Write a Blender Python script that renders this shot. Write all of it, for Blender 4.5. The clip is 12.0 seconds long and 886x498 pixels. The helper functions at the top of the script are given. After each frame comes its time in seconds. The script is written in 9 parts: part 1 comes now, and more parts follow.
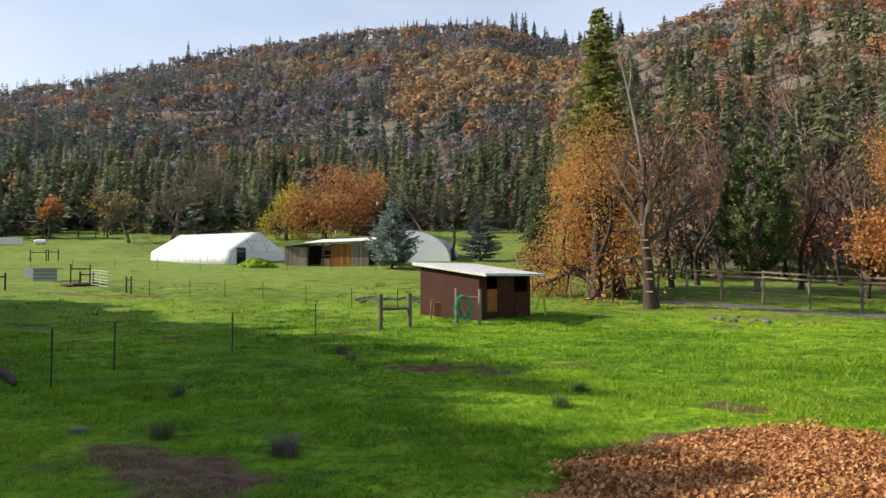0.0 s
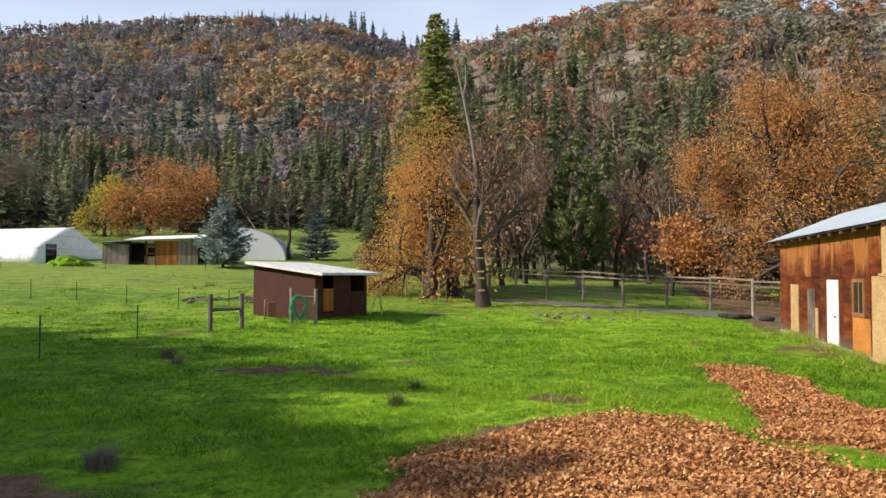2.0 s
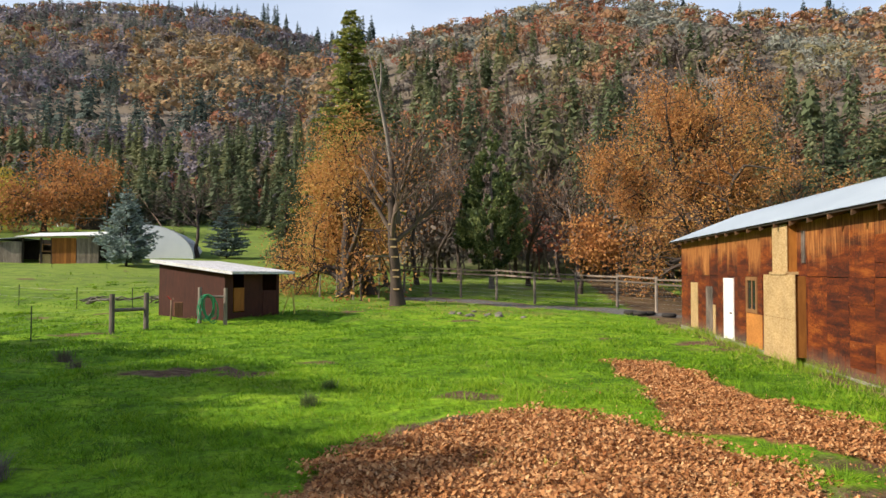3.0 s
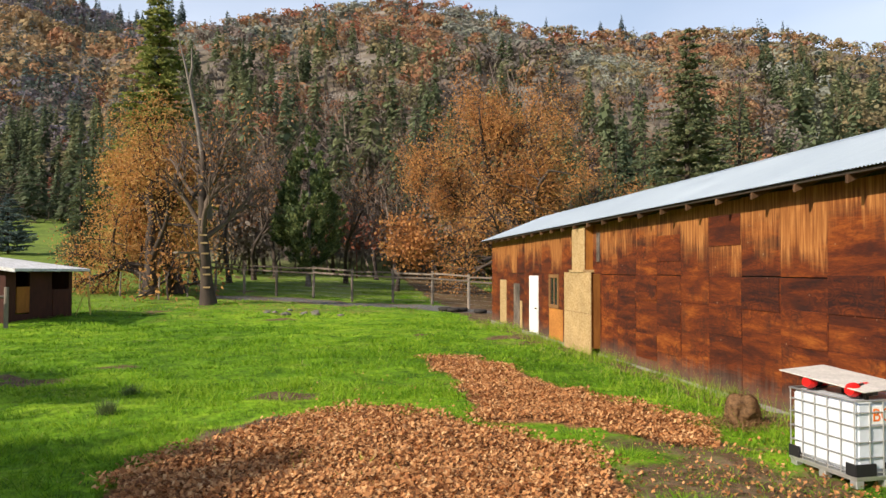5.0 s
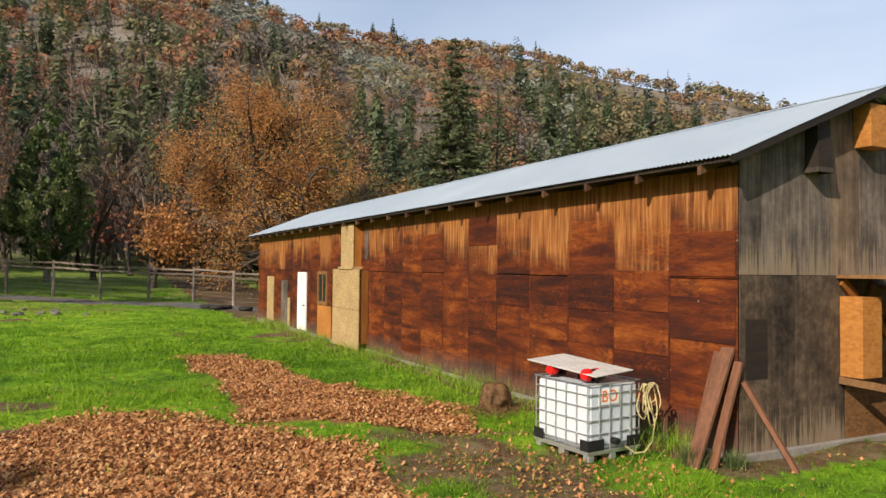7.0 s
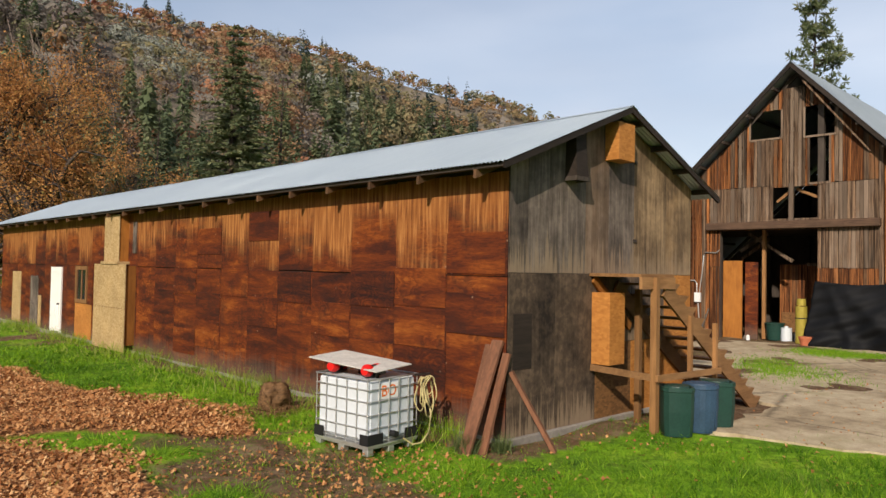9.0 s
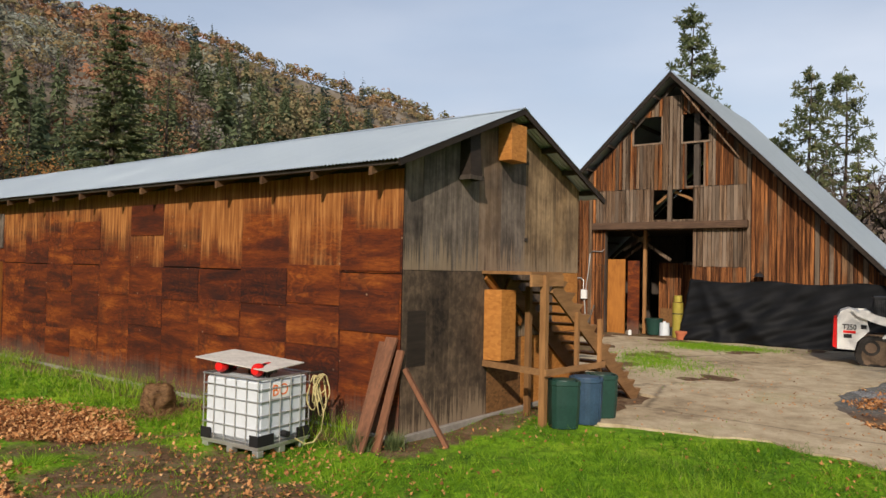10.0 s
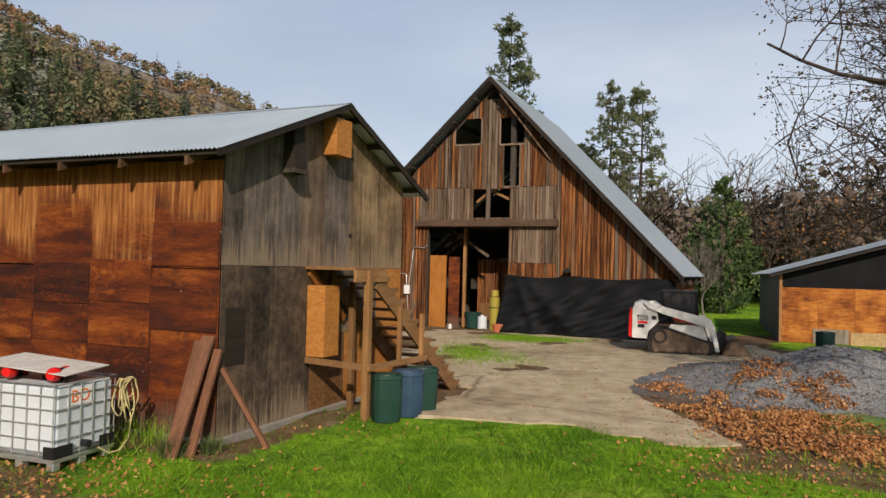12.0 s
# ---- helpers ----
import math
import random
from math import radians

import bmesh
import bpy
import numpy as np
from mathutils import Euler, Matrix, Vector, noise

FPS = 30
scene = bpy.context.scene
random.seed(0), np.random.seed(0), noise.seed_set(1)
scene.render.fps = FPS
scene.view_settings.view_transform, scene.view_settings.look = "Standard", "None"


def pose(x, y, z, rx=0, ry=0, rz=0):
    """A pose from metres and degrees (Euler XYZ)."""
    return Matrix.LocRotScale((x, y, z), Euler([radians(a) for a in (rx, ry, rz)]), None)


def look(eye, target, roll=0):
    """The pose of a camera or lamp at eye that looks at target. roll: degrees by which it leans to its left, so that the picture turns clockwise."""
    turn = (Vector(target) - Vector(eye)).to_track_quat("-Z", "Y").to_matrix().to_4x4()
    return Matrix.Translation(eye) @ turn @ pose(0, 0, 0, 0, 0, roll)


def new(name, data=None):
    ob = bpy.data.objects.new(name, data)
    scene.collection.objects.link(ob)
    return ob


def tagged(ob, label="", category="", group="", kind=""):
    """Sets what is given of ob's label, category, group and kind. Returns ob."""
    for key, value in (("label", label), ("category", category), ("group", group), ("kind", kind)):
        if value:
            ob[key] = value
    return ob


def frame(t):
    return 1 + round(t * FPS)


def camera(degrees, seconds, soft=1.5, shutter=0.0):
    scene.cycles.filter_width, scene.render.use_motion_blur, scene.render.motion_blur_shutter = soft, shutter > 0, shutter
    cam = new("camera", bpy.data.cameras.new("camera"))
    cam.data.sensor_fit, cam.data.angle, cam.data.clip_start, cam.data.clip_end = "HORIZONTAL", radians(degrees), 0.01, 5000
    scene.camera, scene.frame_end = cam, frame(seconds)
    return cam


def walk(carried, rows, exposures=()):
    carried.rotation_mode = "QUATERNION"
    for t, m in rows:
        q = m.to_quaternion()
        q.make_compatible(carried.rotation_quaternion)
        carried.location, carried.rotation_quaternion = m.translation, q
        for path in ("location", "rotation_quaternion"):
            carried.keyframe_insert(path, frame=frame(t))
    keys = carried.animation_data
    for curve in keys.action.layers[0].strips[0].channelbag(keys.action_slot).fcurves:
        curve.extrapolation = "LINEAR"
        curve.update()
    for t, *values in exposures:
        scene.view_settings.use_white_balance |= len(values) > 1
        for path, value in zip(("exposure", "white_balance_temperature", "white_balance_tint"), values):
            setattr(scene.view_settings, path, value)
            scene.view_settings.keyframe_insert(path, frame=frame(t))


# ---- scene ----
cam = camera(63.01, 12.0)

# camera: one slow pan from a fixed hover point
PATH = [
    (0.0, pose(0, 0, 2.47, 92.01, -0.11, -0.04)),
    (0.5, pose(0, 0, 2.47, 92.00, -0.11, -2.93)),
    (1.0, pose(0, 0, 2.47, 92.00, -0.11, -6.21)),
    (1.5, pose(0, 0, 2.47, 92.02, -0.11, -9.46)),
    (2.0, pose(0, 0, 2.47, 91.98, -0.14, -12.92)),
    (2.5, pose(0, 0, 2.47, 91.93, -0.12, -16.42)),
    (4.5, pose(0, 0, 2.47, 91.79, -0.15, -29.81)),
    (5.0, pose(0, 0, 2.47, 91.74, -0.17, -34.05)),
    (5.5, pose(0, 0, 2.47, 91.69, -0.22, -38.40)),
    (6.0, pose(0, 0, 2.47, 91.64, -0.32, -42.60)),
    (6.5, pose(0, 0, 2.47, 91.62, -0.46, -47.70)),
    (7.0, pose(0, 0, 2.47, 91.60, -0.60, -52.21)),
    (9.0, pose(0, 0, 2.47, 91.59, -1.04, -69.30)),
    (9.5, pose(0, 0, 2.47, 91.59, -1.19, -73.68)),
    (10.0, pose(0, 0, 2.47, 91.54, -1.26, -77.64)),
    (10.5, pose(0, 0, 2.47, 91.54, -1.28, -81.24)),
    (11.0, pose(0, 0, 2.47, 91.55, -1.25, -84.92)),
    (11.5, pose(0, 0, 2.47, 91.52, -1.28, -88.23)),
    (12.0, pose(0, 0, 2.47, 91.51, -1.39, -91.52)),
]
walk(cam, PATH, [(0.0, 0.46), (1.5, 0.52), (4.5, 0.50), (7.0, 0.23), (9.5, -0.02), (12.0, -0.19)])

# world, sun
SUN_BEARING, SUN_EL = 268.0, 31.0
world = bpy.data.worlds.new("sky")
scene.world = world
world.use_nodes = True
wn, wl = world.node_tree.nodes, world.node_tree.links
wbg = wn["Background"]
sky = wn.new("ShaderNodeTexSky")
sky.sky_type, sky.sun_disc = "NISHITA", False
sky.sun_elevation, sky.sun_rotation = radians(SUN_EL), radians(SUN_BEARING)
sky.air_density, sky.dust_density, sky.ozone_density = 1.0, 1.5, 1.0
wtc = wn.new("ShaderNodeTexCoord")
wmap = wn.new("ShaderNodeMapping")
wmap.inputs["Scale"].default_value = (1.2, 1.2, 4.0)
wno = wn.new("ShaderNodeTexNoise")
wno.inputs["Scale"].default_value, wno.inputs["Detail"].default_value = 1.6, 5.0
wrp = wn.new("ShaderNodeValToRGB")
wrp.color_ramp.elements[0].position, wrp.color_ramp.elements[1].position = 0.3, 0.75
wrp.color_ramp.elements[0].color, wrp.color_ramp.elements[1].color = (0.45, 0.45, 0.45, 1), (0.95, 0.95, 0.95, 1)
wmx = wn.new("ShaderNodeMix")
wmx.data_type = "RGBA"
wcl = wn.new("ShaderNodeTexNoise")
wcl.inputs["Scale"].default_value, wcl.inputs["Detail"].default_value = 0.9, 4.0
wcr = wn.new("ShaderNodeValToRGB")
wcr.color_ramp.elements[0].position, wcr.color_ramp.elements[1].position = 0.35, 0.65
wcr.color_ramp.elements[0].color, wcr.color_ramp.elements[1].color = (4.8, 5.15, 6.0, 1), (6.7, 7.1, 7.95, 1)
wl.new(wtc.outputs["Generated"], wmap.inputs["Vector"])
wl.new(wmap.outputs["Vector"], wno.inputs["Vector"])
wl.new(wmap.outputs["Vector"], wcl.inputs["Vector"])
wl.new(wno.outputs["Fac"], wrp.inputs["Fac"])
wl.new(wcl.outputs["Fac"], wcr.inputs["Fac"])
wsp = wn.new("ShaderNodeSeparateXYZ")
wl.new(wtc.outputs["Generated"], wsp.inputs[0])
whz = wn.new("ShaderNodeValToRGB")  # pale haze low down, blue overhead
whz.color_ramp.elements[0].position, whz.color_ramp.elements[1].position = 0.18, 0.62
whz.color_ramp.elements[0].color, whz.color_ramp.elements[1].color = (1, 1, 1, 1), (0.04, 0.04, 0.04, 1)
whz.color_ramp.interpolation = "EASE"
wl.new(wsp.outputs["Z"], whz.inputs["Fac"])
wmu = wn.new("ShaderNodeMath")
wmu.operation = "MULTIPLY"
wl.new(wrp.outputs["Color"], wmu.inputs[0])
wl.new(whz.outputs["Color"], wmu.inputs[1])
wl.new(wmu.outputs[0], wmx.inputs["Factor"])
wl.new(sky.outputs["Color"], wmx.inputs["A"])
wl.new(wcr.outputs["Color"], wmx.inputs["B"])
wl.new(wmx.outputs["Result"], wbg.inputs["Color"])
wbg.inputs["Strength"].default_value = 0.13

sb, se = radians(SUN_BEARING), radians(SUN_EL)
sun = new("sun", bpy.data.lights.new("sun", "SUN"))
sun.data.energy, sun.data.angle, sun.data.color = 5.0, radians(0.7), (1.0, 0.875, 0.74)
sun.matrix_world = look((math.sin(sb) * math.cos(se) * 90, math.cos(sb) * math.cos(se) * 90, math.sin(se) * 90), (0, 0, 0))


# ---- node helpers
class Mat:
    """A node material under construction."""

    def __init__(self, name, rough=0.85, metal=0.0, spec=0.3):
        self.m = bpy.data.materials.new(name)
        self.m.use_nodes = True
        self.n, self.l = self.m.node_tree.nodes, self.m.node_tree.links
        self.b = self.n["Principled BSDF"]
        self.b.inputs["Roughness"].default_value = rough
        self.b.inputs["Metallic"].default_value = metal
        self.b.inputs["Specular IOR Level"].default_value = spec
        self.tc = self.n.new("ShaderNodeTexCoord")
        self.oi = self.n.new("ShaderNodeObjectInfo")

    def link(self, a, b):
        self.l.new(a, b)

    def coords(self, scale=(1, 1, 1), shift=False, which="Object", rot=(0, 0, 0)):
        mp = self.n.new("ShaderNodeMapping")
        mp.inputs["Scale"].default_value = scale
        mp.inputs["Rotation"].default_value = rot
        src = self.tc.outputs[which]
        if shift:
            ad = self.n.new("ShaderNodeVectorMath")
            ad.operation = "MULTIPLY_ADD"
            cb = self.n.new("ShaderNodeCombineXYZ")
            for k in range(3):
                self.link(self.oi.outputs["Random"], cb.inputs[k])
            ad.inputs[1].default_value = (37.0, 61.0, 23.0)
            self.link(cb.outputs[0], ad.inputs[0])
            self.link(src, ad.inputs[2])
            src = ad.outputs[0]
        self.link(src, mp.inputs["Vector"])
        return mp.outputs["Vector"]

    def noise(self, vec, scale=1.0, detail=4.0, rough=0.55, dist=0.0):
        t = self.n.new("ShaderNodeTexNoise")
        t.inputs["Scale"].default_value, t.inputs["Detail"].default_value = scale, detail
        t.inputs["Roughness"].default_value, t.inputs["Distortion"].default_value = rough, dist
        self.link(vec, t.inputs["Vector"])
        return t.outputs["Fac"]

    def voronoi(self, vec, scale=1.0, out="Distance"):
        t = self.n.new("ShaderNodeTexVoronoi")
        t.inputs["Scale"].default_value = scale
        self.link(vec, t.inputs["Vector"])
        return t.outputs[out]

    def ramp(self, fac, stops):
        r = self.n.new("ShaderNodeValToRGB")
        els = r.color_ramp.elements
        while len(els) < len(stops):
            els.new(0.5)
        for e, (p, c) in zip(els, stops):
            c = (c, c, c) if isinstance(c, (int, float)) else c
            e.position, e.color = p, (*c, 1)
        self.link(fac, r.inputs["Fac"])
        return r.outputs["Color"]

    def mix(self, fac, a, b, mode="MIX"):
        x = self.n.new("ShaderNodeMix")
        x.data_type, x.blend_type = "RGBA", mode
        for v, k in ((fac, "Factor"), (a, "A"), (b, "B")):
            if isinstance(v, (int, float)):
                x.inputs[k].default_value = v if k == "Factor" else (v, v, v, 1)
            elif isinstance(v, tuple):
                x.inputs[k].default_value = (*v, 1)
            else:
                self.link(v, x.inputs[k])
        return x.outputs["Result"]

    def math(self, op, a, b=0.0):
        x = self.n.new("ShaderNodeMath")
        x.operation = op
        for v, k in ((a, 0), (b, 1)):
            if isinstance(v, (int, float)):
                x.inputs[k].default_value = v
            else:
                self.link(v, x.inputs[k])
        return x.outputs[0]

    def split(self, vec, k):
        s = self.n.new("ShaderNodeSeparateXYZ")
        self.link(vec, s.inputs[0])
        return s.outputs[k]

    def attr(self, name, out="Fac"):
        a = self.n.new("ShaderNodeAttribute")
        a.attribute_name = name
        return a.outputs[out]

    def island(self):
        return self.n.new("ShaderNodeNewGeometry").outputs["Random Per Island"]

    def color(self, c):
        if isinstance(c, tuple):
            self.b.inputs["Base Color"].default_value = (*c, 1)
        else:
            self.link(c, self.b.inputs["Base Color"])
        return self

    def bump(self, h, strength=0.4, dist=0.01):
        x = self.n.new("ShaderNodeBump")
        x.inputs["Strength"].default_value, x.inputs["Distance"].default_value = strength, dist
        self.link(h, x.inputs["Height"])
        self.link(x.outputs[0], self.b.inputs["Normal"])
        return self

    def leafy(self, amount=0.35):
        """Lets light through thin leaves."""
        out = self.n["Material Output"]
        tr, mx = self.n.new("ShaderNodeBsdfTranslucent"), self.n.new("ShaderNodeMixShader")
        src = self.b.inputs["Base Color"]
        if src.is_linked:
            self.link(src.links[0].from_socket, tr.inputs["Color"])
        else:
            tr.inputs["Color"].default_value = src.default_value
        mx.inputs[0].default_value = amount
        self.link(self.b.outputs[0], mx.inputs[1])
        self.link(tr.outputs[0], mx.inputs[2])
        self.link(mx.outputs[0], out.inputs["Surface"])
        return self


def plain(name, col, rough=0.8, metal=0.0, vary=0.25, scale=6.0, bump=0.15):
    """A material of one hue with fine and coarse variation."""
    k = Mat(name, rough, metal)
    v = k.coords(shift=True)
    f = k.mix(0.5, k.noise(v, scale), k.noise(v, scale * 9))
    lo, hi = tuple(c * (1 - vary) for c in col), tuple(min(1, c * (1 + vary)) for c in col)
    k.color(k.ramp(f, [(0.3, lo), (0.7, hi)])).bump(f, bump)
    return k.m


def wood(name, dark, light, along="z", grey=None, grey_amount=0.0, rough=0.8, stretch=14.0, piece=True):
    """Boards: grain drawn out along one axis, each piece a little different."""
    k = Mat(name, rough)
    sc = {"x": (1, stretch, stretch), "y": (stretch, 1, stretch), "z": (stretch, stretch, 1)}[along]
    v = k.coords(sc, shift=piece)
    g = k.noise(v, 1.6, 6, 0.65, 0.6)
    blot = k.noise(k.coords((1, 1, 1), shift=piece), 1.3, 3)
    base = k.ramp(k.mix(0.35, g, blot), [(0.3, dark), (0.68, light)])
    if piece:
        base = k.mix(0.75, base, k.ramp(k.oi.outputs["Random"], [(0.0, 0.45), (0.5, 0.8), (1.0, 1.25)]), "MULTIPLY")
    if grey:
        gm = k.ramp(k.math("ADD", k.math("MULTIPLY", k.oi.outputs["Random"], 0.5), k.math("MULTIPLY", blot, 0.5)), [(0.62 - grey_amount * 0.5, 0.0), (0.82 - grey_amount * 0.5, 1.0)])
        base = k.mix(gm, base, k.mix(g, tuple(c * 0.55 for c in grey), grey))
    k.color(base).bump(g, 0.5, 0.006)
    return k.m


# ---- mesh helpers
def mesh_from(name, V, F, mat=None, attr=None, smooth=False):
    """A mesh from arrays: V of points, F of faces that all have the same number of corners."""
    V, F = np.asarray(V, dtype=np.float32), np.asarray(F, dtype=np.int32)
    me = bpy.data.meshes.new(name)
    k = F.shape[1]
    me.vertices.add(len(V))
    me.vertices.foreach_set("co", V.ravel())
    me.loops.add(F.size)
    me.loops.foreach_set("vertex_index", F.ravel())
    me.polygons.add(len(F))
    me.polygons.foreach_set("loop_start", np.arange(0, F.size, k, dtype=np.int32))
    if smooth:
        me.polygons.foreach_set("use_smooth", np.ones(len(F), dtype=bool))
    if attr is not None:
        a = me.attributes.new("tint", "FLOAT", "POINT")
        a.data.foreach_set("value", np.asarray(attr, dtype=np.float32))
    me.update(calc_edges=True)
    if mat:
        me.materials.append(mat)
    return me


def box(bm, x0, y0, z0, x1, y1, z1, m=None, bevel=0.0):
    """An upright box between two corners, turned by m."""
    c = Vector(((x0 + x1) / 2, (y0 + y1) / 2, (z0 + z1) / 2))
    s = Matrix.Diagonal((abs(x1 - x0), abs(y1 - y0), abs(z1 - z0), 1))
    got = bmesh.ops.create_cube(bm, size=1.0, matrix=(m or Matrix()) @ Matrix.Translation(c) @ s)
    if bevel:
        es = list({e for v in got["verts"] for e in v.link_edges})
        bmesh.ops.bevel(bm, geom=es, offset=bevel, segments=1, affect="EDGES")
    return bm


def boxes(*rows, bevel=0.0, m=None):
    bm = bmesh.new()
    for r in rows:
        box(bm, *r, m=m, bevel=bevel)
    return bm


def beam(a, b, w, h, bm=None, bevel=0.0):
    """A bar of section w by h from a to b."""
    bm = bm or bmesh.new()
    a, b = Vector(a), Vector(b)
    d = b - a
    q = d.to_track_quat("Y", "Z").to_matrix().to_4x4()
    return box(bm, -w / 2, 0, -h / 2, w / 2, d.length, h / 2, m=Matrix.Translation(a) @ q, bevel=bevel)


def cyl(bm, a, b, r1, r2=None, seg=12):
    a, b = Vector(a), Vector(b)
    d = b - a
    m = Matrix.Translation((a + b) / 2) @ d.to_track_quat("Z", "Y").to_matrix().to_4x4()
    bmesh.ops.create_cone(bm, cap_ends=True, segments=seg, radius1=r1, radius2=r1 if r2 is None else r2, depth=d.length, matrix=m)
    return bm


def tube(points, radii, seg=6):
    """Arrays of a round tube along points."""
    P = np.asarray(points, float)
    n = len(P)
    R = np.broadcast_to(np.asarray(radii, float), (n,))
    T = np.gradient(P, axis=0)
    T /= np.linalg.norm(T, axis=1, keepdims=True) + 1e-9
    up = np.where(np.abs(T[:, 2:3]) > 0.9, np.array([[1.0, 0, 0]]), np.array([[0, 0, 1.0]]))
    A = np.cross(T, up)
    A /= np.linalg.norm(A, axis=1, keepdims=True) + 1e-9
    B = np.cross(T, A)
    ang = np.linspace(0, 2 * np.pi, seg, endpoint=False)
    V = P[:, None] + R[:, None, None] * (A[:, None] * np.cos(ang)[None, :, None] + B[:, None] * np.sin(ang)[None, :, None])
    i = np.arange(n - 1)[:, None] * seg
    j = np.arange(seg)[None]
    F = np.stack([i + j, i + (j + 1) % seg, i + seg + (j + 1) % seg, i + seg + j], -1).reshape(-1, 4)
    return V.reshape(-1, 3), F


def join(parts):
    V, F, n = [], [], 0
    for v, f in parts:
        V.append(v)
        F.append(f + n)
        n += len(v)
    return np.concatenate(V), np.concatenate(F)


def part(name, bm, mat, parent, label="", at=None, smooth=False):
    """Links a bmesh or mesh as one object under a thing or a part."""
    if isinstance(bm, bmesh.types.BMesh):
        me = bpy.data.meshes.new(name)
        bm.to_mesh(me)
        bm.free()
    else:
        me = bm
    if mat and not me.materials:
        me.materials.append(mat)
    if smooth:
        me.polygons.foreach_set("use_smooth", np.ones(len(me.polygons), dtype=bool))
    ob = new(name, me)
    if parent is not None:
        ob.parent = parent
    if at is not None:
        ob.matrix_local = at
    if label:
        ob["label"] = label
    return ob


def thing(name, m, label, category, group="", kind=""):
    e = new(name)
    e.empty_display_size = 0.2
    e.matrix_world = m
    return tagged(e, label, category, group, kind)


def smooth01(a):
    a = np.clip(a, 0, 1)
    return a * a * (3 - 2 * a)


# ---- lie of the land: flat yard, field that climbs gently, wooded hills all round
BEAR = np.array([-180, -120, -60, -31.7, -24.7, -20.9, -16.9, -12.6, -8.3, -3.8, 0.7, 4, 5.9, 8, 10, 12, 17, 20.2, 26, 30, 36.8, 40.4, 45.8, 50.2, 54.4, 60.5, 64.3, 67, 70.2, 74.4, 77.8, 87, 100, 115, 140, 180.0])
RIDGE_EL = np.array([5, 5, 9.5, 11.5, 13.7, 15.1, 16.3, 17.1, 17.8, 18.4, 18.8, 18.8, 18.1, 17.4, 17.1, 17.2, 17.7, 18.5, 19.3, 19.9, 19.5, 18.6, 17.9, 17.05, 16.95, 16.0, 15.15, 14.45, 13.7, 12.6, 11.6, 7.4, 4.6, 4.2, 4, 5.0])
FOOT_B = np.array([-180, -60, -40, -8, 2, 9, 14, 45, 75, 90, 110, 140, 180.0])
FOOT_R = np.array([300, 250, 200, 195, 192, 180, 76, 84, 110, 220, 380, 380, 300.0])
RIDGE_B = np.array([-180, -60, -40, 0, 12, 40, 70, 85, 95, 130, 180.0])
RIDGE_R = np.array([900, 950, 950, 820, 640, 430, 450, 540, 900, 1100, 900.0])
FIELD_S = np.array([-1e4, 30, 33, 45, 85, 110, 150, 200, 1e4])
FIELD_Z = np.array([0, 0, 0.08, 0.62, 3.6, 5.8, 11.2, 16.0, 16.0])


def wobble(x, y, s, k=0.0):
    """A cheap smooth unevenness between about -1 and 1."""
    return (np.sin(x / s + 1.3 * np.sin(y / s * 0.7 + k) + k) * np.cos(y / s * 1.1 + 0.9 * np.sin(x / s * 0.6 - k)))


def ground_z(x, y):
    x, y = np.asarray(x, float), np.asarray(y, float)
    r, b = np.hypot(x, y) + 1e-6, np.degrees(np.arctan2(x, y))
    f = np.interp(y - 0.15 * np.maximum(x, 0), FIELD_S, FIELD_Z) + 0.10 * smooth01((r - 14) / 20) * wobble(x, y, 3.1, 0.4) * smooth01((y - 8) / 10)
    r0, r1 = np.interp(b, FOOT_B, FOOT_R), np.interp(b, RIDGE_B, RIDGE_R)
    top = 2.5 + r1 * np.tan(np.radians(np.interp(b, BEAR, RIDGE_EL)))
    k = (r - r0) / (r1 - r0)
    kk = np.clip(k, 0, 1)
    up = np.where(k < 1, kk ** 1.15, np.clip(1 - (k - 1) * 0.5, 0.2, 1))
    bumps = wobble(x, y, 55, 1.0) * 7 + wobble(x, y, 21, 2.0) * 2.5
    return f + (top - f) * up * (k > 0) + bumps * smooth01(k * 3) * smooth01((1.1 - k) * 4)


def turf_z(x, y):
    """The meadow's surface with its clumps and hollows."""
    r = np.hypot(x, y)
    lumps = 0.035 * wobble(x, y, 0.31, 2.0) + 0.055 * wobble(x, y, 0.75, 0.7)
    return ground_z(x, y) + smooth01((70 - r) / 30) * lumps * smooth01((y - 5.0 + 0.6 * x) / 5)


def gz(x, y):
    return float(ground_z(x, y))


def place(bearing, d, turn=0.0):
    """A pose on the ground at a bearing and distance from the hover point."""
    x, y = d * math.sin(radians(bearing)), d * math.cos(radians(bearing))
    return pose(x, y, gz(x, y), 0, 0, turn)


# ---- materials of the land
def inside(px, py, poly):
    """Which points lie in a closed outline."""
    r = np.zeros(px.shape, bool)
    for (x0, y0), (x1, y1) in zip(poly, poly[1:] + poly[:1]):
        c = ((y0 > py) != (y1 > py)) & (px < (x1 - x0) * (py - y0) / (y1 - y0 + 1e-12) + x0)
        r ^= c
    return r


def blob(x, y, cx, cy, rx, ry, turn=0.0, soft=0.35, rag=0.25):
    """A ragged soft patch: 1 in the middle, 0 outside."""
    a = radians(turn)
    u, v = (x - cx) * math.cos(a) + (y - cy) * math.sin(a), -(x - cx) * math.sin(a) + (y - cy) * math.cos(a)
    d = np.hypot(u / rx, v / ry) + rag * (wobble(x, y, 0.55 * min(rx, ry) + 0.1, cx) + 0.6 * wobble(x, y, 0.23 * min(rx, ry) + 0.05, cy))
    return smooth01((1 + soft / 2 - d) / soft)


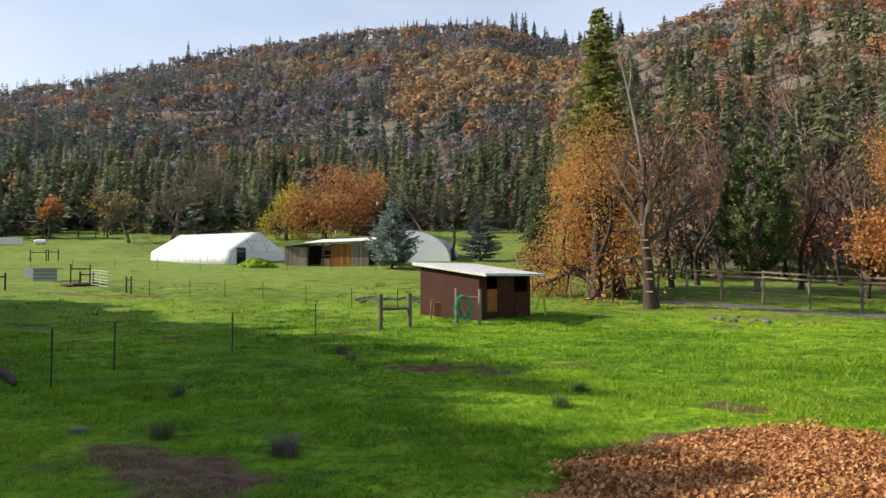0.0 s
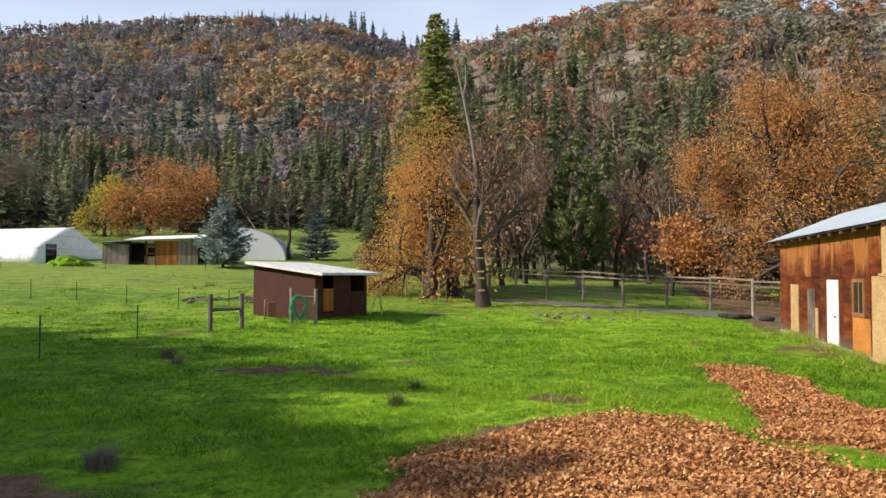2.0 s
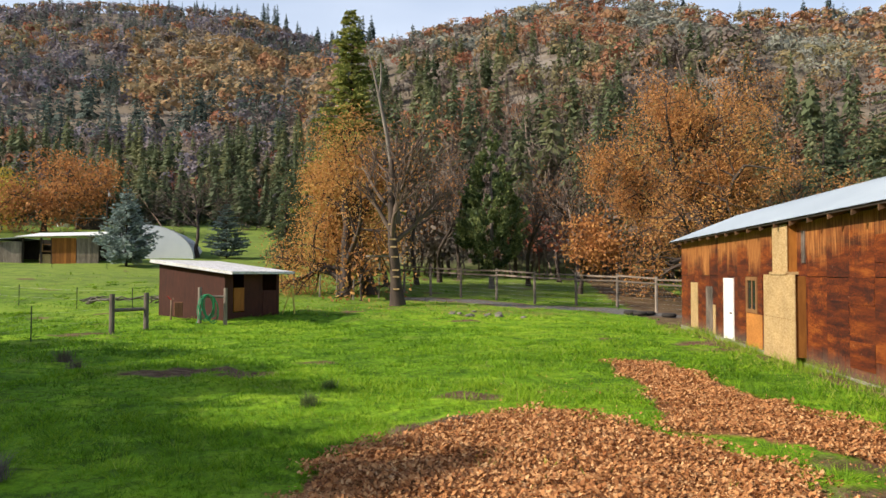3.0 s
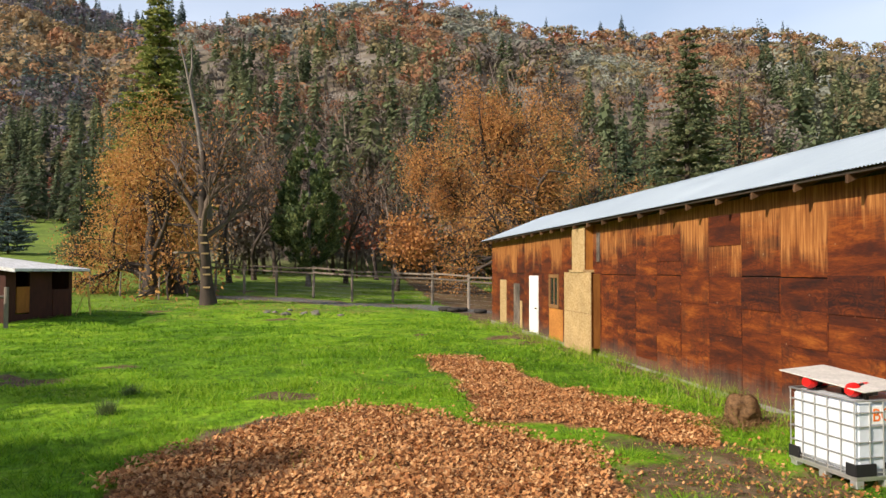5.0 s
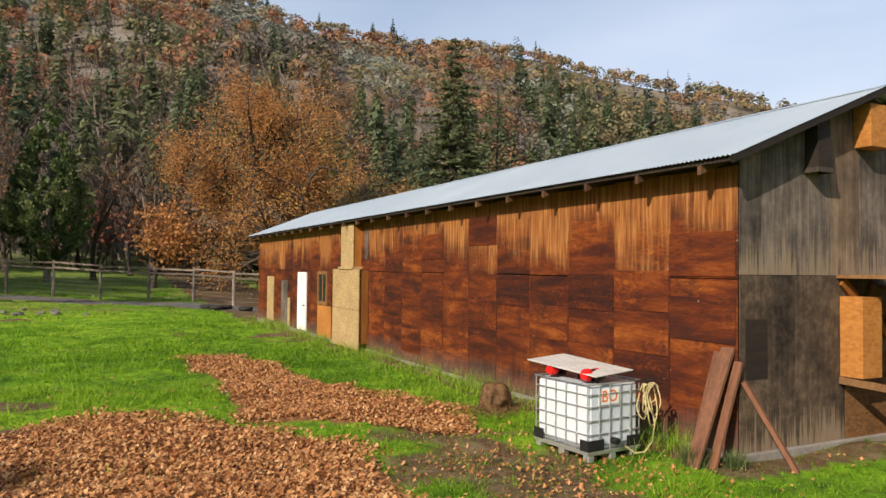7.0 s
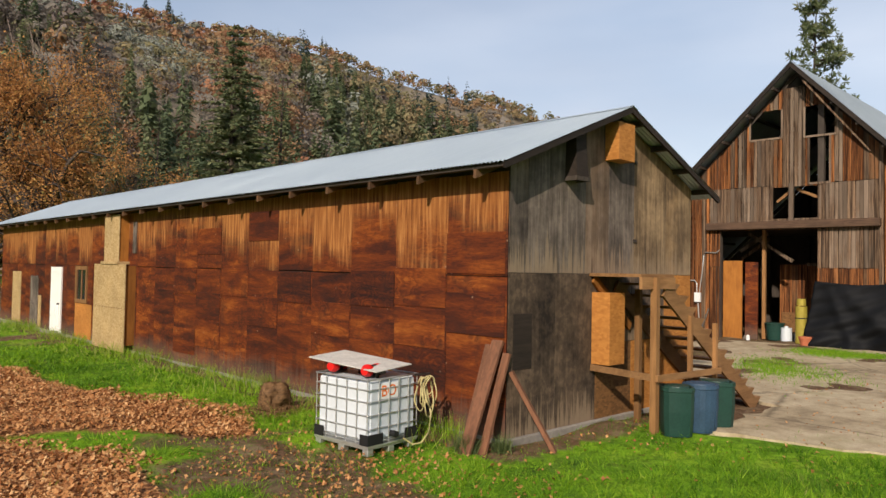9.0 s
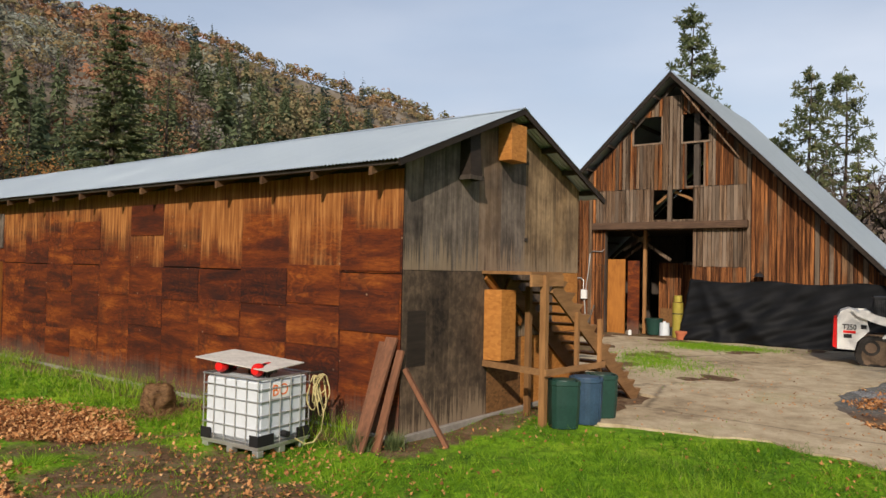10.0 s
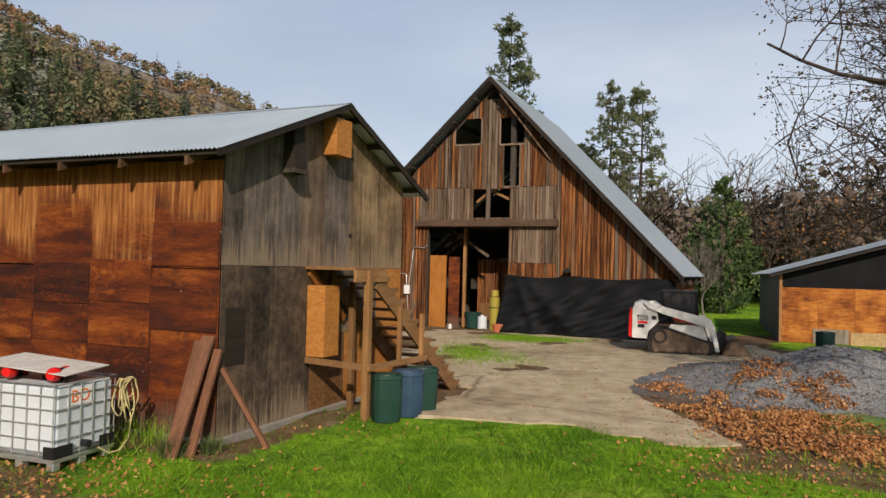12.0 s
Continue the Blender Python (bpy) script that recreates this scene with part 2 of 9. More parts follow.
LEAF_BED_A = [(0.2, 6.4), (0.9, 7.4), (1.25, 8.3), (1.7, 9.3), (3.0, 10.5), (4.2, 11.0), (5.0, 11.7), (6.3, 11.6), (6.7, 10.6), (7.1, 9.1), (7.2, 7.6), (6.7, 6.2), (5.6, 4.4), (3.0, 3.6)]
LEAF_BED_B = [(11.2, 17.4), (12.1, 16.9), (12.0, 14.8), (11.0, 12.6), (10.6, 10.4), (10.2, 8.6), (9.6, 6.9), (8.9, 6.2), (8.5, 7.6), (8.1, 8.8), (7.3, 9.7), (8.3, 11.4), (9.3, 13.0), (10.0, 14.6), (10.4, 16.2)]


def bare_earth(x, y):
    """How far the turf is worn through to brown soil."""
    d = 0.75 * smooth01((wobble(x, y, 2.3, 5.0) * 0.6 + wobble(x, y, 0.8, 1.0) * 0.5 - 0.50) / 0.4) * smooth01((y - 7) / 4)
    d = np.maximum(d, 0.3 * blob(x, y, 9.4, 1.4, 1.6, 0.9, -25, 0.9))
    d = np.maximum(d, 0.72 * blob(x, y, -3.7, 9.3, 1.8, 1.2, 10, 1.3, 0.6))
    d = np.maximum(d, 0.9 * blob(x, y, -0.4, 19.4, 1.15, 0.8, 0, 0.6, 0.5))
    d = np.maximum(d, 0.62 * blob(x, y, 7.6, 5.6, 2.0, 1.2, 30, 1.2, 0.8))
    d = np.maximum(d, 0.62 * blob(x, y, 7.2, 3.9, 1.7, 0.9, 60, 1.2, 0.8))
    d = np.maximum(d, 0.8 * blob(x, y, 9.0, 12.0, 0.9, 0.5, 60))
    d = np.maximum(d, 0.75 * blob(x, y, 11.0, -5.6, 2.6, 1.3, 40, 0.8))
    d = np.maximum(d, 0.8 * blob(x, y, -23.5, 50.5, 5.0, 0.8, -12))
    d = np.maximum(d, 0.62 * blob(x, y, 9.2, -4.9, 1.5, 0.8, 60, 0.9, 0.7))
    d = np.maximum(d, 0.6 * blob(x, y, 9.5, -7.0, 3.0, 1.6, 20, 0.9))
    d = np.maximum(d, 0.45 * blob(x, y, 17.0, 38.0, 5.5, 2.2, -35, 0.9))
    a = radians(-25.4)
    lx, ly = (x - 9.88) * math.cos(a) + (y - 2.75) * math.sin(a), -(x - 9.88) * math.sin(a) + (y - 2.75) * math.cos(a)
    foot = np.maximum(smooth01((lx + 0.75) / 0.5) * (ly > -0.6) * (ly < 14), smooth01((ly + 0.85 + 0.3 * wobble(x, y, 0.5)) / 0.5) * (lx > -0.7) * (lx < 6))
    d = np.maximum(d, 0.62 * foot)
    yard = smooth01((x - 12.4 + 0.5 * wobble(x, y, 1.3)) / 0.9) * smooth01((0.6 - y) / 0.7) * smooth01((31 - x) / 3) * smooth01((y + 30) / 3)
    d = np.maximum(d, yard * (1 - blob(x, y, 27.0, -16.2, 4.2, 1.9, -60)))
    lane = smooth01((2.2 - np.abs((x - 22.0) * 0.73 + (y - 40.6) * 0.68 + 0.3 * wobble(x, y, 4.0))) / 0.8) * (x > 14) * (x < 45) * (y > 25)
    return np.maximum(d, 0.85 * lane)


def stony(x, y):
    lane = smooth01((1.7 - np.abs((x - 22.0) * 0.73 + (y - 40.6) * 0.68 + 0.3 * wobble(x, y, 4.0))) / 0.6) * (x > 14) * (x < 45) * (y > 25)
    return np.maximum(lane, blob(x, y, 17.2, -8.3, 5.0, 3.4, -35, 0.5))


def ground_material():
    k = Mat("meadow", 0.95, 0, 0.1)
    v = k.coords((1, 1, 1))
    big, mid, fine = k.noise(v, 0.09, 4), k.noise(v, 0.8, 5), k.noise(v, 14, 4, 0.7)
    g = k.ramp(k.mix(0.5, big, mid), [(0.40, (0.062, 0.140, 0.008)), (0.5, (0.140, 0.268, 0.012)), (0.60, (0.228, 0.348, 0.020))])
    g = k.mix(k.ramp(k.noise(v, 2.2, 3, 0.6), [(0.52, 0.0), (0.70, 0.75)]), g, (0.040, 0.085, 0.012))
    g = k.mix(k.ramp(k.noise(v, 0.35, 4, 0.6), [(0.56, 0.0), (0.72, 0.55)]), g, (0.240, 0.235, 0.055))
    g = k.mix(0.55, g, k.ramp(fine, [(0.3, 0.40), (0.7, 1.30)]), "MULTIPLY")
    tuft = k.noise(k.coords((1, 1, 1)), 4.5, 6, 0.75, 0.4)
    g = k.mix(0.8, g, k.ramp(tuft, [(0.36, 0.45), (0.50, 1.15), (0.64, 1.50)]), "MULTIPLY")
    # field grass grows duller and more olive further out
    g = k.mix(k.math("MULTIPLY", k.attr("grazed"), 0.62), g, k.mix(mid, (0.085, 0.120, 0.030), (0.225, 0.255, 0.075)))
    soil = k.mix(k.ramp(fine, [(0.35, 0.0), (0.7, 1.0)]), (0.058, 0.033, 0.019), (0.180, 0.104, 0.060))
    soil = k.mix(k.ramp(k.noise(v, 2.5, 3), [(0.45, 0.0), (0.65, 0.7)]), soil, (0.21, 0.150, 0.09))
    stone = k.ramp(k.voronoi(v, 22, "Color"), [(0.1, (0.070, 0.068, 0.062)), (0.9, (0.20, 0.195, 0.180))])
    c = k.mix(k.ramp(k.math("ADD", k.attr("earth"), k.math("MULTIPLY", k.math("SUBTRACT", fine, 0.5), 0.55)), [(0.36, 0.0), (0.62, 1.0)]), g, soil)
    c = k.mix(k.attr("litter"), c, k.ramp(k.voronoi(v, 26, "Color"), [(0.1, (0.115, 0.045, 0.018)), (0.5, (0.27, 0.115, 0.045)), (0.9, (0.46, 0.225, 0.095))]))
    c = k.mix(k.attr("stony"), c, stone)
    c = k.mix(k.attr("hill"), c, k.ramp(k.noise(v, 0.05, 6, 0.7), [(0.35, (0.110, 0.090, 0.064)), (0.5, (0.165, 0.138, 0.102)), (0.65, (0.220, 0.195, 0.165))]))
    k.color(c).bump(k.mix(0.5, fine, tuft), 0.9, 0.06)
    return k.m


def foliage(name, stops, transl=0.3, rough=0.7):
    """Leaves or needles whose hue runs along the tint of each tree, with scatter from clump to clump."""
    k = Mat(name, rough, 0, 0.2)
    t = k.math("ADD", k.math("MULTIPLY", k.attr("tint"), 0.75), k.math("MULTIPLY", k.island(), 0.25))
    k.color(k.ramp(t, stops)).leafy(transl)
    return k.m


needle_mat = foliage("conifer_needles", [(0.0, (0.066, 0.092, 0.052)), (0.5, (0.120, 0.150, 0.072)), (0.85, (0.190, 0.200, 0.095)), (1.0, (0.22, 0.180, 0.10))], 0.35)


def crowns(name, stops, transl=0.3):
    """Tree crowns far away: one hue a tree, lighter and darker from clump to clump."""
    k = Mat(name, 0.8, 0, 0.1)
    k.color(k.mix(1.0, k.ramp(k.attr("tint"), stops), k.ramp(k.island(), [(0.0, 0.86), (1.0, 1.14)]), "MULTIPLY")).leafy(transl)
    return k.m


# blue-grey greens with the haze of distance painted in
far_needle_mat = crowns("hazed_hill_conifers", [(0.0, (0.058, 0.088, 0.075)), (0.5, (0.105, 0.132, 0.115)), (1.0, (0.178, 0.190, 0.180))])
# the bluish mauve at the low end is distance haze put into the colour
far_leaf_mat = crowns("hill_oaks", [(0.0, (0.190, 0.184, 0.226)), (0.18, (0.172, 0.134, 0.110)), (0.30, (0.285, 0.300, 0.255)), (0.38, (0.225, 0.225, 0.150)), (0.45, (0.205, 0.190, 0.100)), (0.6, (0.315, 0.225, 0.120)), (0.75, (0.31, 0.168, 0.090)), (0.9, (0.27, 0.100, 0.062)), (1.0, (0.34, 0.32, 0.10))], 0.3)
snag_mat = plain("grey_dead_wood", (0.140, 0.108, 0.086), 0.9, 0, 0.3)
brown_wood_mat = plain("brown_twigs", (0.110, 0.080, 0.060), 0.9, 0, 0.35)
bark_mat = wood("bark", (0.026, 0.019, 0.015), (0.085, 0.062, 0.046), "z", stretch=5, piece=False)
pale_bark_mat = wood("pale_bark", (0.085, 0.072, 0.060), (0.24, 0.205, 0.17), "z", stretch=5, piece=False)
oak_leaf_mat = foliage("orange_oak_leaves", [(0.0, (0.26, 0.118, 0.050)), (0.4, (0.47, 0.218, 0.074)), (0.75, (0.56, 0.315, 0.100)), (1.0, (0.50, 0.40, 0.12))], 0.4)
yellow_leaf_mat = foliage("yellowing_leaves", [(0.0, (0.26, 0.13, 0.025)), (0.4, (0.38, 0.25, 0.035)), (0.75, (0.42, 0.36, 0.05)), (1.0, (0.36, 0.40, 0.08))], 0.4)
dark_leaf_mat = foliage("dark_evergreen_leaves", [(0.0, (0.034, 0.060, 0.026)), (0.6, (0.095, 0.145, 0.048)), (1.0, (0.215, 0.250, 0.085))], 0.3, 0.55)
cone_leaf_mat = foliage("olive_evergreen_sprays", [(0.0, (0.042, 0.070, 0.030)), (0.5, (0.110, 0.150, 0.054)), (1.0, (0.27, 0.30, 0.105))], 0.3, 0.55)
blue_needle_mat = foliage("blue_spruce_needles", [(0.0, (0.090, 0.130, 0.115)), (0.6, (0.21, 0.275, 0.25)), (1.0, (0.36, 0.42, 0.39))], 0.2)
cedar_mat = foliage("yellow_green_cedar", [(0.0, (0.070, 0.108, 0.033)), (0.5, (0.190, 0.225, 0.058)), (1.0, (0.37, 0.34, 0.090))], 0.4)
litter_mat = foliage("fallen_leaves", [(0.0, (0.15, 0.056, 0.020)), (0.35, (0.36, 0.150, 0.052)), (0.65, (0.51, 0.248, 0.092)), (1.0, (0.68, 0.42, 0.20))], 0.15)
grass_mat = foliage("grass_blades", [(0.0, (0.020, 0.075, 0.006)), (0.35, (0.088, 0.205, 0.009)), (0.7, (0.200, 0.362, 0.014)), (0.9, (0.30, 0.42, 0.03)), (1.0, (0.38, 0.35, 0.14))], 0.35, 0.6)

# ---- ground: one sheet to the horizon
rings = np.concatenate([[0.0], 0.8 * 1.026 ** np.arange(0, 172), 66 * 1.045 ** np.arange(1, 84)])
bears = np.concatenate([np.arange(-46, 138, 0.6), np.arange(138, 314, 3.0)])
RR, BB = np.meshgrid(rings, np.radians(bears), indexing="ij")
GX, GY = RR * np.sin(BB), RR * np.cos(BB)
GZ = np.where(inside(GX, GY, LEAF_BED_A) | inside(GX, GY, LEAF_BED_B), ground_z(GX, GY), turf_z(GX, GY))
nb = len(bears)
ii, jj = np.meshgrid(np.arange(len(rings) - 1), np.arange(nb), indexing="ij")
GF = np.stack([ii * nb + jj, (ii + 1) * nb + jj, (ii + 1) * nb + (jj + 1) % nb, ii * nb + (jj + 1) % nb], -1).reshape(-1, 4)
gme = mesh_from("ground", np.stack([GX, GY, GZ], -1).reshape(-1, 3), GF[:, ::-1], ground_material(), smooth=True)
hill_k = smooth01((RR - np.interp(np.degrees(BB) % 360 - 360 * (np.degrees(BB) % 360 > 180), FOOT_B, FOOT_R) + 2) / 12)
under = 0.8 * (inside(GX, GY, LEAF_BED_A) | inside(GX, GY, LEAF_BED_B))
for nm, vals in (("earth", np.maximum(bare_earth(GX, GY), under)), ("stony", stony(GX, GY)), ("hill", hill_k), ("litter", 0.9 * (under > 0)), ("grazed", smooth01((GY - 30) / 30 + 0.25 * wobble(GX, GY, 9.0, 1.0)))):
    gme.attributes.new(nm, "FLOAT", "POINT").data.foreach_set("value", vals.ravel().astype(np.float32))
tagged(new("ground", gme), "green winter meadow with worn brown patches, rising to wooded hills", "ground", kind="structure")

rng = np.random.default_rng(7)


def cards(n, size, centres, squash=1.0, aspect=1.0, r=None):
    """n small flat pieces, at random angles, about the given centres."""
    r = r or rng
    a = r.normal(size=(n, 3))
    a /= np.linalg.norm(a, axis=1, keepdims=True)
    b = np.cross(a, r.normal(size=(n, 3)))
    b /= np.linalg.norm(b, axis=1, keepdims=True)
    s = np.broadcast_to(np.asarray(size, float), (n,))[:, None]
    a, b = a * s, b * s * aspect
    V = np.stack([centres - a * 0.5, centres - b * 0.35 + a * 0.1, centres + a * 0.5, centres + b * 0.35 + a * 0.1], 1)
    return V.reshape(-1, 3), np.arange(n * 4).reshape(-1, 4)


# ---- woods on the hills: many small trees, told apart only as a mass
def facing(r, C, N, size, aspect, jit, along=None):
    """Kite-shaped leaf pieces at C that lie across the directions N, give or take jit."""
    n = len(C)
    N = N + r.normal(0, jit, (n, 3))
    N /= np.linalg.norm(N, axis=1, keepdims=True)
    A = r.normal(size=(n, 3)) if along is None else along + r.normal(0, 0.25, (n, 3))
    A = A - N * (A * N).sum(1, keepdims=True)
    A /= np.linalg.norm(A, axis=1, keepdims=True)
    B = np.cross(N, A)
    sz = np.broadcast_to(np.asarray(size, float), (n,))[:, None]
    a, b = A * sz, B * sz * aspect
    V = np.stack([C - a * 0.5, C - b * 0.38 - a * 0.05, C + a * 0.5, C + b * 0.38 - a * 0.05], 1)
    return V.reshape(-1, 3), np.arange(n * 4).reshape(-1, 4)


def soft(n4):
    n4 = np.asarray(n4, float)
    return n4 / (np.linalg.norm(n4, axis=1, keepdims=True) + 1e-9)


def proto_conifer(r, tiers, per, slim, blade=0.5):
    """A conifer of drooping boughs that overlap like shingles, one unit high."""
    C, N, A, S, Q = [], [], [], [], []
    for k in range(tiers):
        z = 0.10 + 0.88 * (k + 0.5 * r.uniform()) / tiers
        L = slim * (1 - z) ** 0.8 * r.uniform(0.75, 1.15) + 0.010
        for j in range(per):
            a = 2 * np.pi * (j + r.uniform(-0.4, 0.4)) / per + k * 1.3
            l = L * r.uniform(0.45, 1.2)
            d = np.array([np.cos(a), np.sin(a), 0])
            dip = r.uniform(0.15, 0.75)
            C.append(d * l * 0.60 + np.array([0, 0, z - 0.45 * dip * l + r.uniform(-0.012, 0.012)]))
            N.append(d * dip + np.array([0, 0, 1.0]))
            A.append(d + np.array([0, 0, -dip]))
            Q.append(d * 0.85 + np.array([0, 0, 0.35]) + r.normal(0, 0.12, 3))
            S.append(l * 0.90 + 0.018)
    V, F = facing(r, np.array(C), np.array(N), np.array(S), blade * 1.5, 0.40, np.array(A))
    k = len(V)
    V = np.concatenate([V, [(0.010, 0, 0), (-0.010, 0, 0), (0, 0, 1.0), (0, 0.010, 0)]])
    return V, np.concatenate([F, [(k, k + 1, k + 2, k + 3)]]), soft(np.concatenate([np.repeat(Q, 4, 0), [(0, -1, 0.2)] * 4]))


def proto_round(r, n, leaf, spread=0.26, base=0.56, jit=0.25):
    """A leafy crown of several rounded lumps, each a ragged shell of small pieces, one unit high."""
    m = 8
    lump = r.normal(size=(m, 3)) * np.array([1, 1, 0.75])
    lump *= spread * r.uniform(0.55, 1.1, (m, 1)) / np.linalg.norm(lump, axis=1, keepdims=True)
    rad = r.uniform(0.14, 0.235, m)
    p = r.normal(size=(n * 3, 3))
    p /= np.linalg.norm(p, axis=1, keepdims=True)
    w = r.integers(0, m, n * 3)
    q = lump[w] + p * (rad[w] * r.uniform(0.82, 1.12, n * 3))[:, None]
    buried = (np.linalg.norm(q[:, None] - lump[None], axis=2) < rad[None] * 0.85).sum(1) > (r.uniform(0, 1, n * 3) < 0.12)
    low = (p[:, 2] < -0.55)
    keep = np.where(~buried & ~low)[0][:n]
    V, F = facing(r, q[keep] + np.array([0, 0, base]), p[keep] + np.array([0, 0, 0.15]), r.uniform(0.6, 1.4, len(keep)) * leaf, 1.0, jit)
    k = len(V)
    V = np.concatenate([V, [(0.02, 0, 0), (-0.02, 0, 0), (0, 0.01, 0.6), (0, 0.02, 0)]])
    whole = soft(q[keep] + np.array([0, 0, 0.06]))
    return V, np.concatenate([F, [(k, k + 1, k + 2, k + 3)]]), soft(np.concatenate([np.repeat(0.55 * p[keep] + 0.6 * whole, 4, 0), [(0, -1, 0.2)] * 4]))


def proto_bare(r, kids, last):
    """A leafless tree of thin flat twigs, one unit high."""
    limbs = []

    def limb(p, d, L, w, level):
        pts = [p]
        for _ in range(3):
            d = d + r.normal(0, 0.16, 3) + np.array([0, 0, 0.08])
            d = d / np.linalg.norm(d)
            p = p + d * L / 3
            pts.append(p)
        limbs.append((pts, w))
        if level == last:
            return
        for _ in range(kids[level]):
            f = r.uniform(0.25, 1.0) * 3
            q = min(int(f), 2)
            a = np.cross(d, r.normal(size=3))
            nd = d * 0.75 + a / np.linalg.norm(a) * r.uniform(0.45, 0.95)
            limb(pts[q] + (pts[q + 1] - pts[q]) * (f - q), nd / np.linalg.norm(nd), L * r.uniform(0.42, 0.68), w * 0.5, level + 1)

    limb(np.zeros(3), np.array([0, 0, 1.0]), 0.58, 0.012, 0)
    V, F = [], []
    for pts, w in limbs:
        n = len(V)
        side = np.cross(pts[-1] - pts[0], r.normal(size=3))
        side = side / (np.linalg.norm(side) + 1e-9)
        for q, p in enumerate(pts):
            ww = max(w * (1 - 0.25 * q), 0.0014)
            V += [p - side * ww, p + side * ww]
        F += [(n + 2 * q, n + 2 * q + 1, n + 2 * q + 3, n + 2 * q + 2) for q in range(3)]
    V = np.array(V)
    return V / np.array([1, 1, V[:, 2].max()]), np.array(F), soft(V * np.array([1, 1, 0]) + np.array([0, 0, 0.05]))


def scatter(protos, xs, ys, hs, widths, tints, sink=0.3):
    """Joins a turned and stretched copy of one of the prototypes at every place."""
    which = rng.integers(0, len(protos), len(xs))
    zs = ground_z(xs, ys) - sink
    V, F, A, S, n = [], [], [], [], 0
    for q, (pv, pf, pn) in enumerate(protos):
        s = np.where(which == q)[0]
        if not len(s):
            continue
        a = rng.uniform(0, 6.28, len(s))
        c, d = np.cos(a)[:, None], np.sin(a)[:, None]
        w = (widths[s] * hs[s])[:, None]
        X = (pv[None, :, 0] * c - pv[None, :, 1] * d) * w + xs[s][:, None]
        Y = (pv[None, :, 0] * d + pv[None, :, 1] * c) * w + ys[s][:, None]
        Z = pv[None, :, 2] * hs[s][:, None] + zs[s][:, None]
        V.append(np.stack([X, Y, Z], -1).reshape(-1, 3))
        F.append((pf[None] + (np.arange(len(s)) * len(pv))[:, None, None] + n).reshape(-1, 4))
        A.append(np.repeat(tints[s], len(pv)))
        S.append(np.stack([pn[None, :, 0] * c - pn[None, :, 1] * d, pn[None, :, 0] * d + pn[None, :, 1] * c, pn[None, :, 2] + 0 * c], -1).reshape(-1, 3))
        n += len(s) * len(pv)
    return np.concatenate(V), np.concatenate(F), np.concatenate(A), np.concatenate(S)


def wood_stuff(name, protos, xs, ys, hs, widths, tints, mat, label):
    V, F, A, S = scatter(protos, xs, ys, hs, widths, tints)
    me = mesh_from(name, V, F, mat, attr=A, smooth=True)
    me.normals_split_custom_set_from_vertices(S)
    tagged(new(name, me), label, "woods", kind="stuff")


pr = np.random.default_rng(3)
far_con = [proto_conifer(pr, 11, 5, pr.uniform(0.17, 0.24), 0.55) for _ in range(9)]
near_con = [proto_conifer(pr, 26, 7, pr.uniform(0.18, 0.26), 0.40) for _ in range(8)]
far_rnd = [proto_round(pr, 38, 0.18, jit=0.08) for _ in range(9)]
mid_rnd = [proto_round(pr, 100, 0.105, jit=0.10) for _ in range(8)]
far_bare = [proto_bare(pr, (5, 3), 2) for _ in range(5)]
NW, NE = 4500, 4900
bs = np.concatenate([rng.uniform(-34.5, 12, NW), rng.uniform(12, 98, NE)])
N = NW + NE
foot, ridge = np.interp(bs, FOOT_B, FOOT_R), np.interp(bs, RIDGE_B, RIDGE_R)
kk = rng.uniform(0, 1, N) ** 0.75
rs = foot + 4 + (ridge - foot - 4) * kk
wx, wy = rs * np.sin(np.radians(bs)), rs * np.cos(np.radians(bs))
west, gold = bs < 2.5 * wobble(wx, wy, 60, 2.0), (bs > -4) & (bs < 13) & (kk > 0.25 + 0.1 * wobble(wx, wy, 40, 3.0)) & (kk < 0.70 + 0.08 * wobble(wx, wy, 33, 1.0))
mid_, east = (bs >= 12) & (bs < 44), bs >= 44
grove = wobble(wx, wy, 52, 5.0) + 0.6 * wobble(wx, wy, 19, 2.0)
patch = wobble(wx, wy, 30, 0.3) + 0.7 * wobble(wx, wy, 11, 4.0) + rng.normal(0, 0.30, N)
high = kk > np.where(bs > 58, 0.58, np.where(east, 0.24, 0.46)) + 0.10 * wobble(wx, wy, 26, 1.0)
con_p = np.where(west, 0.82 - 0.50 * kk, 0.62 - 0.3 * kk) + 0.36 * grove
con_p = np.where(gold, 0.10 + 0.35 * np.maximum(grove, 0), con_p)
con_p = np.where(mid_, np.where(high, 0.01 + 0.05 * np.maximum(grove, 0), 0.42 - 0.5 * kk + 0.34 * grove), con_p)
con_p = np.where(east, np.where(high, 0.03, 0.45 + 0.25 * grove), con_p)
u = rng.uniform(0, 1, N)
is_con = u < np.clip(con_p, 0.02, 0.92)
is_bare = ~is_con & (rng.uniform(0, 1, N) < np.where(high | gold, 0.05, np.where(mid_ & (kk < 0.3), 0.72, 0.20)))
is_rnd = ~is_con & ~is_bare
scree = east & high & (wobble(wx, wy, 26, 3.0) + 0.5 * wobble(wx, wy, 9, 1.0) > 0.52) & (rng.uniform(0, 1, N) < 0.8)
keep = ~scree & ~((bs > 66) & (kk < 0.3) & (rng.uniform(0, 1, N) < 0.6))
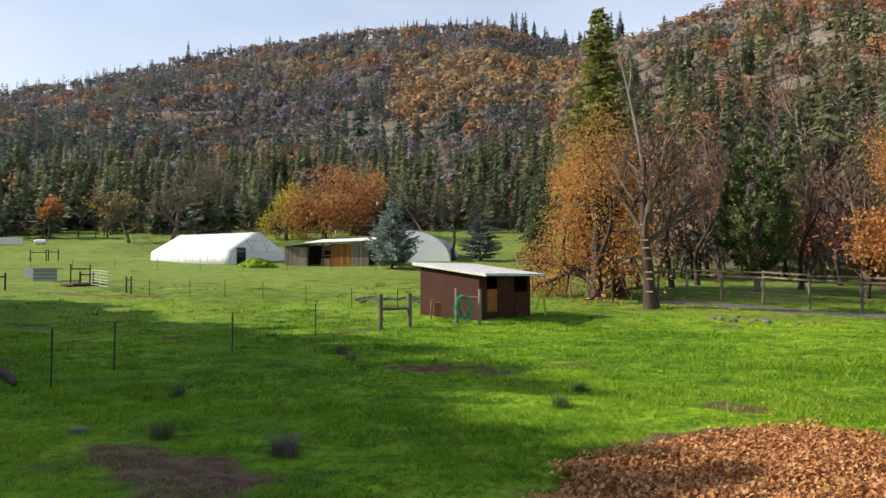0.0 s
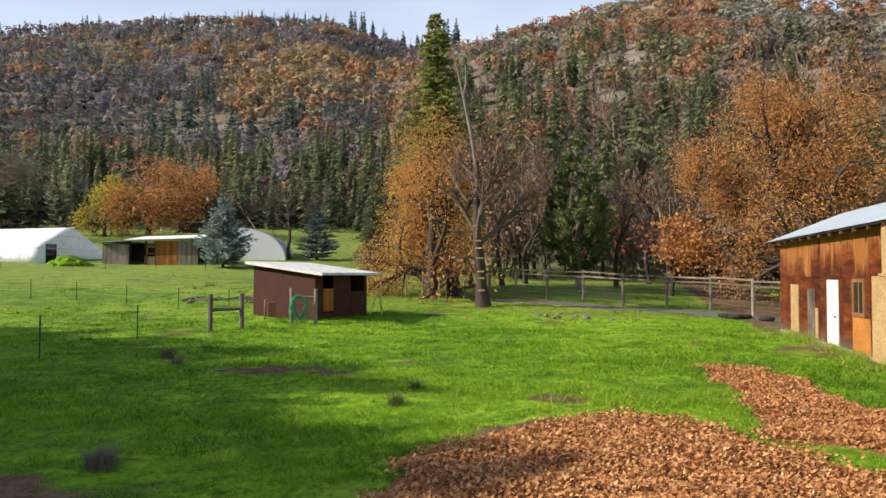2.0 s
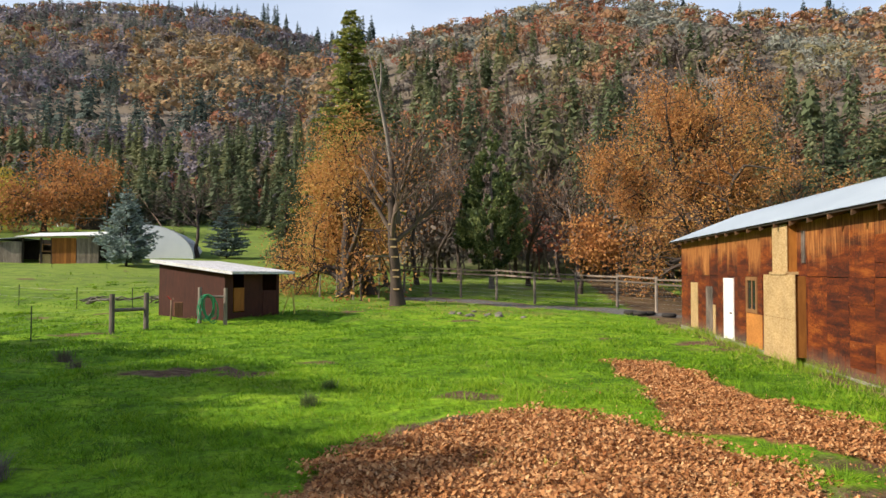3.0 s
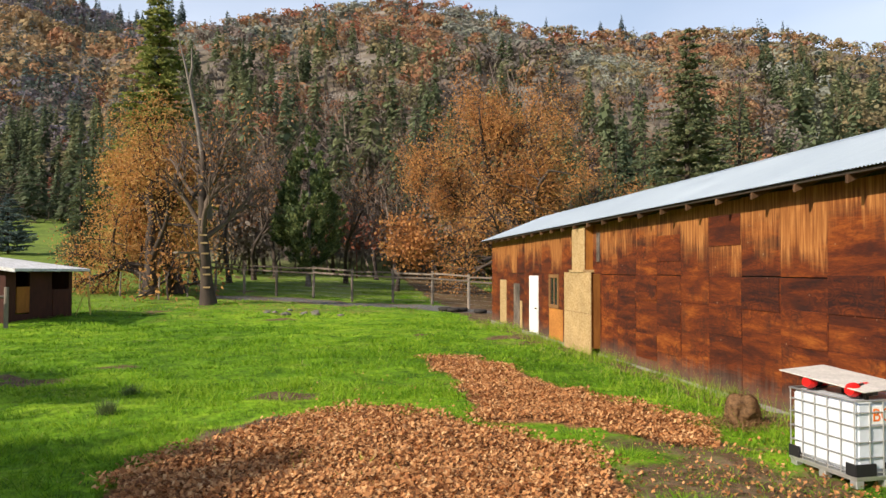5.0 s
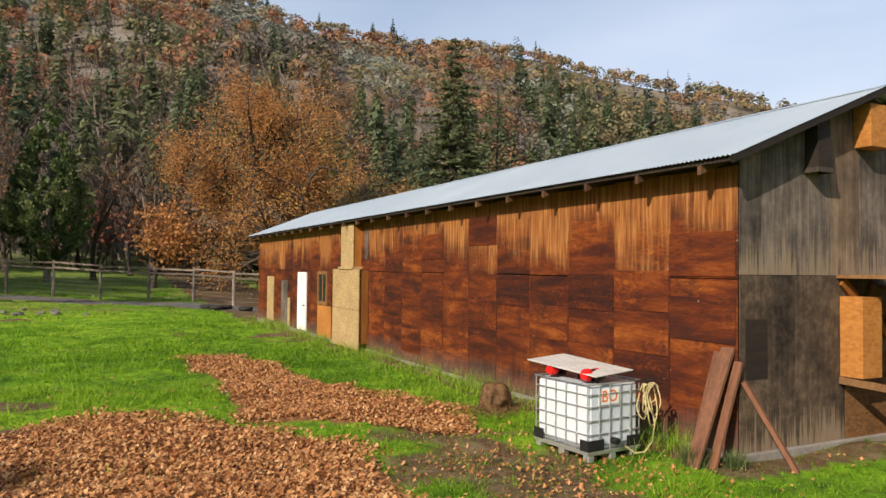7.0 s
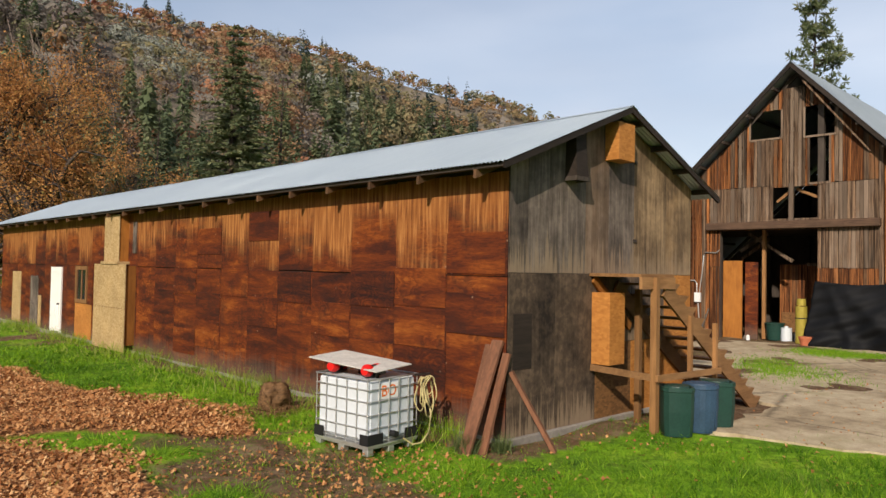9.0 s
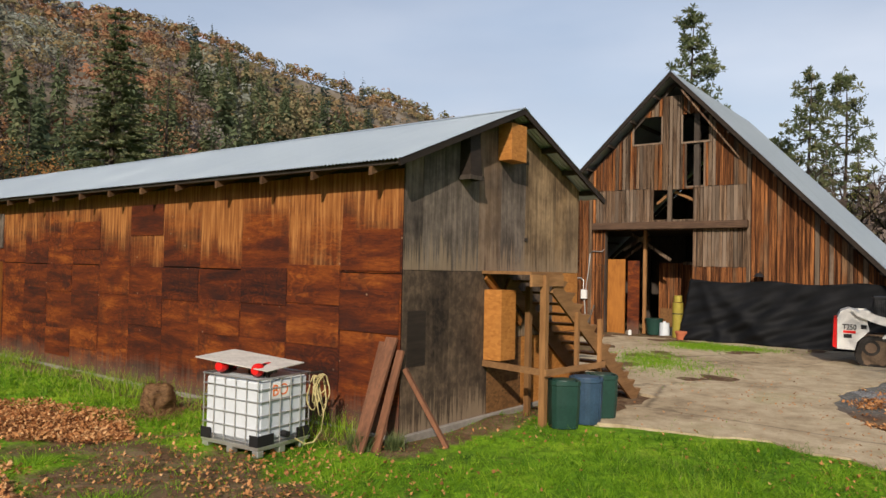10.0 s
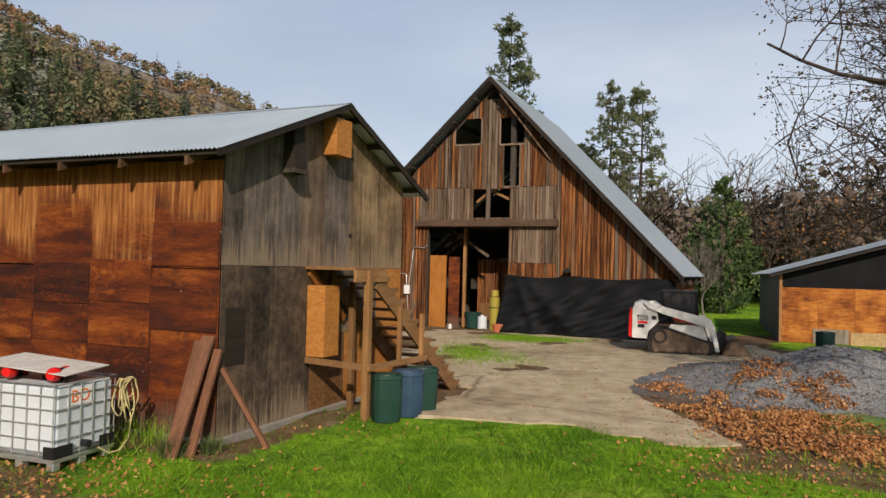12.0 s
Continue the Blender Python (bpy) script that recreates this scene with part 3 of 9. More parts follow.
# hue of the leaf trees: haze-tinted mauve and rust in the west, gold in the middle, sage scrub with rust oaks above the
# lane, gold-brown in the east
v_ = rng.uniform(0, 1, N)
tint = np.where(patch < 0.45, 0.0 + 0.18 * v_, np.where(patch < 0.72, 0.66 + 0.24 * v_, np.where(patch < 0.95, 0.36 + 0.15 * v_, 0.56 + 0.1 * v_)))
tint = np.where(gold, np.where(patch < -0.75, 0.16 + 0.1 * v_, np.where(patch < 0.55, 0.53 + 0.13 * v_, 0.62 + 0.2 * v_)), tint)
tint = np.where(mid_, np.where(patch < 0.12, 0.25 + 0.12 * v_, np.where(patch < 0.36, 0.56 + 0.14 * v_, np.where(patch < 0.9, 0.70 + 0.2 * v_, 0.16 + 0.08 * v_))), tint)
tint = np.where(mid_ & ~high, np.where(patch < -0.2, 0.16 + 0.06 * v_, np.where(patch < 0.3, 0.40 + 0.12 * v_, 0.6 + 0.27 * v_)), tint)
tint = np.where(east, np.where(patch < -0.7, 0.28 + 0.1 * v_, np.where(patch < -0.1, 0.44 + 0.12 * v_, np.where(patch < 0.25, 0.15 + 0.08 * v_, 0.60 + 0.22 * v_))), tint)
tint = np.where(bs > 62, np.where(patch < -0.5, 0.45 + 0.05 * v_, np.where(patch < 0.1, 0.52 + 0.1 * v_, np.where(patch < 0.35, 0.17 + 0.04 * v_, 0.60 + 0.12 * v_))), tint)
shrub = mid_ & high & (tint < 0.37)
size = np.where(shrub, 0.55, np.where(east & high, np.where(bs > 58, 0.52, 0.68), np.where(mid_ & high, 0.78, 1.0))) * rng.uniform(0.7, 1.25, N)
s = is_con & keep & (rs < 290)
wood_stuff("lower_hillside_conifers", near_con, wx[s], wy[s], rng.uniform(0.6, 1.25, s.sum()) * np.where(kk[s] > 0.2, 12.5, 15.5), rng.uniform(0.9, 1.2, s.sum()), rng.uniform(0.1, 0.9, s.sum()), needle_mat, "green conifers on the lower hillside")
# tint climbs with kk: conifers further up are coloured paler, as if hazed
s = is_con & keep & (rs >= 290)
wood_stuff("hillside_conifers", far_con, wx[s], wy[s], rng.uniform(0.55, 1.2, s.sum()) * 17, rng.uniform(0.85, 1.3, s.sum()), np.clip(0.15 + 0.7 * kk[s] - 0.45 * (bs[s] > 58) + rng.normal(0, 0.22, s.sum()), 0, 1), far_needle_mat, "dense conifers standing on the hillside, their grey-green paled by haze tint")
near_rnd = [proto_round(pr, 300, 0.056, 0.27, jit=0.45) for _ in range(6)]
for s, kind_, nm, tall_, lab in ((rs < 175, near_rnd, "foothill_oaks", 9.5, "brown and rust oaks at the foot of the slope"), ((rs >= 175) & (rs < 340), mid_rnd, "lower_hillside_oaks", 10, "rust and brown autumn oaks on the lower hillside"), (rs >= 340, far_rnd, "hillside_oaks", 11.5, "rust, grey-green and haze-tinted mauve autumn oaks covering the hillside")):
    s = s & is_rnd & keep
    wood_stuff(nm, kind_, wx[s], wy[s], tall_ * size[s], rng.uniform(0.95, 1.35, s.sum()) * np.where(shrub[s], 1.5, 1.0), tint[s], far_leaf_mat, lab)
s = is_bare & keep
wood_stuff("hillside_bare_trees", far_bare, wx[s], wy[s], 13 * size[s], rng.uniform(0.8, 1.3, s.sum()), tint[s], snag_mat, "bare grey trees among the autumn woods")
# close scrub along the crest
nb_ = 560
sb_ = np.concatenate([rng.uniform(-38, 13, nb_ // 2), rng.uniform(13, 84, nb_ // 2)])
sr_ = np.interp(sb_, RIDGE_B, RIDGE_R) * rng.uniform(0.965, 1.0, nb_)
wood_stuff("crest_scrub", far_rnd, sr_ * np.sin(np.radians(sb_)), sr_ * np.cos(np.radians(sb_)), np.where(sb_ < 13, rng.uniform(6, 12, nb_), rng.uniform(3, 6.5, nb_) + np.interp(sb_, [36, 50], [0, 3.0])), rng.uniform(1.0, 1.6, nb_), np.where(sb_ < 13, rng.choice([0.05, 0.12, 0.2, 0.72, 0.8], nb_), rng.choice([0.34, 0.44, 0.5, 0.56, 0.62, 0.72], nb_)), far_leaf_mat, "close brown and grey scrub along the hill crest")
# taller conifers that break the skyline
sb_ = np.concatenate([rng.uniform(-32, -22, 9), rng.uniform(-20, -3, 22), rng.uniform(-3, 5, 22), rng.uniform(5.5, 14, 26), [-19.6, -13.6, -13.9, 38.2, 42.2, 44.0, 46.4, 48.0, 48.3, 59.4, 15.6, 17.2]])
sh_ = np.concatenate([rng.uniform(8, 17, 9), rng.uniform(6, 16, 22), rng.uniform(8, 20, 22), rng.uniform(16, 34, 26), [30, 22, 18, 12, 12, 9, 12, 17, 12, 13, 16, 20]])
sr_ = np.interp(sb_, RIDGE_B, RIDGE_R) * rng.uniform(0.97, 1.0, len(sb_))
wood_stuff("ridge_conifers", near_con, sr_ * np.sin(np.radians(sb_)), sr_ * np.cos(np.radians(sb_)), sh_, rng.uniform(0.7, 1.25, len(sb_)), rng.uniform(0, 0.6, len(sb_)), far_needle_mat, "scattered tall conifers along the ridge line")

# nearer wood edge behind the lane and the field
near_bare = [proto_bare(pr, (6, 4, 2), 3) for _ in range(6)]
edge_con = [proto_conifer(pr, 28, 8, pr.uniform(0.18, 0.25), 0.34) for _ in range(6)]
N = 760
bs = np.concatenate([rng.uniform(-34, 96, 525), rng.uniform(12, 46, 235)])
dr = rng.uniform(0, 1, N) ** 1.5 * 85
rs = np.interp(bs, FOOT_B, FOOT_R) - 6 + dr
rs = np.where(bs > 88, rs * 0.8, rs)
wx, wy = rs * np.sin(np.radians(bs)), rs * np.cos(np.radians(bs))
u = rng.uniform(0, 1, N)
s = (u < np.where((bs > 12) & (bs < 45), 0.16, 0.50)) & ~((bs > 17) & (bs < 29.5) & (rs < 125))
wood_stuff("wood_edge_conifers", edge_con, wx[s], wy[s], rng.uniform(9, 19, s.sum()), rng.uniform(0.75, 1.15, s.sum()), rng.uniform(0, 0.9, s.sum()), needle_mat, "dark green firs at the foot of the hill")
s2 = ~s & (u < 0.70)
wood_stuff("wood_edge_bare_trees", near_bare, wx[s2], wy[s2], rng.uniform(8, 15, s2.sum()), rng.uniform(0.9, 1.4, s2.sum()), u[s2], snag_mat, "leafless grey-brown trees at the foot of the hill")
s3 = ~s & ~s2
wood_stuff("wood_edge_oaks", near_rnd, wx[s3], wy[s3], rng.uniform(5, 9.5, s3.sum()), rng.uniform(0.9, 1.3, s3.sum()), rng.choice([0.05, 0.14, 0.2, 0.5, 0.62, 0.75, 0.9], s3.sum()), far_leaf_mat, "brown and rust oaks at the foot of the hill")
# the dark edge of the woods along the far side of the pasture
N = 270
bs, rs = rng.uniform(-34, 9, N), rng.uniform(150, 192, N)
wx, wy = rs * np.sin(np.radians(bs)), rs * np.cos(np.radians(bs))
s = rng.uniform(0, 1, N) < 0.55
wood_stuff("pasture_edge_conifers", near_con, wx[s], wy[s], rng.uniform(6, 15, s.sum()), rng.uniform(0.9, 1.5, s.sum()), rng.uniform(0, 0.35, s.sum()), needle_mat, "dark conifers along the far pasture edge")
wood_stuff("pasture_edge_brush", near_bare, wx[~s], wy[~s], rng.uniform(3, 9, (~s).sum()), rng.uniform(1.2, 2.0, (~s).sum()), rng.uniform(0, 0.3, (~s).sum()), brown_wood_mat, "dark leafless brush along the far pasture edge")
# low brush behind the lane fence
N = 90
bs, rs = rng.uniform(13, 38, N), rng.uniform(73, 88, N)
wx, wy = rs * np.sin(np.radians(bs)), rs * np.cos(np.radians(bs))
wood_stuff("brush", near_bare, wx, wy, rng.uniform(3, 8, N), rng.uniform(1.0, 1.6, N), rng.uniform(0, 1, N), snag_mat, "tangled leafless brown brush beyond the lane")
# far valley woods to the south-east
N = 500
bs, rs = rng.uniform(88, 140, N), rng.uniform(110, 300, N)
wx, wy = rs * np.sin(np.radians(bs)), rs * np.cos(np.radians(bs))
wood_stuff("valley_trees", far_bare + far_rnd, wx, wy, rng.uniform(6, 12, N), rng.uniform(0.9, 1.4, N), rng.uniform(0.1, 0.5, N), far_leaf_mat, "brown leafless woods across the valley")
# darker woods close behind the tarpaper shed
N = 170
bs, rs = rng.uniform(107, 132, N), rng.uniform(62, 125, N)
wx, wy = rs * np.sin(np.radians(bs)), rs * np.cos(np.radians(bs))
wood_stuff("yard_edge_woods", near_bare, wx, wy, rng.uniform(9, 15.5, N), rng.uniform(1.0, 1.5, N), rng.uniform(0.1, 0.3, N), brown_wood_mat, "tangled brown woods behind the yard")
N = 110
bs, rs = rng.uniform(107, 131, N), rng.uniform(66, 115, N)
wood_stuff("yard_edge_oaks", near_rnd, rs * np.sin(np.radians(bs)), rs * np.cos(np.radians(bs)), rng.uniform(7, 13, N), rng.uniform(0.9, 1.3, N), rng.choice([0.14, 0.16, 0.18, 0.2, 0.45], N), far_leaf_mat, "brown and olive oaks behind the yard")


# ---- building materials
def plywood_material(name, upper, muddy=True):
    """Old stained plywood sheets, redder where wet, golden where the eave kept them dry."""
    k = Mat(name, 0.7, 0, 0.2)
    v = k.coords((1, 1, 1), shift=True)
    raw = k.coords((1, 1, 1))
    warp = k.noise(k.coords((1, 1.3, 2.2), shift=True), 1.3, 3, 0.5)
    grain = k.noise(k.coords((1, 1.4, 13), shift=True), 2.6, 8, 0.72, 1.6)
    rings_ = k.math("FRACT", k.math("ADD", k.math("MULTIPLY", warp, 11.0), k.math("MULTIPLY", grain, 1.1)))
    figure = k.ramp(rings_, [(0.0, 0.0), (0.25, 1.0), (0.6, 0.55), (1.0, 0.0)])
    grain = k.mix(k.ramp(k.noise(v, 0.8, 2), [(0.45, 0.0), (0.6, 0.30)]), grain, figure)
    band = k.noise(k.coords((1, 0.45, 2.6), shift=True), 1.25, 7, 0.68, 0.4)
    blot = k.noise(v, 1.6, 5, 0.65)
    rnd = k.oi.outputs["Random"]
    m_ = k.math("ADD", k.math("MULTIPLY", band, 0.62), k.math("MULTIPLY", grain, 0.30))
    m_ = k.math("ADD", m_, k.math("MULTIPLY", k.math("SUBTRACT", rnd, 0.5), 0.07))
    c = k.ramp(m_, [(0.34, (0.022, 0.008, 0.006)), (0.42, (0.060, 0.014, 0.006)), (0.49, (0.115, 0.025, 0.006)), (0.56, (0.200, 0.052, 0.009)), (0.66, (0.32, 0.110, 0.020))])
    c = k.mix(k.ramp(blot, [(0.54, 0.0), (0.66, 0.62)]), c, (0.030, 0.011, 0.008))
    z = k.split(raw, "Z")
    drip = k.noise(k.coords((1, 9, 0.55), shift=True), 2.0, 4, 0.6)
    if upper:
        lift = k.math("MULTIPLY", k.math("SUBTRACT", k.noise(v, 0.9, 2), 0.5), 2.2)
        lift = k.math("ADD", lift, k.math("MULTIPLY", k.math("SUBTRACT", k.math("FRACT", k.math("MULTIPLY", rnd, 5.7)), 0.52), 1.0))
        gold = k.ramp(k.math("ADD", k.math("ADD", z, lift), k.math("MULTIPLY", k.math("SUBTRACT", drip, 0.5), 1.1)), [(0.35, 0.0), (0.85, 0.55), (1.5, 0.90)])
        c = k.mix(gold, c, k.ramp(drip, [(0.30, (0.135, 0.044, 0.013)), (0.50, (0.28, 0.108, 0.028)), (0.70, (0.44, 0.200, 0.064))]))
    elif muddy:
        mud = k.ramp(k.math("ADD", z, k.math("MULTIPLY", k.math("SUBTRACT", drip, 0.5), 0.9)), [(0.05, 1.0), (0.55, 0.0)])
        c = k.mix(k.math("MULTIPLY", mud, 0.75), c, (0.12, 0.085, 0.062))
    knot = k.voronoi(k.coords((1, 3.0, 3.0), shift=True), 1.1)
    c = k.mix(k.ramp(knot, [(0.03, 0.85), (0.07, 0.0)]), c, (0.26, 0.17, 0.11))
    k.color(c).bump(grain, 0.25, 0.003)
    return k.m


def grey_ply_material(name, dark, light, warm, scuff=0.35, warmth=0.3):
    k = Mat(name, 0.85)
    st = k.mix(scuff, k.noise(k.coords((8, 8, 0.5), shift=True), 1.5, 5, 0.65), k.noise(k.coords((3, 3, 3), shift=True), 2.0, 7, 0.75))
    bl = k.noise(k.coords((1, 1, 1), shift=True), 0.9, 4, 0.6)
    c = k.ramp(k.mix(0.40, st, bl), [(0.38, dark), (0.50, tuple((a_ + b_) * 0.42 for a_, b_ in zip(dark, light))), (0.60, light)])
    c = k.mix(k.ramp(k.math("ADD", k.math("MULTIPLY", bl, 0.5), k.math("MULTIPLY", k.oi.outputs["Random"], 0.5)), [(0.62, 0.0), (0.82, warmth)]), c, warm)
    z = k.split(k.coords((1, 1, 1)), "Z")
    foot = k.ramp(k.math("ADD", z, k.math("MULTIPLY", k.math("SUBTRACT", k.noise(k.coords((11, 11, 0.35), shift=True), 1.5, 4, 0.7), 0.5), 2.6)), [(0.05, 1.0), (0.35, 0.0)])
    c = k.mix(k.math("MULTIPLY", foot, 0.7), c, (0.27, 0.195, 0.125))
    k.color(c).bump(st, 0.4, 0.004)
    return k.m


def osb_material(name, a, b):
    k = Mat(name, 0.75)
    v = k.coords((1, 1, 1), shift=True)
    fl = k.voronoi(k.coords((14, 14, 30), shift=True, rot=(0.5, 0.4, 0.6)), 1.0, "Color")
    c = k.mix(k.math("MULTIPLY", fl, 1.0), a, b)
    c = k.mix(0.5, c, k.ramp(k.noise(v, 1.2, 4), [(0.3, 0.6), (0.7, 1.2)]), "MULTIPLY")
    k.color(c).bump(fl, 0.3, 0.003)
    return k.m


def roof_material(name, base, stain):
    k = Mat(name, 0.45, 0.35, 0.5)
    v = k.coords((1, 1, 1))
    b = k.noise(v, 0.5, 5, 0.6)
    streak = k.noise(k.coords((1.0, 9, 1.0)), 0.8, 4)
    c = k.mix(k.ramp(k.mix(0.5, b, streak), [(0.35, 0.0), (0.7, 1.0)]), base, stain)
    k.color(c)
    k.link(k.ramp(b, [(0.3, 0.34), (0.7, 0.55)]), k.b.inputs["Roughness"])
    return k.m


ply_low = plywood_material("stained_plywood", False)
ply_high = plywood_material("stained_plywood_under_eave", True)
ply_patch = plywood_material("stained_plywood_patch", False, False)
grey_ply = grey_ply_material("weathered_grey_plywood", (0.020, 0.015, 0.012), (0.190, 0.152, 0.122), (0.34, 0.185, 0.078))
tan_ply = grey_ply_material("weathered_tan_plywood", (0.050, 0.030, 0.016), (0.36, 0.245, 0.135), (0.40, 0.240, 0.105), 0.35, 0.8)
dark_ply = grey_ply_material("blackened_plywood_and_shade", (0.015, 0.010, 0.007), (0.150, 0.102, 0.066), (0.125, 0.080, 0.042), 0.72)
osb_pale = osb_material("pale_strand_board", (0.30, 0.19, 0.075), (0.50, 0.36, 0.18))
osb_warm = osb_material("orange_strand_board", (0.32, 0.120, 0.022), (0.50, 0.215, 0.050))
osb_brown = osb_material("brown_strand_board", (0.10, 0.045, 0.014), (0.23, 0.115, 0.042))
orange_ply = wood("orange_plywood", (0.19, 0.066, 0.011), (0.38, 0.150, 0.026), "z", stretch=5)
lumber = wood("brown_lumber", (0.15, 0.072, 0.026), (0.34, 0.180, 0.072), "x", stretch=8)
lumber_up = wood("brown_post", (0.17, 0.080, 0.027), (0.37, 0.190, 0.072), "z", stretch=8)
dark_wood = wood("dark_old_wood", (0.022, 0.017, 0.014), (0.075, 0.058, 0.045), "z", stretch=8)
barge_wood = wood("blackened_board", (0.010, 0.007, 0.005), (0.035, 0.024, 0.017), "x", stretch=8)
tin_roof = roof_material("corrugated_steel", (0.42, 0.49, 0.54), (0.49, 0.56, 0.60))
old_tin = roof_material("old_corrugated_steel", (0.28, 0.325, 0.35), (0.40, 0.45, 0.475))
concrete = plain("concrete", (0.24, 0.215, 0.185), 0.9, 0, 0.3, 1.2, 0.3)
white_paint = plain("white_paint", (0.78, 0.77, 0.74), 0.5, 0, 0.06, 3.0)
black_gap = plain("dark_interior", (0.012, 0.011, 0.010), 0.95)
glass = Mat("window_glass", 0.08, 0, 0.5).color((0.02, 0.022, 0.02)).m

# ---- long shed covered with plywood: x across the gable, y along the eave wall, z up
LONG, WIDE, EAVE, PEAK = 28.1, 5.3, 3.93, 5.17
RISE = 0.40
wing = thing("plywood_barn", pose(9.88, 2.75, 0, 0, 0, -25.4), "long barn clad in weathered red-brown plywood with a steel roof", "barn")
core = part("wall", boxes((0.02, 0.03, -0.3, 0.12, LONG, EAVE + 0.17), (WIDE - 0.12, 0.03, -0.3, WIDE, LONG, EAVE), (0.12, LONG - 0.1, -0.3, WIDE - 0.12, LONG, EAVE), (WIDE * 0.25, LONG - 0.1, EAVE, WIDE * 0.75, LONG, EAVE + 0.6)), dark_wood, wing, "dark framing behind the cladding")
bm = bmesh.new()
for yy in (0.03,):
    vs = [bm.verts.new(p) for p in ((0.0, yy, EAVE + 0.1), (WIDE, yy, EAVE + 0.1), (WIDE / 2, yy, PEAK - 0.08))]
    f = bm.faces.new(vs)
    ex = bmesh.ops.extrude_face_region(bm, geom=[f])
    bmesh.ops.translate(bm, vec=(0, 0.06, 0), verts=[v for v in ex["geom"] if isinstance(v, bmesh.types.BMVert)])
box(bm, 0.12, 0.03, -0.3, WIDE - 0.12, 0.1, EAVE)
bmesh.ops.recalc_face_normals(bm, faces=bm.faces)
part("gable_frame", bm, dark_wood, wing)
part("foundation", boxes((-0.06, -0.06, -0.4, 0.015, LONG, 0.07), (0.015, -0.09, -0.4, WIDE, 0.02, 0.10), bevel=0.01), concrete, wing, "low grey concrete footing")

# corrugated roof, ribs running down the slope
def corrugated(length, a, b, pitch=0.076, amp=0.011, thick=0.0):
    """A ribbed sheet between two edges a and b (x, z), along y."""
    n = int(length / pitch * 6)
    ys = np.linspace(0, length, n + 1)
    h = amp * np.sin(ys / pitch * 2 * np.pi)
    rows = []
    for t in np.linspace(0, 1, 7):
        x, z = a[0] + (b[0] - a[0]) * t, a[1] + (b[1] - a[1]) * t
        rows.append(np.stack([np.full(n + 1, x), ys, z + h], -1))
    V = np.concatenate(rows)
    i, j = np.meshgrid(np.arange(6), np.arange(n), indexing="ij")
    F = np.stack([i * (n + 1) + j, i * (n + 1) + j + 1, (i + 1) * (n + 1) + j + 1, (i + 1) * (n + 1) + j], -1).reshape(-1, 4)
    return V, F


OVER, RAKE = 0.50, 0.36
ridge_z, eave_low = PEAK + 0.03, 3.94
for nm, e in (("roof_sheet", (-OVER, eave_low)), ("roof_sheet", (WIDE + OVER, eave_low))):
    V, F = corrugated(LONG + RAKE + 0.4, e, (WIDE / 2, ridge_z))
    ob = part(nm, mesh_from(nm, V + np.array([0, -RAKE, 0]), F, tin_roof, smooth=True), None, wing, "pale corrugated steel sheet")
cap = bmesh.new()
for sx in (-1, 1):
    vs = [cap.verts.new((WIDE / 2 + sx * a_, b_, ridge_z + 0.016 - 0.40 * a_)) for a_, b_ in ((0.0, -RAKE), (0.15, -RAKE), (0.15, LONG + 0.4), (0.0, LONG + 0.4))]
    cap.faces.new(vs if sx > 0 else vs[::-1])
part("ridge_cap", cap, tin_roof, wing)
for side in (-1, 1):
    ex_ = -OVER if side < 0 else WIDE + OVER
    part("barge_board", beam((ex_, -RAKE + 0.03, eave_low - 0.06), (WIDE / 2, -RAKE + 0.03, ridge_z - 0.06), 0.04, 0.09), barge_wood, wing, "dark weathered barge board")
    for q in range(4):
        t = (q + 0.5) / 4
        px_, pz_ = ex_ + (WIDE / 2 - ex_) * t, eave_low + (ridge_z - eave_low) * t
        part("purlin", boxes((px_ - 0.045, -RAKE + 0.05, pz_ - 0.11, px_ + 0.045, 0.02, pz_ - 0.02)), dark_wood, wing)
tail = boxes((-OVER + 0.05, -0.03, -0.07, 0.02, 0.03, 0.05))
for v in tail.verts:
    v.co.z += v.co.x * RISE
tail_me = bpy.data.meshes.new("rafter_tail")
tail.to_mesh(tail_me)
# wood darker than the other lumber, with the eave's shade in its colour
tail_me.materials.append(wood("shaded_rafter_wood", (0.06, 0.030, 0.014), (0.15, 0.078, 0.036), "x", stretch=8))
for q in range(24):
    part("rafter_tail", tail_me, None, wing, at=pose(0, 0.25 + q * 1.2, EAVE + 0.07))
part("eave_purlin", boxes((-OVER + 0.06, -RAKE + 0.1, eave_low - 0.06, -OVER + 0.16, LONG + 0.3, eave_low - 0.015)), dark_wood, wing)

# long wall: loose elements first, then sheets
door = part("white_door", boxes((-0.05, 20.05, 0.10, 0.0, 20.95, 2.14), (-0.075, 20.12, 0.2, -0.05, 20.5, 0.95), (-0.075, 20.55, 0.2, -0.05, 20.88, 0.95), bevel=0.008), white_paint, wing, "white painted door")
part("knob", cyl(bmesh.new(), (-0.05, 20.12, 1.05), (-0.12, 20.12, 1.05), 0.03), dark_wood, door)
part("door_frame", boxes((-0.06, 20.95, 0.08, 0.0, 21.08, 2.30), (-0.06, 19.92, 0.08, 0.0, 20.05, 2.30), (-0.06, 20.05, 2.14, 0.0, 20.95, 2.30)), white_paint, wing)
win = part("window_frame", boxes((-0.07, 17.35, 1.18, 0.0, 17.47, 2.36), (-0.07, 18.33, 1.18, 0.0, 18.45, 2.36), (-0.07, 17.47, 2.24, 0.0, 18.33, 2.36), (-0.07, 17.47, 1.18, 0.0, 18.33, 1.30), (-0.05, 17.87, 1.30, -0.01, 17.93, 2.24)), lumber_up, wing)
part("pane", boxes((-0.03, 17.47, 1.30, -0.01, 17.87, 2.24)), glass, win)
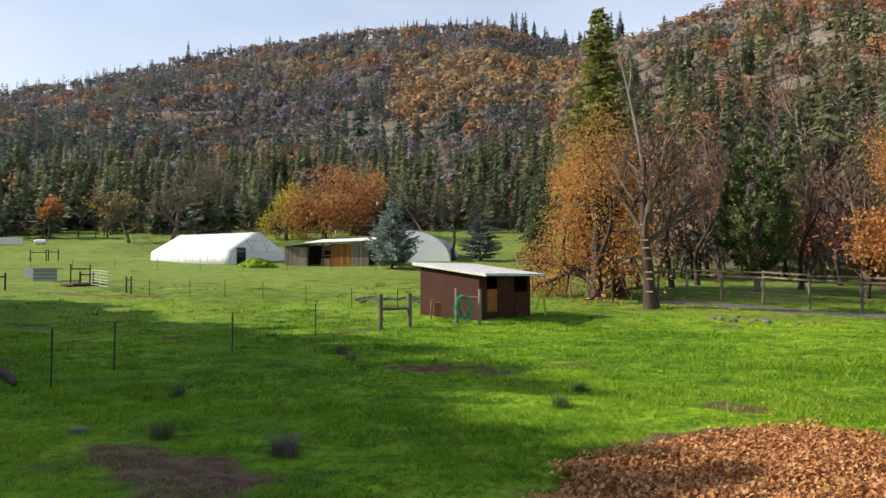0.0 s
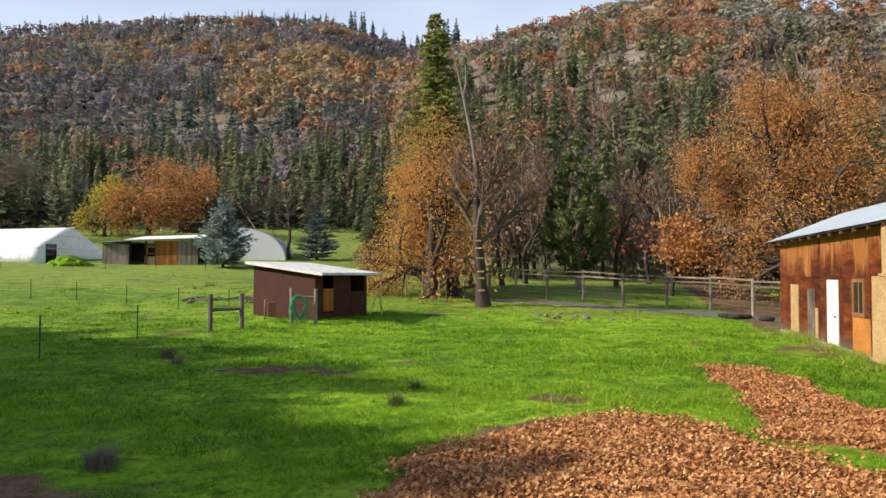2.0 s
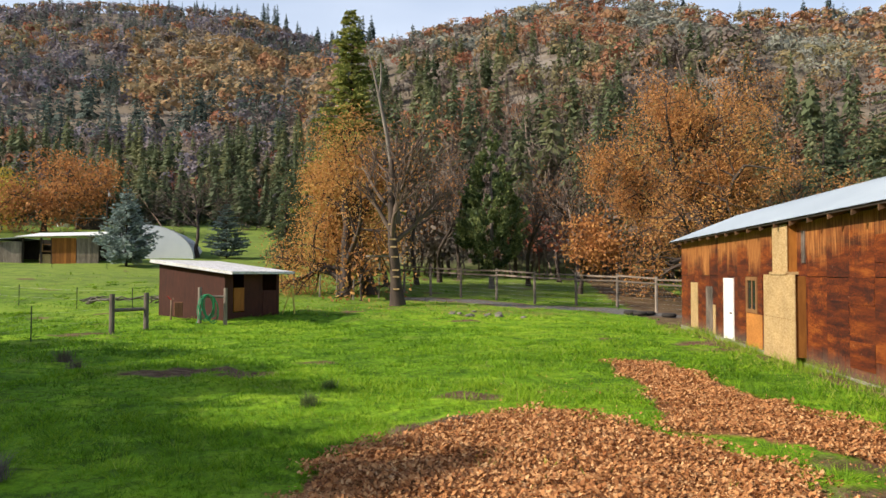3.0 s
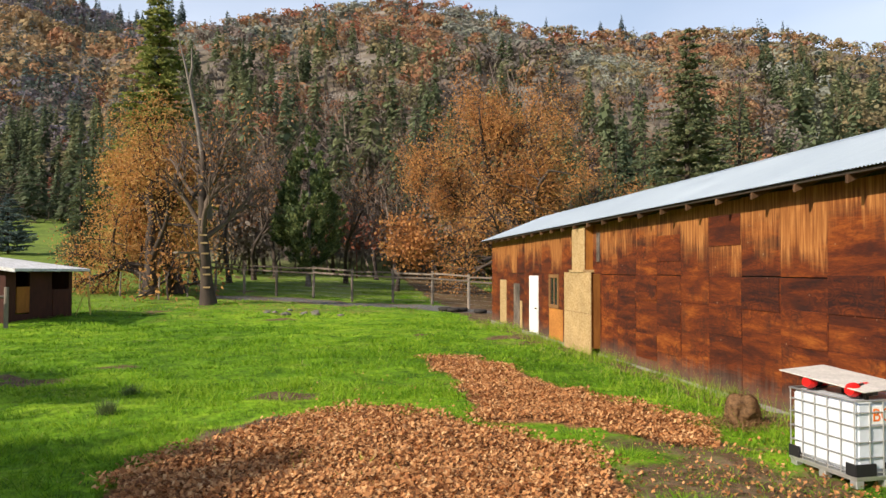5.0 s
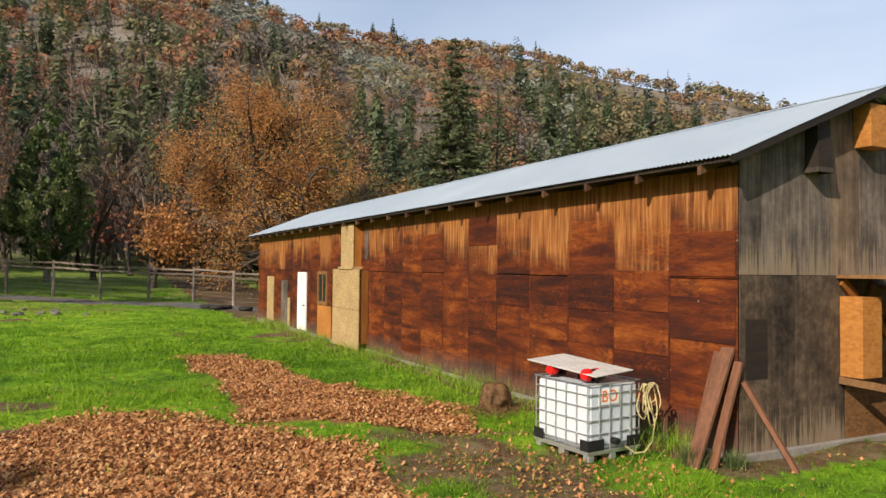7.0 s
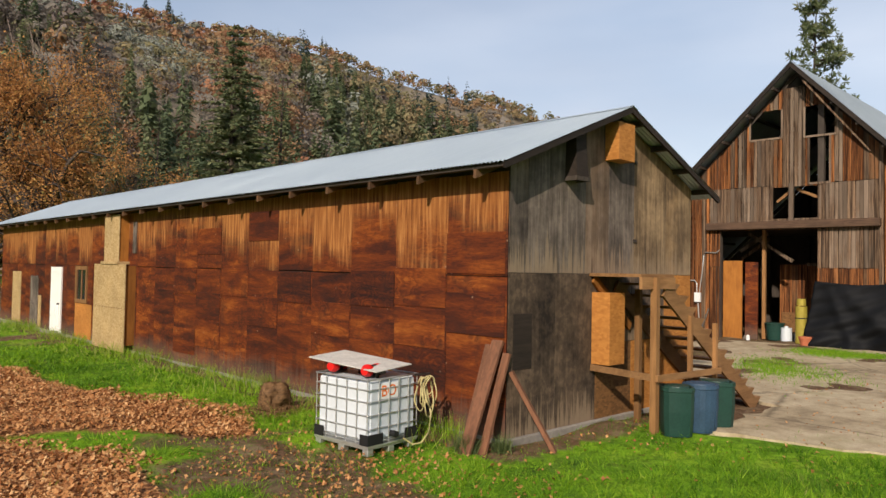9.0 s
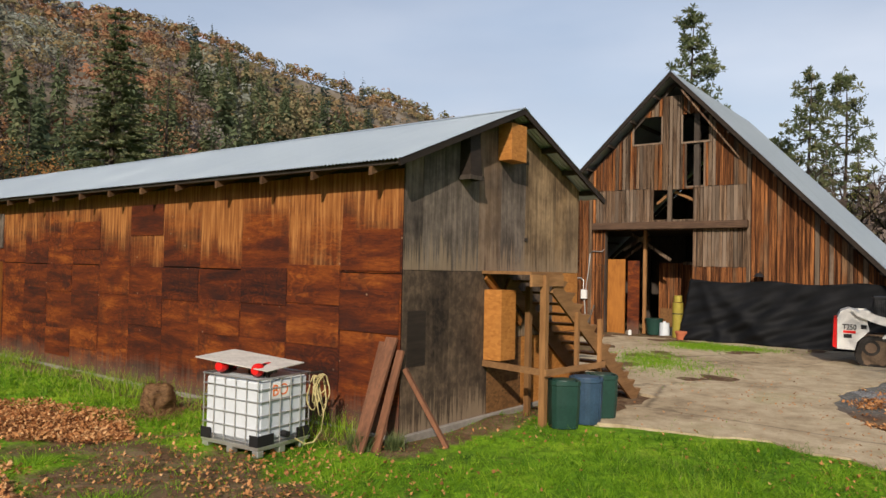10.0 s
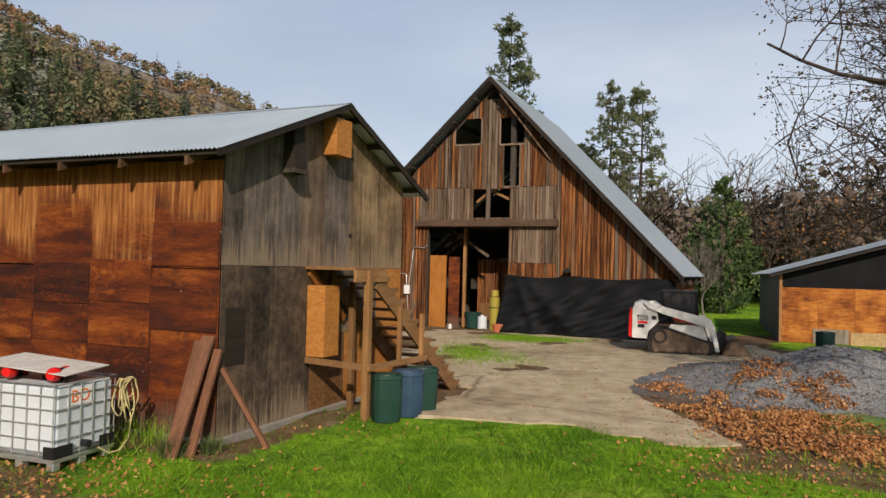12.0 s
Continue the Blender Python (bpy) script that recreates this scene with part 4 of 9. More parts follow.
part("pane", boxes((-0.03, 17.93, 1.30, -0.01, 18.33, 2.24)), glass, win)
part("strand_board_panel", boxes((-0.035, 16.95, 0.06, -0.005, 18.5, 1.16)), osb_warm, wing)
part("dark_plank", boxes((-0.04, 16.9, 1.16, -0.005, 17.33, 2.4)), ply_low, wing)
part("grey_door", boxes((-0.045, 22.7, 0.08, -0.005, 23.65, 1.95), (-0.06, 22.7, 0.9, -0.045, 23.65, 0.98), bevel=0.006), grey_ply, wing, "grey weathered plank door")
part("pale_strip", boxes((-0.04, 25.0, 0.12, -0.005, 26.2, 2.08)), osb_pale, wing, "pale board leaning flat on the wall")
part("pale_strip", boxes((-0.04, 22.3, 0.1, -0.005, 22.62, 1.25)), osb_pale, wing)
part("grey_strip", boxes((-0.05, 13.5, 2.75, -0.02, 13.72, 3.62)), grey_ply, wing)
# boxed-in sliding door, lower and upper casing
low = part("door_casing", boxes((-0.30, 13.5, 0.22, -0.005, 15.85, 2.40)), orange_ply, wing, "orange plywood casing box")
part("front_sheet", boxes((-0.325, 13.46, 0.04, -0.302, 15.9, 1.215)), osb_pale, low, "pale strand board sheet")
part("front_sheet", boxes((-0.325, 13.46, 1.225, -0.302, 15.9, 2.44)), osb_pale, low, "pale strand board sheet")
part("sill_stick", boxes((-0.36, 14.0, 2.44, -0.005, 15.3, 2.52)), osb_pale, low)
up_ = part("door_casing", boxes((-0.27, 14.1, 2.52, -0.005, 15.2, 3.84)), orange_ply, wing, "orange plywood casing box")
part("front_sheet", boxes((-0.29, 14.08, 2.5, -0.272, 15.22, 3.84)), osb_pale, up_)

sheet_low = bpy.data.meshes.new("plywood_sheet")
boxes((-0.014, 0.004, 0.004, 0.0, 1.216, 2.336), bevel=0.003).to_mesh(sheet_low)
sheet_low.materials.append(ply_low)
sheet_high = bpy.data.meshes.new("plywood_sheet")
boxes((-0.014, 0.004, 0.004, 0.0, 1.216, 1.50), bevel=0.003).to_mesh(sheet_high)
sheet_high.materials.append(ply_high)
half = bpy.data.meshes.new("plywood_patch")
boxes((-0.012, 0.01, 0.01, 0.0, 1.20, 0.62), bevel=0.003).to_mesh(half)
half.materials.append(ply_patch)
for q in range(23):
    y0 = q * 1.22
    part("plywood_sheet", sheet_high, None, wing, at=pose(-0.002, y0, 2.38 + 0.012 * math.sin(q * 2.1)))
    part("plywood_sheet", sheet_low, None, wing, at=pose(-0.002 - 0.004 * (q % 2), y0, 0.035 + 0.01 * math.sin(q * 1.3)))
for y0, z0 in ((0.02, 1.5), (0.02, 3.0 - 0.6), (1.23, 1.22), (1.23, 1.86), (2.45, 0.6), (2.45, 1.8), (4.9, 1.75), (6.1, 1.2), (7.3, 1.78), (8.55, 0.55), (8.55, 1.2), (9.77, 0.3), (9.77, 1.75), (3.67, 1.2), (11.0, 1.2), (6.1, 2.98), (8.55, 2.7)):
    part("plywood_patch", half, None, wing, at=pose(-0.021, y0, z0))

# gable wall towards the yard
bm = bmesh.new()
def gable_sheet(x0, x1, z0, mat, nm="plywood_sheet", y0=-0.004, lab=""):
    b2 = bmesh.new()
    top = lambda x: PEAK - 0.03 - RISE * abs(x - WIDE / 2)
    pts = [(x0, z0), (x1, z0), (x1, top(x1))] + ([(WIDE / 2, top(WIDE / 2))] if x0 < WIDE / 2 < x1 else []) + [(x0, top(x0))]
    f = b2.faces.new([b2.verts.new((x, y0, z)) for x, z in pts])
    ex2 = bmesh.ops.extrude_face_region(b2, geom=[f])
    bmesh.ops.translate(b2, vec=(0, -0.014, 0), verts=[v for v in ex2["geom"] if isinstance(v, bmesh.types.BMVert)])
    bmesh.ops.translate(b2, vec=(-x0, 0, -z0), verts=b2.verts)
    bmesh.ops.recalc_face_normals(b2, faces=b2.faces)
    return part(nm, b2, mat, wing, lab, at=pose(x0, 0, z0))


for x0, x1 in ((0.0, 0.40), (0.405, 0.9), (0.905, 1.83), (1.835, 2.48), (3.26, 4.36), (4.365, 4.80), (4.805, 5.29)):
    gable_sheet(x0, x1, 2.44, tan_ply if x0 > 3.2 else grey_ply)
hay = gable_sheet(2.485, 3.255, 2.44, grey_ply, "loft_door", -0.008, "grey weathered loft door")
for hz_ in (0.55, 1.9):
    part("hinge", boxes((0.74, -0.04, hz_, 0.84, -0.024, hz_ + 0.05)), dark_wood, hay)
for x0, x1 in ((0.0, 1.08), (1.085, 2.14)):
    part("plywood_sheet", boxes((0.0, -0.018, 0.0, x1 - x0, -0.004, 2.33), bevel=0.003), dark_ply, wing, at=pose(x0, 0, 0.10))
part("dark_patch", boxes((0.10, -0.026, 1.05, 0.52, -0.019, 1.85), bevel=0.003), barge_wood, wing, "blackened board patch")
# two upper panels behind the stair are coloured dark for the stair's shadow
for x0, x1, z0, z1 in ((2.145, 3.2, 0.1, 1.3), (3.205, 4.3, 0.1, 1.3), (2.145, 3.2, 1.31, 2.43), (3.205, 4.3, 1.31, 2.43), (4.305, 5.29, 0.1, 1.3), (4.305, 5.29, 1.31, 2.43)):
    part("strand_board_panel", boxes((0.0, -0.018, 0.0, x1 - x0, -0.004, z1 - z0), bevel=0.003), dark_ply if z0 > 1 and x0 < 4.0 else osb_brown if x0 < 3.0 else osb_warm, wing, at=pose(x0, 0, z0))
hood_bm = bmesh.new()
hv = [hood_bm.verts.new(p) for p in ((1.30, -0.02, 4.66), (1.56, -0.02, 4.66), (1.56, -0.20, 4.58), (1.30, -0.20, 4.58), (1.28, -0.02, 3.90), (1.58, -0.02, 3.90), (1.58, -0.24, 3.94), (1.28, -0.24, 3.94))]
for f in ((0, 1, 2, 3), (3, 2, 6, 7), (0, 3, 7, 4), (2, 1, 5, 6)):
    hood_bm.faces.new([hv[i] for i in f])
hood = part("vent_hood", hood_bm, barge_wood, wing, "dark wooden vent hood, open below")
part("frame", boxes((1.26, -0.26, 3.86, 1.60, -0.23, 3.93), (1.26, -0.23, 3.86, 1.29, -0.02, 3.93), (1.57, -0.23, 3.86, 1.60, -0.02, 3.93)), dark_wood, hood)
part("loft_box", boxes((2.36, -0.28, 4.30, 2.84, -0.01, 4.92), bevel=0.006), osb_warm, wing, "orange strand board box under the gable")
part("wall_box", boxes((2.02, -0.36, 1.0, 2.46, -0.022, 2.14), bevel=0.006), osb_warm, wing, "orange strand board box on the wall")

# outside stair along the gable
stair = part("stair", boxes((1.95, -0.95, 2.40, 2.95, -0.02, 2.45)), lumber, wing, "wooden outside stair and landing")
n_step = 12
for q in range(n_step):
    x, z = 2.85 + (6.0 - 2.85) * q / (n_step - 1), 2.30 - (2.30 - 0.16) * q / (n_step - 1)
    part("tread", boxes((x - 0.02, -0.93, z - 0.04, x + 0.27, -0.06, z)), lumber, stair)
for yy in (-0.95, -0.06):
    bm = beam((2.65, yy, 2.22), (6.05, yy, -0.02), 0.045, 0.26)
    for q in range(n_step):
        x, z = 2.85 + (6.0 - 2.85) * q / (n_step - 1), 2.30 - (2.30 - 0.16) * q / (n_step - 1)
        bv = [bm.verts.new(p) for p in ((x - 0.02, yy - 0.022, z - 0.005), (x + 0.26, yy - 0.022, z - 0.005), (x - 0.02, yy - 0.022, z - 0.22), (x - 0.02, yy + 0.022, z - 0.005), (x + 0.26, yy + 0.022, z - 0.005), (x - 0.02, yy + 0.022, z - 0.22))]
        for f in ((0, 1, 4, 3), (0, 2, 1), (3, 4, 5), (0, 3, 5, 2), (1, 2, 5, 4)):
            bm.faces.new([bv[i] for i in f])
    part("stringer", bm, lumber, stair)
for x, z1 in ((2.28, 2.40), (3.40, 1.78), (4.28, 1.62)):
    w = 0.052 if x < 3 else 0.034
    part("post", boxes((x - w, -1.0 - w, -0.1, x + w, -1.0 + w, z1)), lumber_up, stair)
part("post", boxes((2.9, -0.36, -0.05, 2.99, -0.27, 2.2)), lumber_up, stair)
part("rail", beam((2.0, -0.03, 0.95), (2.28, -1.07, 0.86), 0.045, 0.10), lumber, stair)
part("rail", beam((2.2, -1.08, 0.87), (4.32, -1.08, 0.82), 0.04, 0.10), lumber, stair)
part("landing_beam", boxes((1.9, -1.0, 2.22, 2.9, -0.95, 2.40)), lumber, stair)
part("brace", beam((2.02, -0.06, 2.36), (3.1, -0.06, 1.55), 0.04, 0.14), orange_ply, stair)


# ---- tall old barn: x across the front, y into the depth
def barn_wood(name, dark, mid, light, grey, grey_amount):
    """Old upright siding: open grain, rain streaks, silvered where exposed, every board different."""
    k = Mat(name, 0.88, 0, 0.15)
    rnd = k.oi.outputs["Random"]
    grain = k.noise(k.coords((26, 26, 0.7), shift=True), 1.4, 7, 0.72, 0.5)
    streak = k.noise(k.coords((9, 9, 0.22), shift=True), 1.3, 4, 0.6)
    blot = k.noise(k.coords((1, 1, 0.6), shift=True), 1.1, 4, 0.6)
    c = k.ramp(k.mix(0.45, grain, streak), [(0.40, dark), (0.50, mid), (0.60, light)])
    gm = k.ramp(k.math("ADD", k.math("MULTIPLY", blot, 0.8), k.math("MULTIPLY", rnd, 0.35)), [(0.66 - grey_amount, 0.0), (0.84 - grey_amount, 0.85)])
    c = k.mix(gm, c, k.mix(grain, tuple(q * 0.35 for q in grey), grey))
    c = k.mix(k.ramp(k.noise(k.coords((6, 6, 0.3), shift=True), 1.0, 3, 0.6), [(0.52, 0.0), (0.66, 0.8)]), c, tuple(q * 0.8 for q in dark))
    c = k.mix(0.9, c, k.ramp(k.math("FRACT", k.math("MULTIPLY", rnd, 7.3)), [(0.0, 0.55), (0.5, 0.95), (1.0, 1.25)]), "MULTIPLY")
    k.color(c).bump(grain, 0.6, 0.006)
    return k.m


board_mat = barn_wood("barn_boards", (0.022, 0.009, 0.005), (0.135, 0.050, 0.018), (0.36, 0.142, 0.046), (0.25, 0.150, 0.082), 0.0)
grey_board_mat = barn_wood("grey_barn_boards", (0.024, 0.015, 0.010), (0.118, 0.074, 0.046), (0.27, 0.176, 0.108), (0.27, 0.200, 0.145), 0.14)
tarp_mat = Mat("black_tarp", 0.66, 0, 0.12)
tarp_mat.color(tarp_mat.ramp(tarp_mat.noise(tarp_mat.coords(), 2.0, 4), [(0.3, (0.004, 0.0045, 0.005)), (0.7, (0.009, 0.0095, 0.011))]))
tarp_mat = tarp_mat.m

HALF, TOP, DEEP = 8.1, 10.17, 10.0
PX, SL, EDGE = 0.32, {-1: 0.955, 1: 1.05}, {-1: 8.1, 1: 7.55}  # ridge a little off the middle, right slope steeper
barn = thing("old_barn", pose(29.2, -2.4, 0, 0, 0, -115), "tall weathered timber barn with a steep steel roof", "barn")
def barn_top(x):
    return TOP - 0.35 - SL[1 if x > PX else -1] * abs(x - PX)


OPENINGS = [(-1.32, -0.21, 7.58, 8.60), (0.64, 1.68, 7.52, 8.58), (0.80, 1.44, 5.82, 7.44), (-0.48, 0.08, 4.55, 5.70), (0.24, 1.12, 4.55, 5.70), (-2.52, 1.05, -1.0, 4.15), (-0.55, 0.72, 9.36, 12.0)]
def free_spans(x0, x1, z0, z1):
    """What is left of a board after the openings are cut from it."""
    spans = [(z0, z1)]
    xm = (x0 + x1) / 2
    for a, b, lo, hi in OPENINGS:
        if a < xm < b:
            nxt = []
            for s0, s1 in spans:
                if lo > s0:
                    nxt.append((s0, min(s1, lo)))
                if hi < s1:
                    nxt.append((max(s0, hi), s1))
            spans = [s for s in nxt if s[1] - s[0] > 0.05]
    return spans


rb = random.Random(5)
def barn_board(x0, x1, z0, z1, y=0.0, mat=None):
    bm = bmesh.new()
    t0, t1 = min(z1, barn_top(x0)), min(z1, barn_top(x1))
    if max(t0, t1) <= z0 + 0.03:
        bm.free()
        return
    t0, t1 = max(t0, z0 + 0.01), max(t1, z0 + 0.01)
    w, lean = x1 - x0, rb.uniform(-0.004, 0.004)
    vs = [bm.verts.new(p) for p in ((0, 0, 0), (w, 0, 0), (w + lean, 0, t1 - z0), (lean, 0, t0 - z0), (0, 0.022, 0), (w, 0.022, 0), (w + lean, 0.022, t1 - z0), (lean, 0.022, t0 - z0))]
    for f in ((0, 1, 2, 3), (7, 6, 5, 4), (0, 4, 5, 1), (1, 5, 6, 2), (2, 6, 7, 3), (3, 7, 4, 0)):
        bm.faces.new([vs[i] for i in f])
    part("board", bm, mat or board_mat, barn, at=pose(x0, y + rb.uniform(-0.006, 0.006), z0))


x = -HALF + 0.25
while x < EDGE[1] - 0.25:
    w = rb.uniform(0.11, 0.175)
    gap = rb.choice((0.010, 0.016, 0.026))
    for s0, s1 in free_spans(x, x + w, -0.05, barn_top(x + w / 2) + 0.1):
        # boards are butted at the loft floor on the older middle part
        cuts = [s0] + [c for c in (2.75, 4.45, 5.78) if s0 + 0.2 < c < s1 - 0.2 and -3.0 < x < 2.9] + [s1]
        for c0, c1 in zip(cuts, cuts[1:]):
            old = (-3.0 < x < 2.9 and 4.4 < c0 < 5.7) or (1.0 < x < 2.9 and 2.7 < c0 < 4.4) or (-1.3 < x < -0.2 and 5.7 < c0 < 7.0) or (-0.25 < x < 0.6)
            barn_board(x, x + w - gap, c0 + rb.uniform(0, 0.02), c1 - rb.uniform(0, 0.02) if c1 < s1 else c1, 0.0, grey_board_mat if old or rb.random() < 0.12 else None)
    x += w
for a, b, lo, hi in OPENINGS[:5]:
    part("opening_trim", boxes((a - 0.06, -0.03, lo - 0.07, b + 0.06, 0.0, lo), (a - 0.07, -0.03, lo, a, 0.0, hi), (b, -0.03, lo, b + 0.07, 0.0, hi)), grey_board_mat, barn)
part("door_beam", boxes((-3.0, -0.22, 4.18, 3.08, -0.02, 4.46), bevel=0.02), wood("old_beam", (0.035, 0.020, 0.012), (0.13, 0.075, 0.045), "x", stretch=9), barn, "heavy horizontal timber over the doorway")
part("mullion_post", boxes((0.08, -0.05, 4.46, 0.24, 0.05, 5.85)), grey_board_mat, barn)
# frame, floors and far walls inside
for x in (-HALF + 0.3, -2.6, 1.15, EDGE[1] - 0.3):
    for y in (0.14, 5, DEEP - 0.2):
        part("timber_post", boxes((x - 0.1, y - 0.1, -0.1, x + 0.1, y + 0.1, barn_top(x) - 0.1)), dark_wood, barn)
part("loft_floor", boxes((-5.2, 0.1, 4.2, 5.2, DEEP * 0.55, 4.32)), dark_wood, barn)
rear = bmesh.new()
rf_ = rear.faces.new([rear.verts.new((x, DEEP - 0.12, z)) for x, z in ((-7.85, -0.1), (7.3, -0.1), (7.3, barn_top(7.3)), (PX, TOP - 0.35), (-7.85, barn_top(-7.85)))])
bmesh.ops.translate(rear, vec=(0, 0.06, 0), verts=[v for v in bmesh.ops.extrude_face_region(rear, geom=[rf_])["geom"] if isinstance(v, bmesh.types.BMVert)])
bmesh.ops.recalc_face_normals(rear, faces=rear.faces)
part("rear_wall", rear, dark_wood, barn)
for sx in (-1, 1):
    part("side_wall", boxes((sx * (EDGE[sx] - 0.25) - 0.05, 0.03, -0.1, sx * (EDGE[sx] - 0.25) + 0.05, DEEP - 0.1, barn_top(sx * (EDGE[sx] - 0.25)))), board_mat, barn)
    rows = []
    ex_ = sx * (EDGE[sx] + 0.22)
    ez_ = TOP + 0.02 - SL[sx] * abs(ex_ - PX)
    a, b = (ex_, ez_), (PX, TOP + 0.02)
    V, F = corrugated(DEEP + 1.2, a, b, 0.076, 0.012)
    part("roof_sheet", mesh_from("roof_sheet", V + np.array([0, -0.6, 0]), F, old_tin, smooth=True), None, barn, "dull blue-grey corrugated steel")
    part("barge_board", beam((ex_, -0.58, ez_ - 0.12), (PX, -0.58, TOP - 0.10), 0.05, 0.14), barge_wood, barn)
    for q in range(9):
        t = (q + 0.6) / 9.3
        px_, pz_ = ex_ + (PX - ex_) * t, ez_ - 0.2 + (TOP - ez_) * t
        part("purlin", boxes((px_ - 0.05, -0.55, pz_ - 0.09, px_ + 0.05, DEEP * 0.9, pz_ + 0.02)), dark_wood, barn)
    for y in (0.1, 3.3, 6.6, 9.7):
        part("rafter", beam((ex_, y, ez_ - 0.32), (PX, y, TOP - 0.3), 0.06, 0.16), dark_wood, barn)
part("loose_prop", beam((0.75, -0.60, 9.40), (2.75, -0.06, 6.75), 0.045, 0.06), grey_board_mat, barn)
part("ladder_brace", beam((-0.45, 0.3, 5.2), (0.05, 0.3, 5.6), 0.08, 0.1), lumber, barn)
part("ladder_brace", beam((0.25, 0.3, 5.65), (1.1, 0.3, 5.25), 0.08, 0.1), lumber, barn)
# entrance: plank panels set back in the doorway
entry = part("plank_panel", boxes((-2.5, 0.3, 0.0, -1.76, 0.36, 3.0)), orange_ply, barn, "upright orange-brown planks beside the doorway")
part("plank_panel", boxes((-1.72, 0.5, 0.0, -1.24, 0.56, 2.95)), ply_low, barn)
for q in range(11):
    part("plank", boxes((0, 2.6, 0.0, 0.215, 2.65, 2.9)), board_mat, barn, at=pose(-1.2 + q * 0.225, 0.01 * (q % 3), 0))
part("plank_panel", boxes((-1.1, 2.5, 0.0, -0.5, 2.56, 1.0)), osb_brown, barn)
for a, b in (((-2.3, 1.4, 3.4), (-1.2, 1.4, 4.1)), ((-1.9, 1.2, 4.1), (-0.2, 1.2, 3.0)), ((-2.4, 1.8, 3.1), (-1.3, 1.8, 3.9)), ((0.1, 1.8, 2.9), (0.9, 2.3, 2.9))):
    part("loft_brace", beam(a, b, 0.07, 0.12), grey_board_mat, barn)
part("inner_post", boxes((-1.24, 0.9, 0, -1.12, 1.02, 4.2)), lumber_up, barn)


# ---- more materials
red_stain = wood("dark_red_siding", (0.036, 0.011, 0.007), (0.088, 0.027, 0.014), "z", stretch=7)
white_metal = plain("white_metal", (0.72, 0.72, 0.69), 0.45, 0.1, 0.1)
galv = plain("galvanised_steel", (0.58, 0.58, 0.56), 0.4, 0.75, 0.12)
poly_white = plain("white_polyethylene", (0.56, 0.60, 0.63), 0.35, 0, 0.07, 2.0, 0.05)
black_plastic = plain("black_plastic", (0.016, 0.016, 0.017), 0.5)
red_plastic = plain("red_plastic", (0.62, 0.014, 0.012), 0.35, 0, 0.12)
green_plastic = plain("dark_green_plastic", (0.014, 0.045, 0.034), 0.45, 0, 0.25, 3.0)
blue_plastic = plain("blue_plastic", (0.030, 0.062, 0.105), 0.5, 0, 0.3, 3.0)
straw_mat = wood("old_straw", (0.050, 0.026, 0.012), (0.23, 0.125, 0.052), "x", stretch=25)
rust_wood = wood("red_brown_timber", (0.085, 0.038, 0.021), (0.24, 0.105, 0.055), "z", stretch=9)
grey_wood = wood("grey_fence_wood", (0.10, 0.080, 0.060), (0.29, 0.245, 0.195), "z", stretch=8)
grey_rail = wood("grey_fence_rail", (0.10, 0.075, 0.055), (0.28, 0.225, 0.17), "x", stretch=8)
hose_green = plain("green_hose", (0.012, 0.27, 0.11), 0.4)
hose_tan = plain("tan_hose", (0.50, 0.42, 0.20), 0.5)
orange_paint = plain("orange_spray_paint", (0.75, 0.17, 0.02), 0.6)
stone_mat = plain("grey_stone", (0.145, 0.132, 0.105), 0.9, 0, 0.35, 4.0, 0.5)
post_green = plain("dark_green_steel", (0.035, 0.050, 0.035), 0.6, 0.3)
loader_white = plain("white_loader_paint", (0.68, 0.67, 0.63), 0.4, 0, 0.15, 2.5)
rubber = plain("muddy_rubber", (0.030, 0.026, 0.022), 0.85, 0, 0.4, 5.0, 0.5)
mud_steel = plain("muddy_steel", (0.17, 0.115, 0.075), 0.75, 0.3, 0.4, 4.0, 0.4)
film_white = Mat("white_greenhouse_film", 0.4, 0, 0.4)
film_white.color(film_white.ramp(film_white.noise(film_white.coords((1, 1, 1)), 0.7, 4), [(0.3, (0.84, 0.86, 0.87)), (0.7, (0.92, 0.93, 0.94))])).leafy(0.15)
film_white = film_white.m


def at_ground(x, y, turn=0.0, dz=0.0):
    return pose(x, y, gz(x, y) + dz, 0, 0, turn)


def tube_part(name, pts, r, mat, parent, seg=8, label=""):
    V, F = tube(pts, r, seg)
    return part(name, mesh_from(name, V, F, mat, smooth=True), None, parent, label)


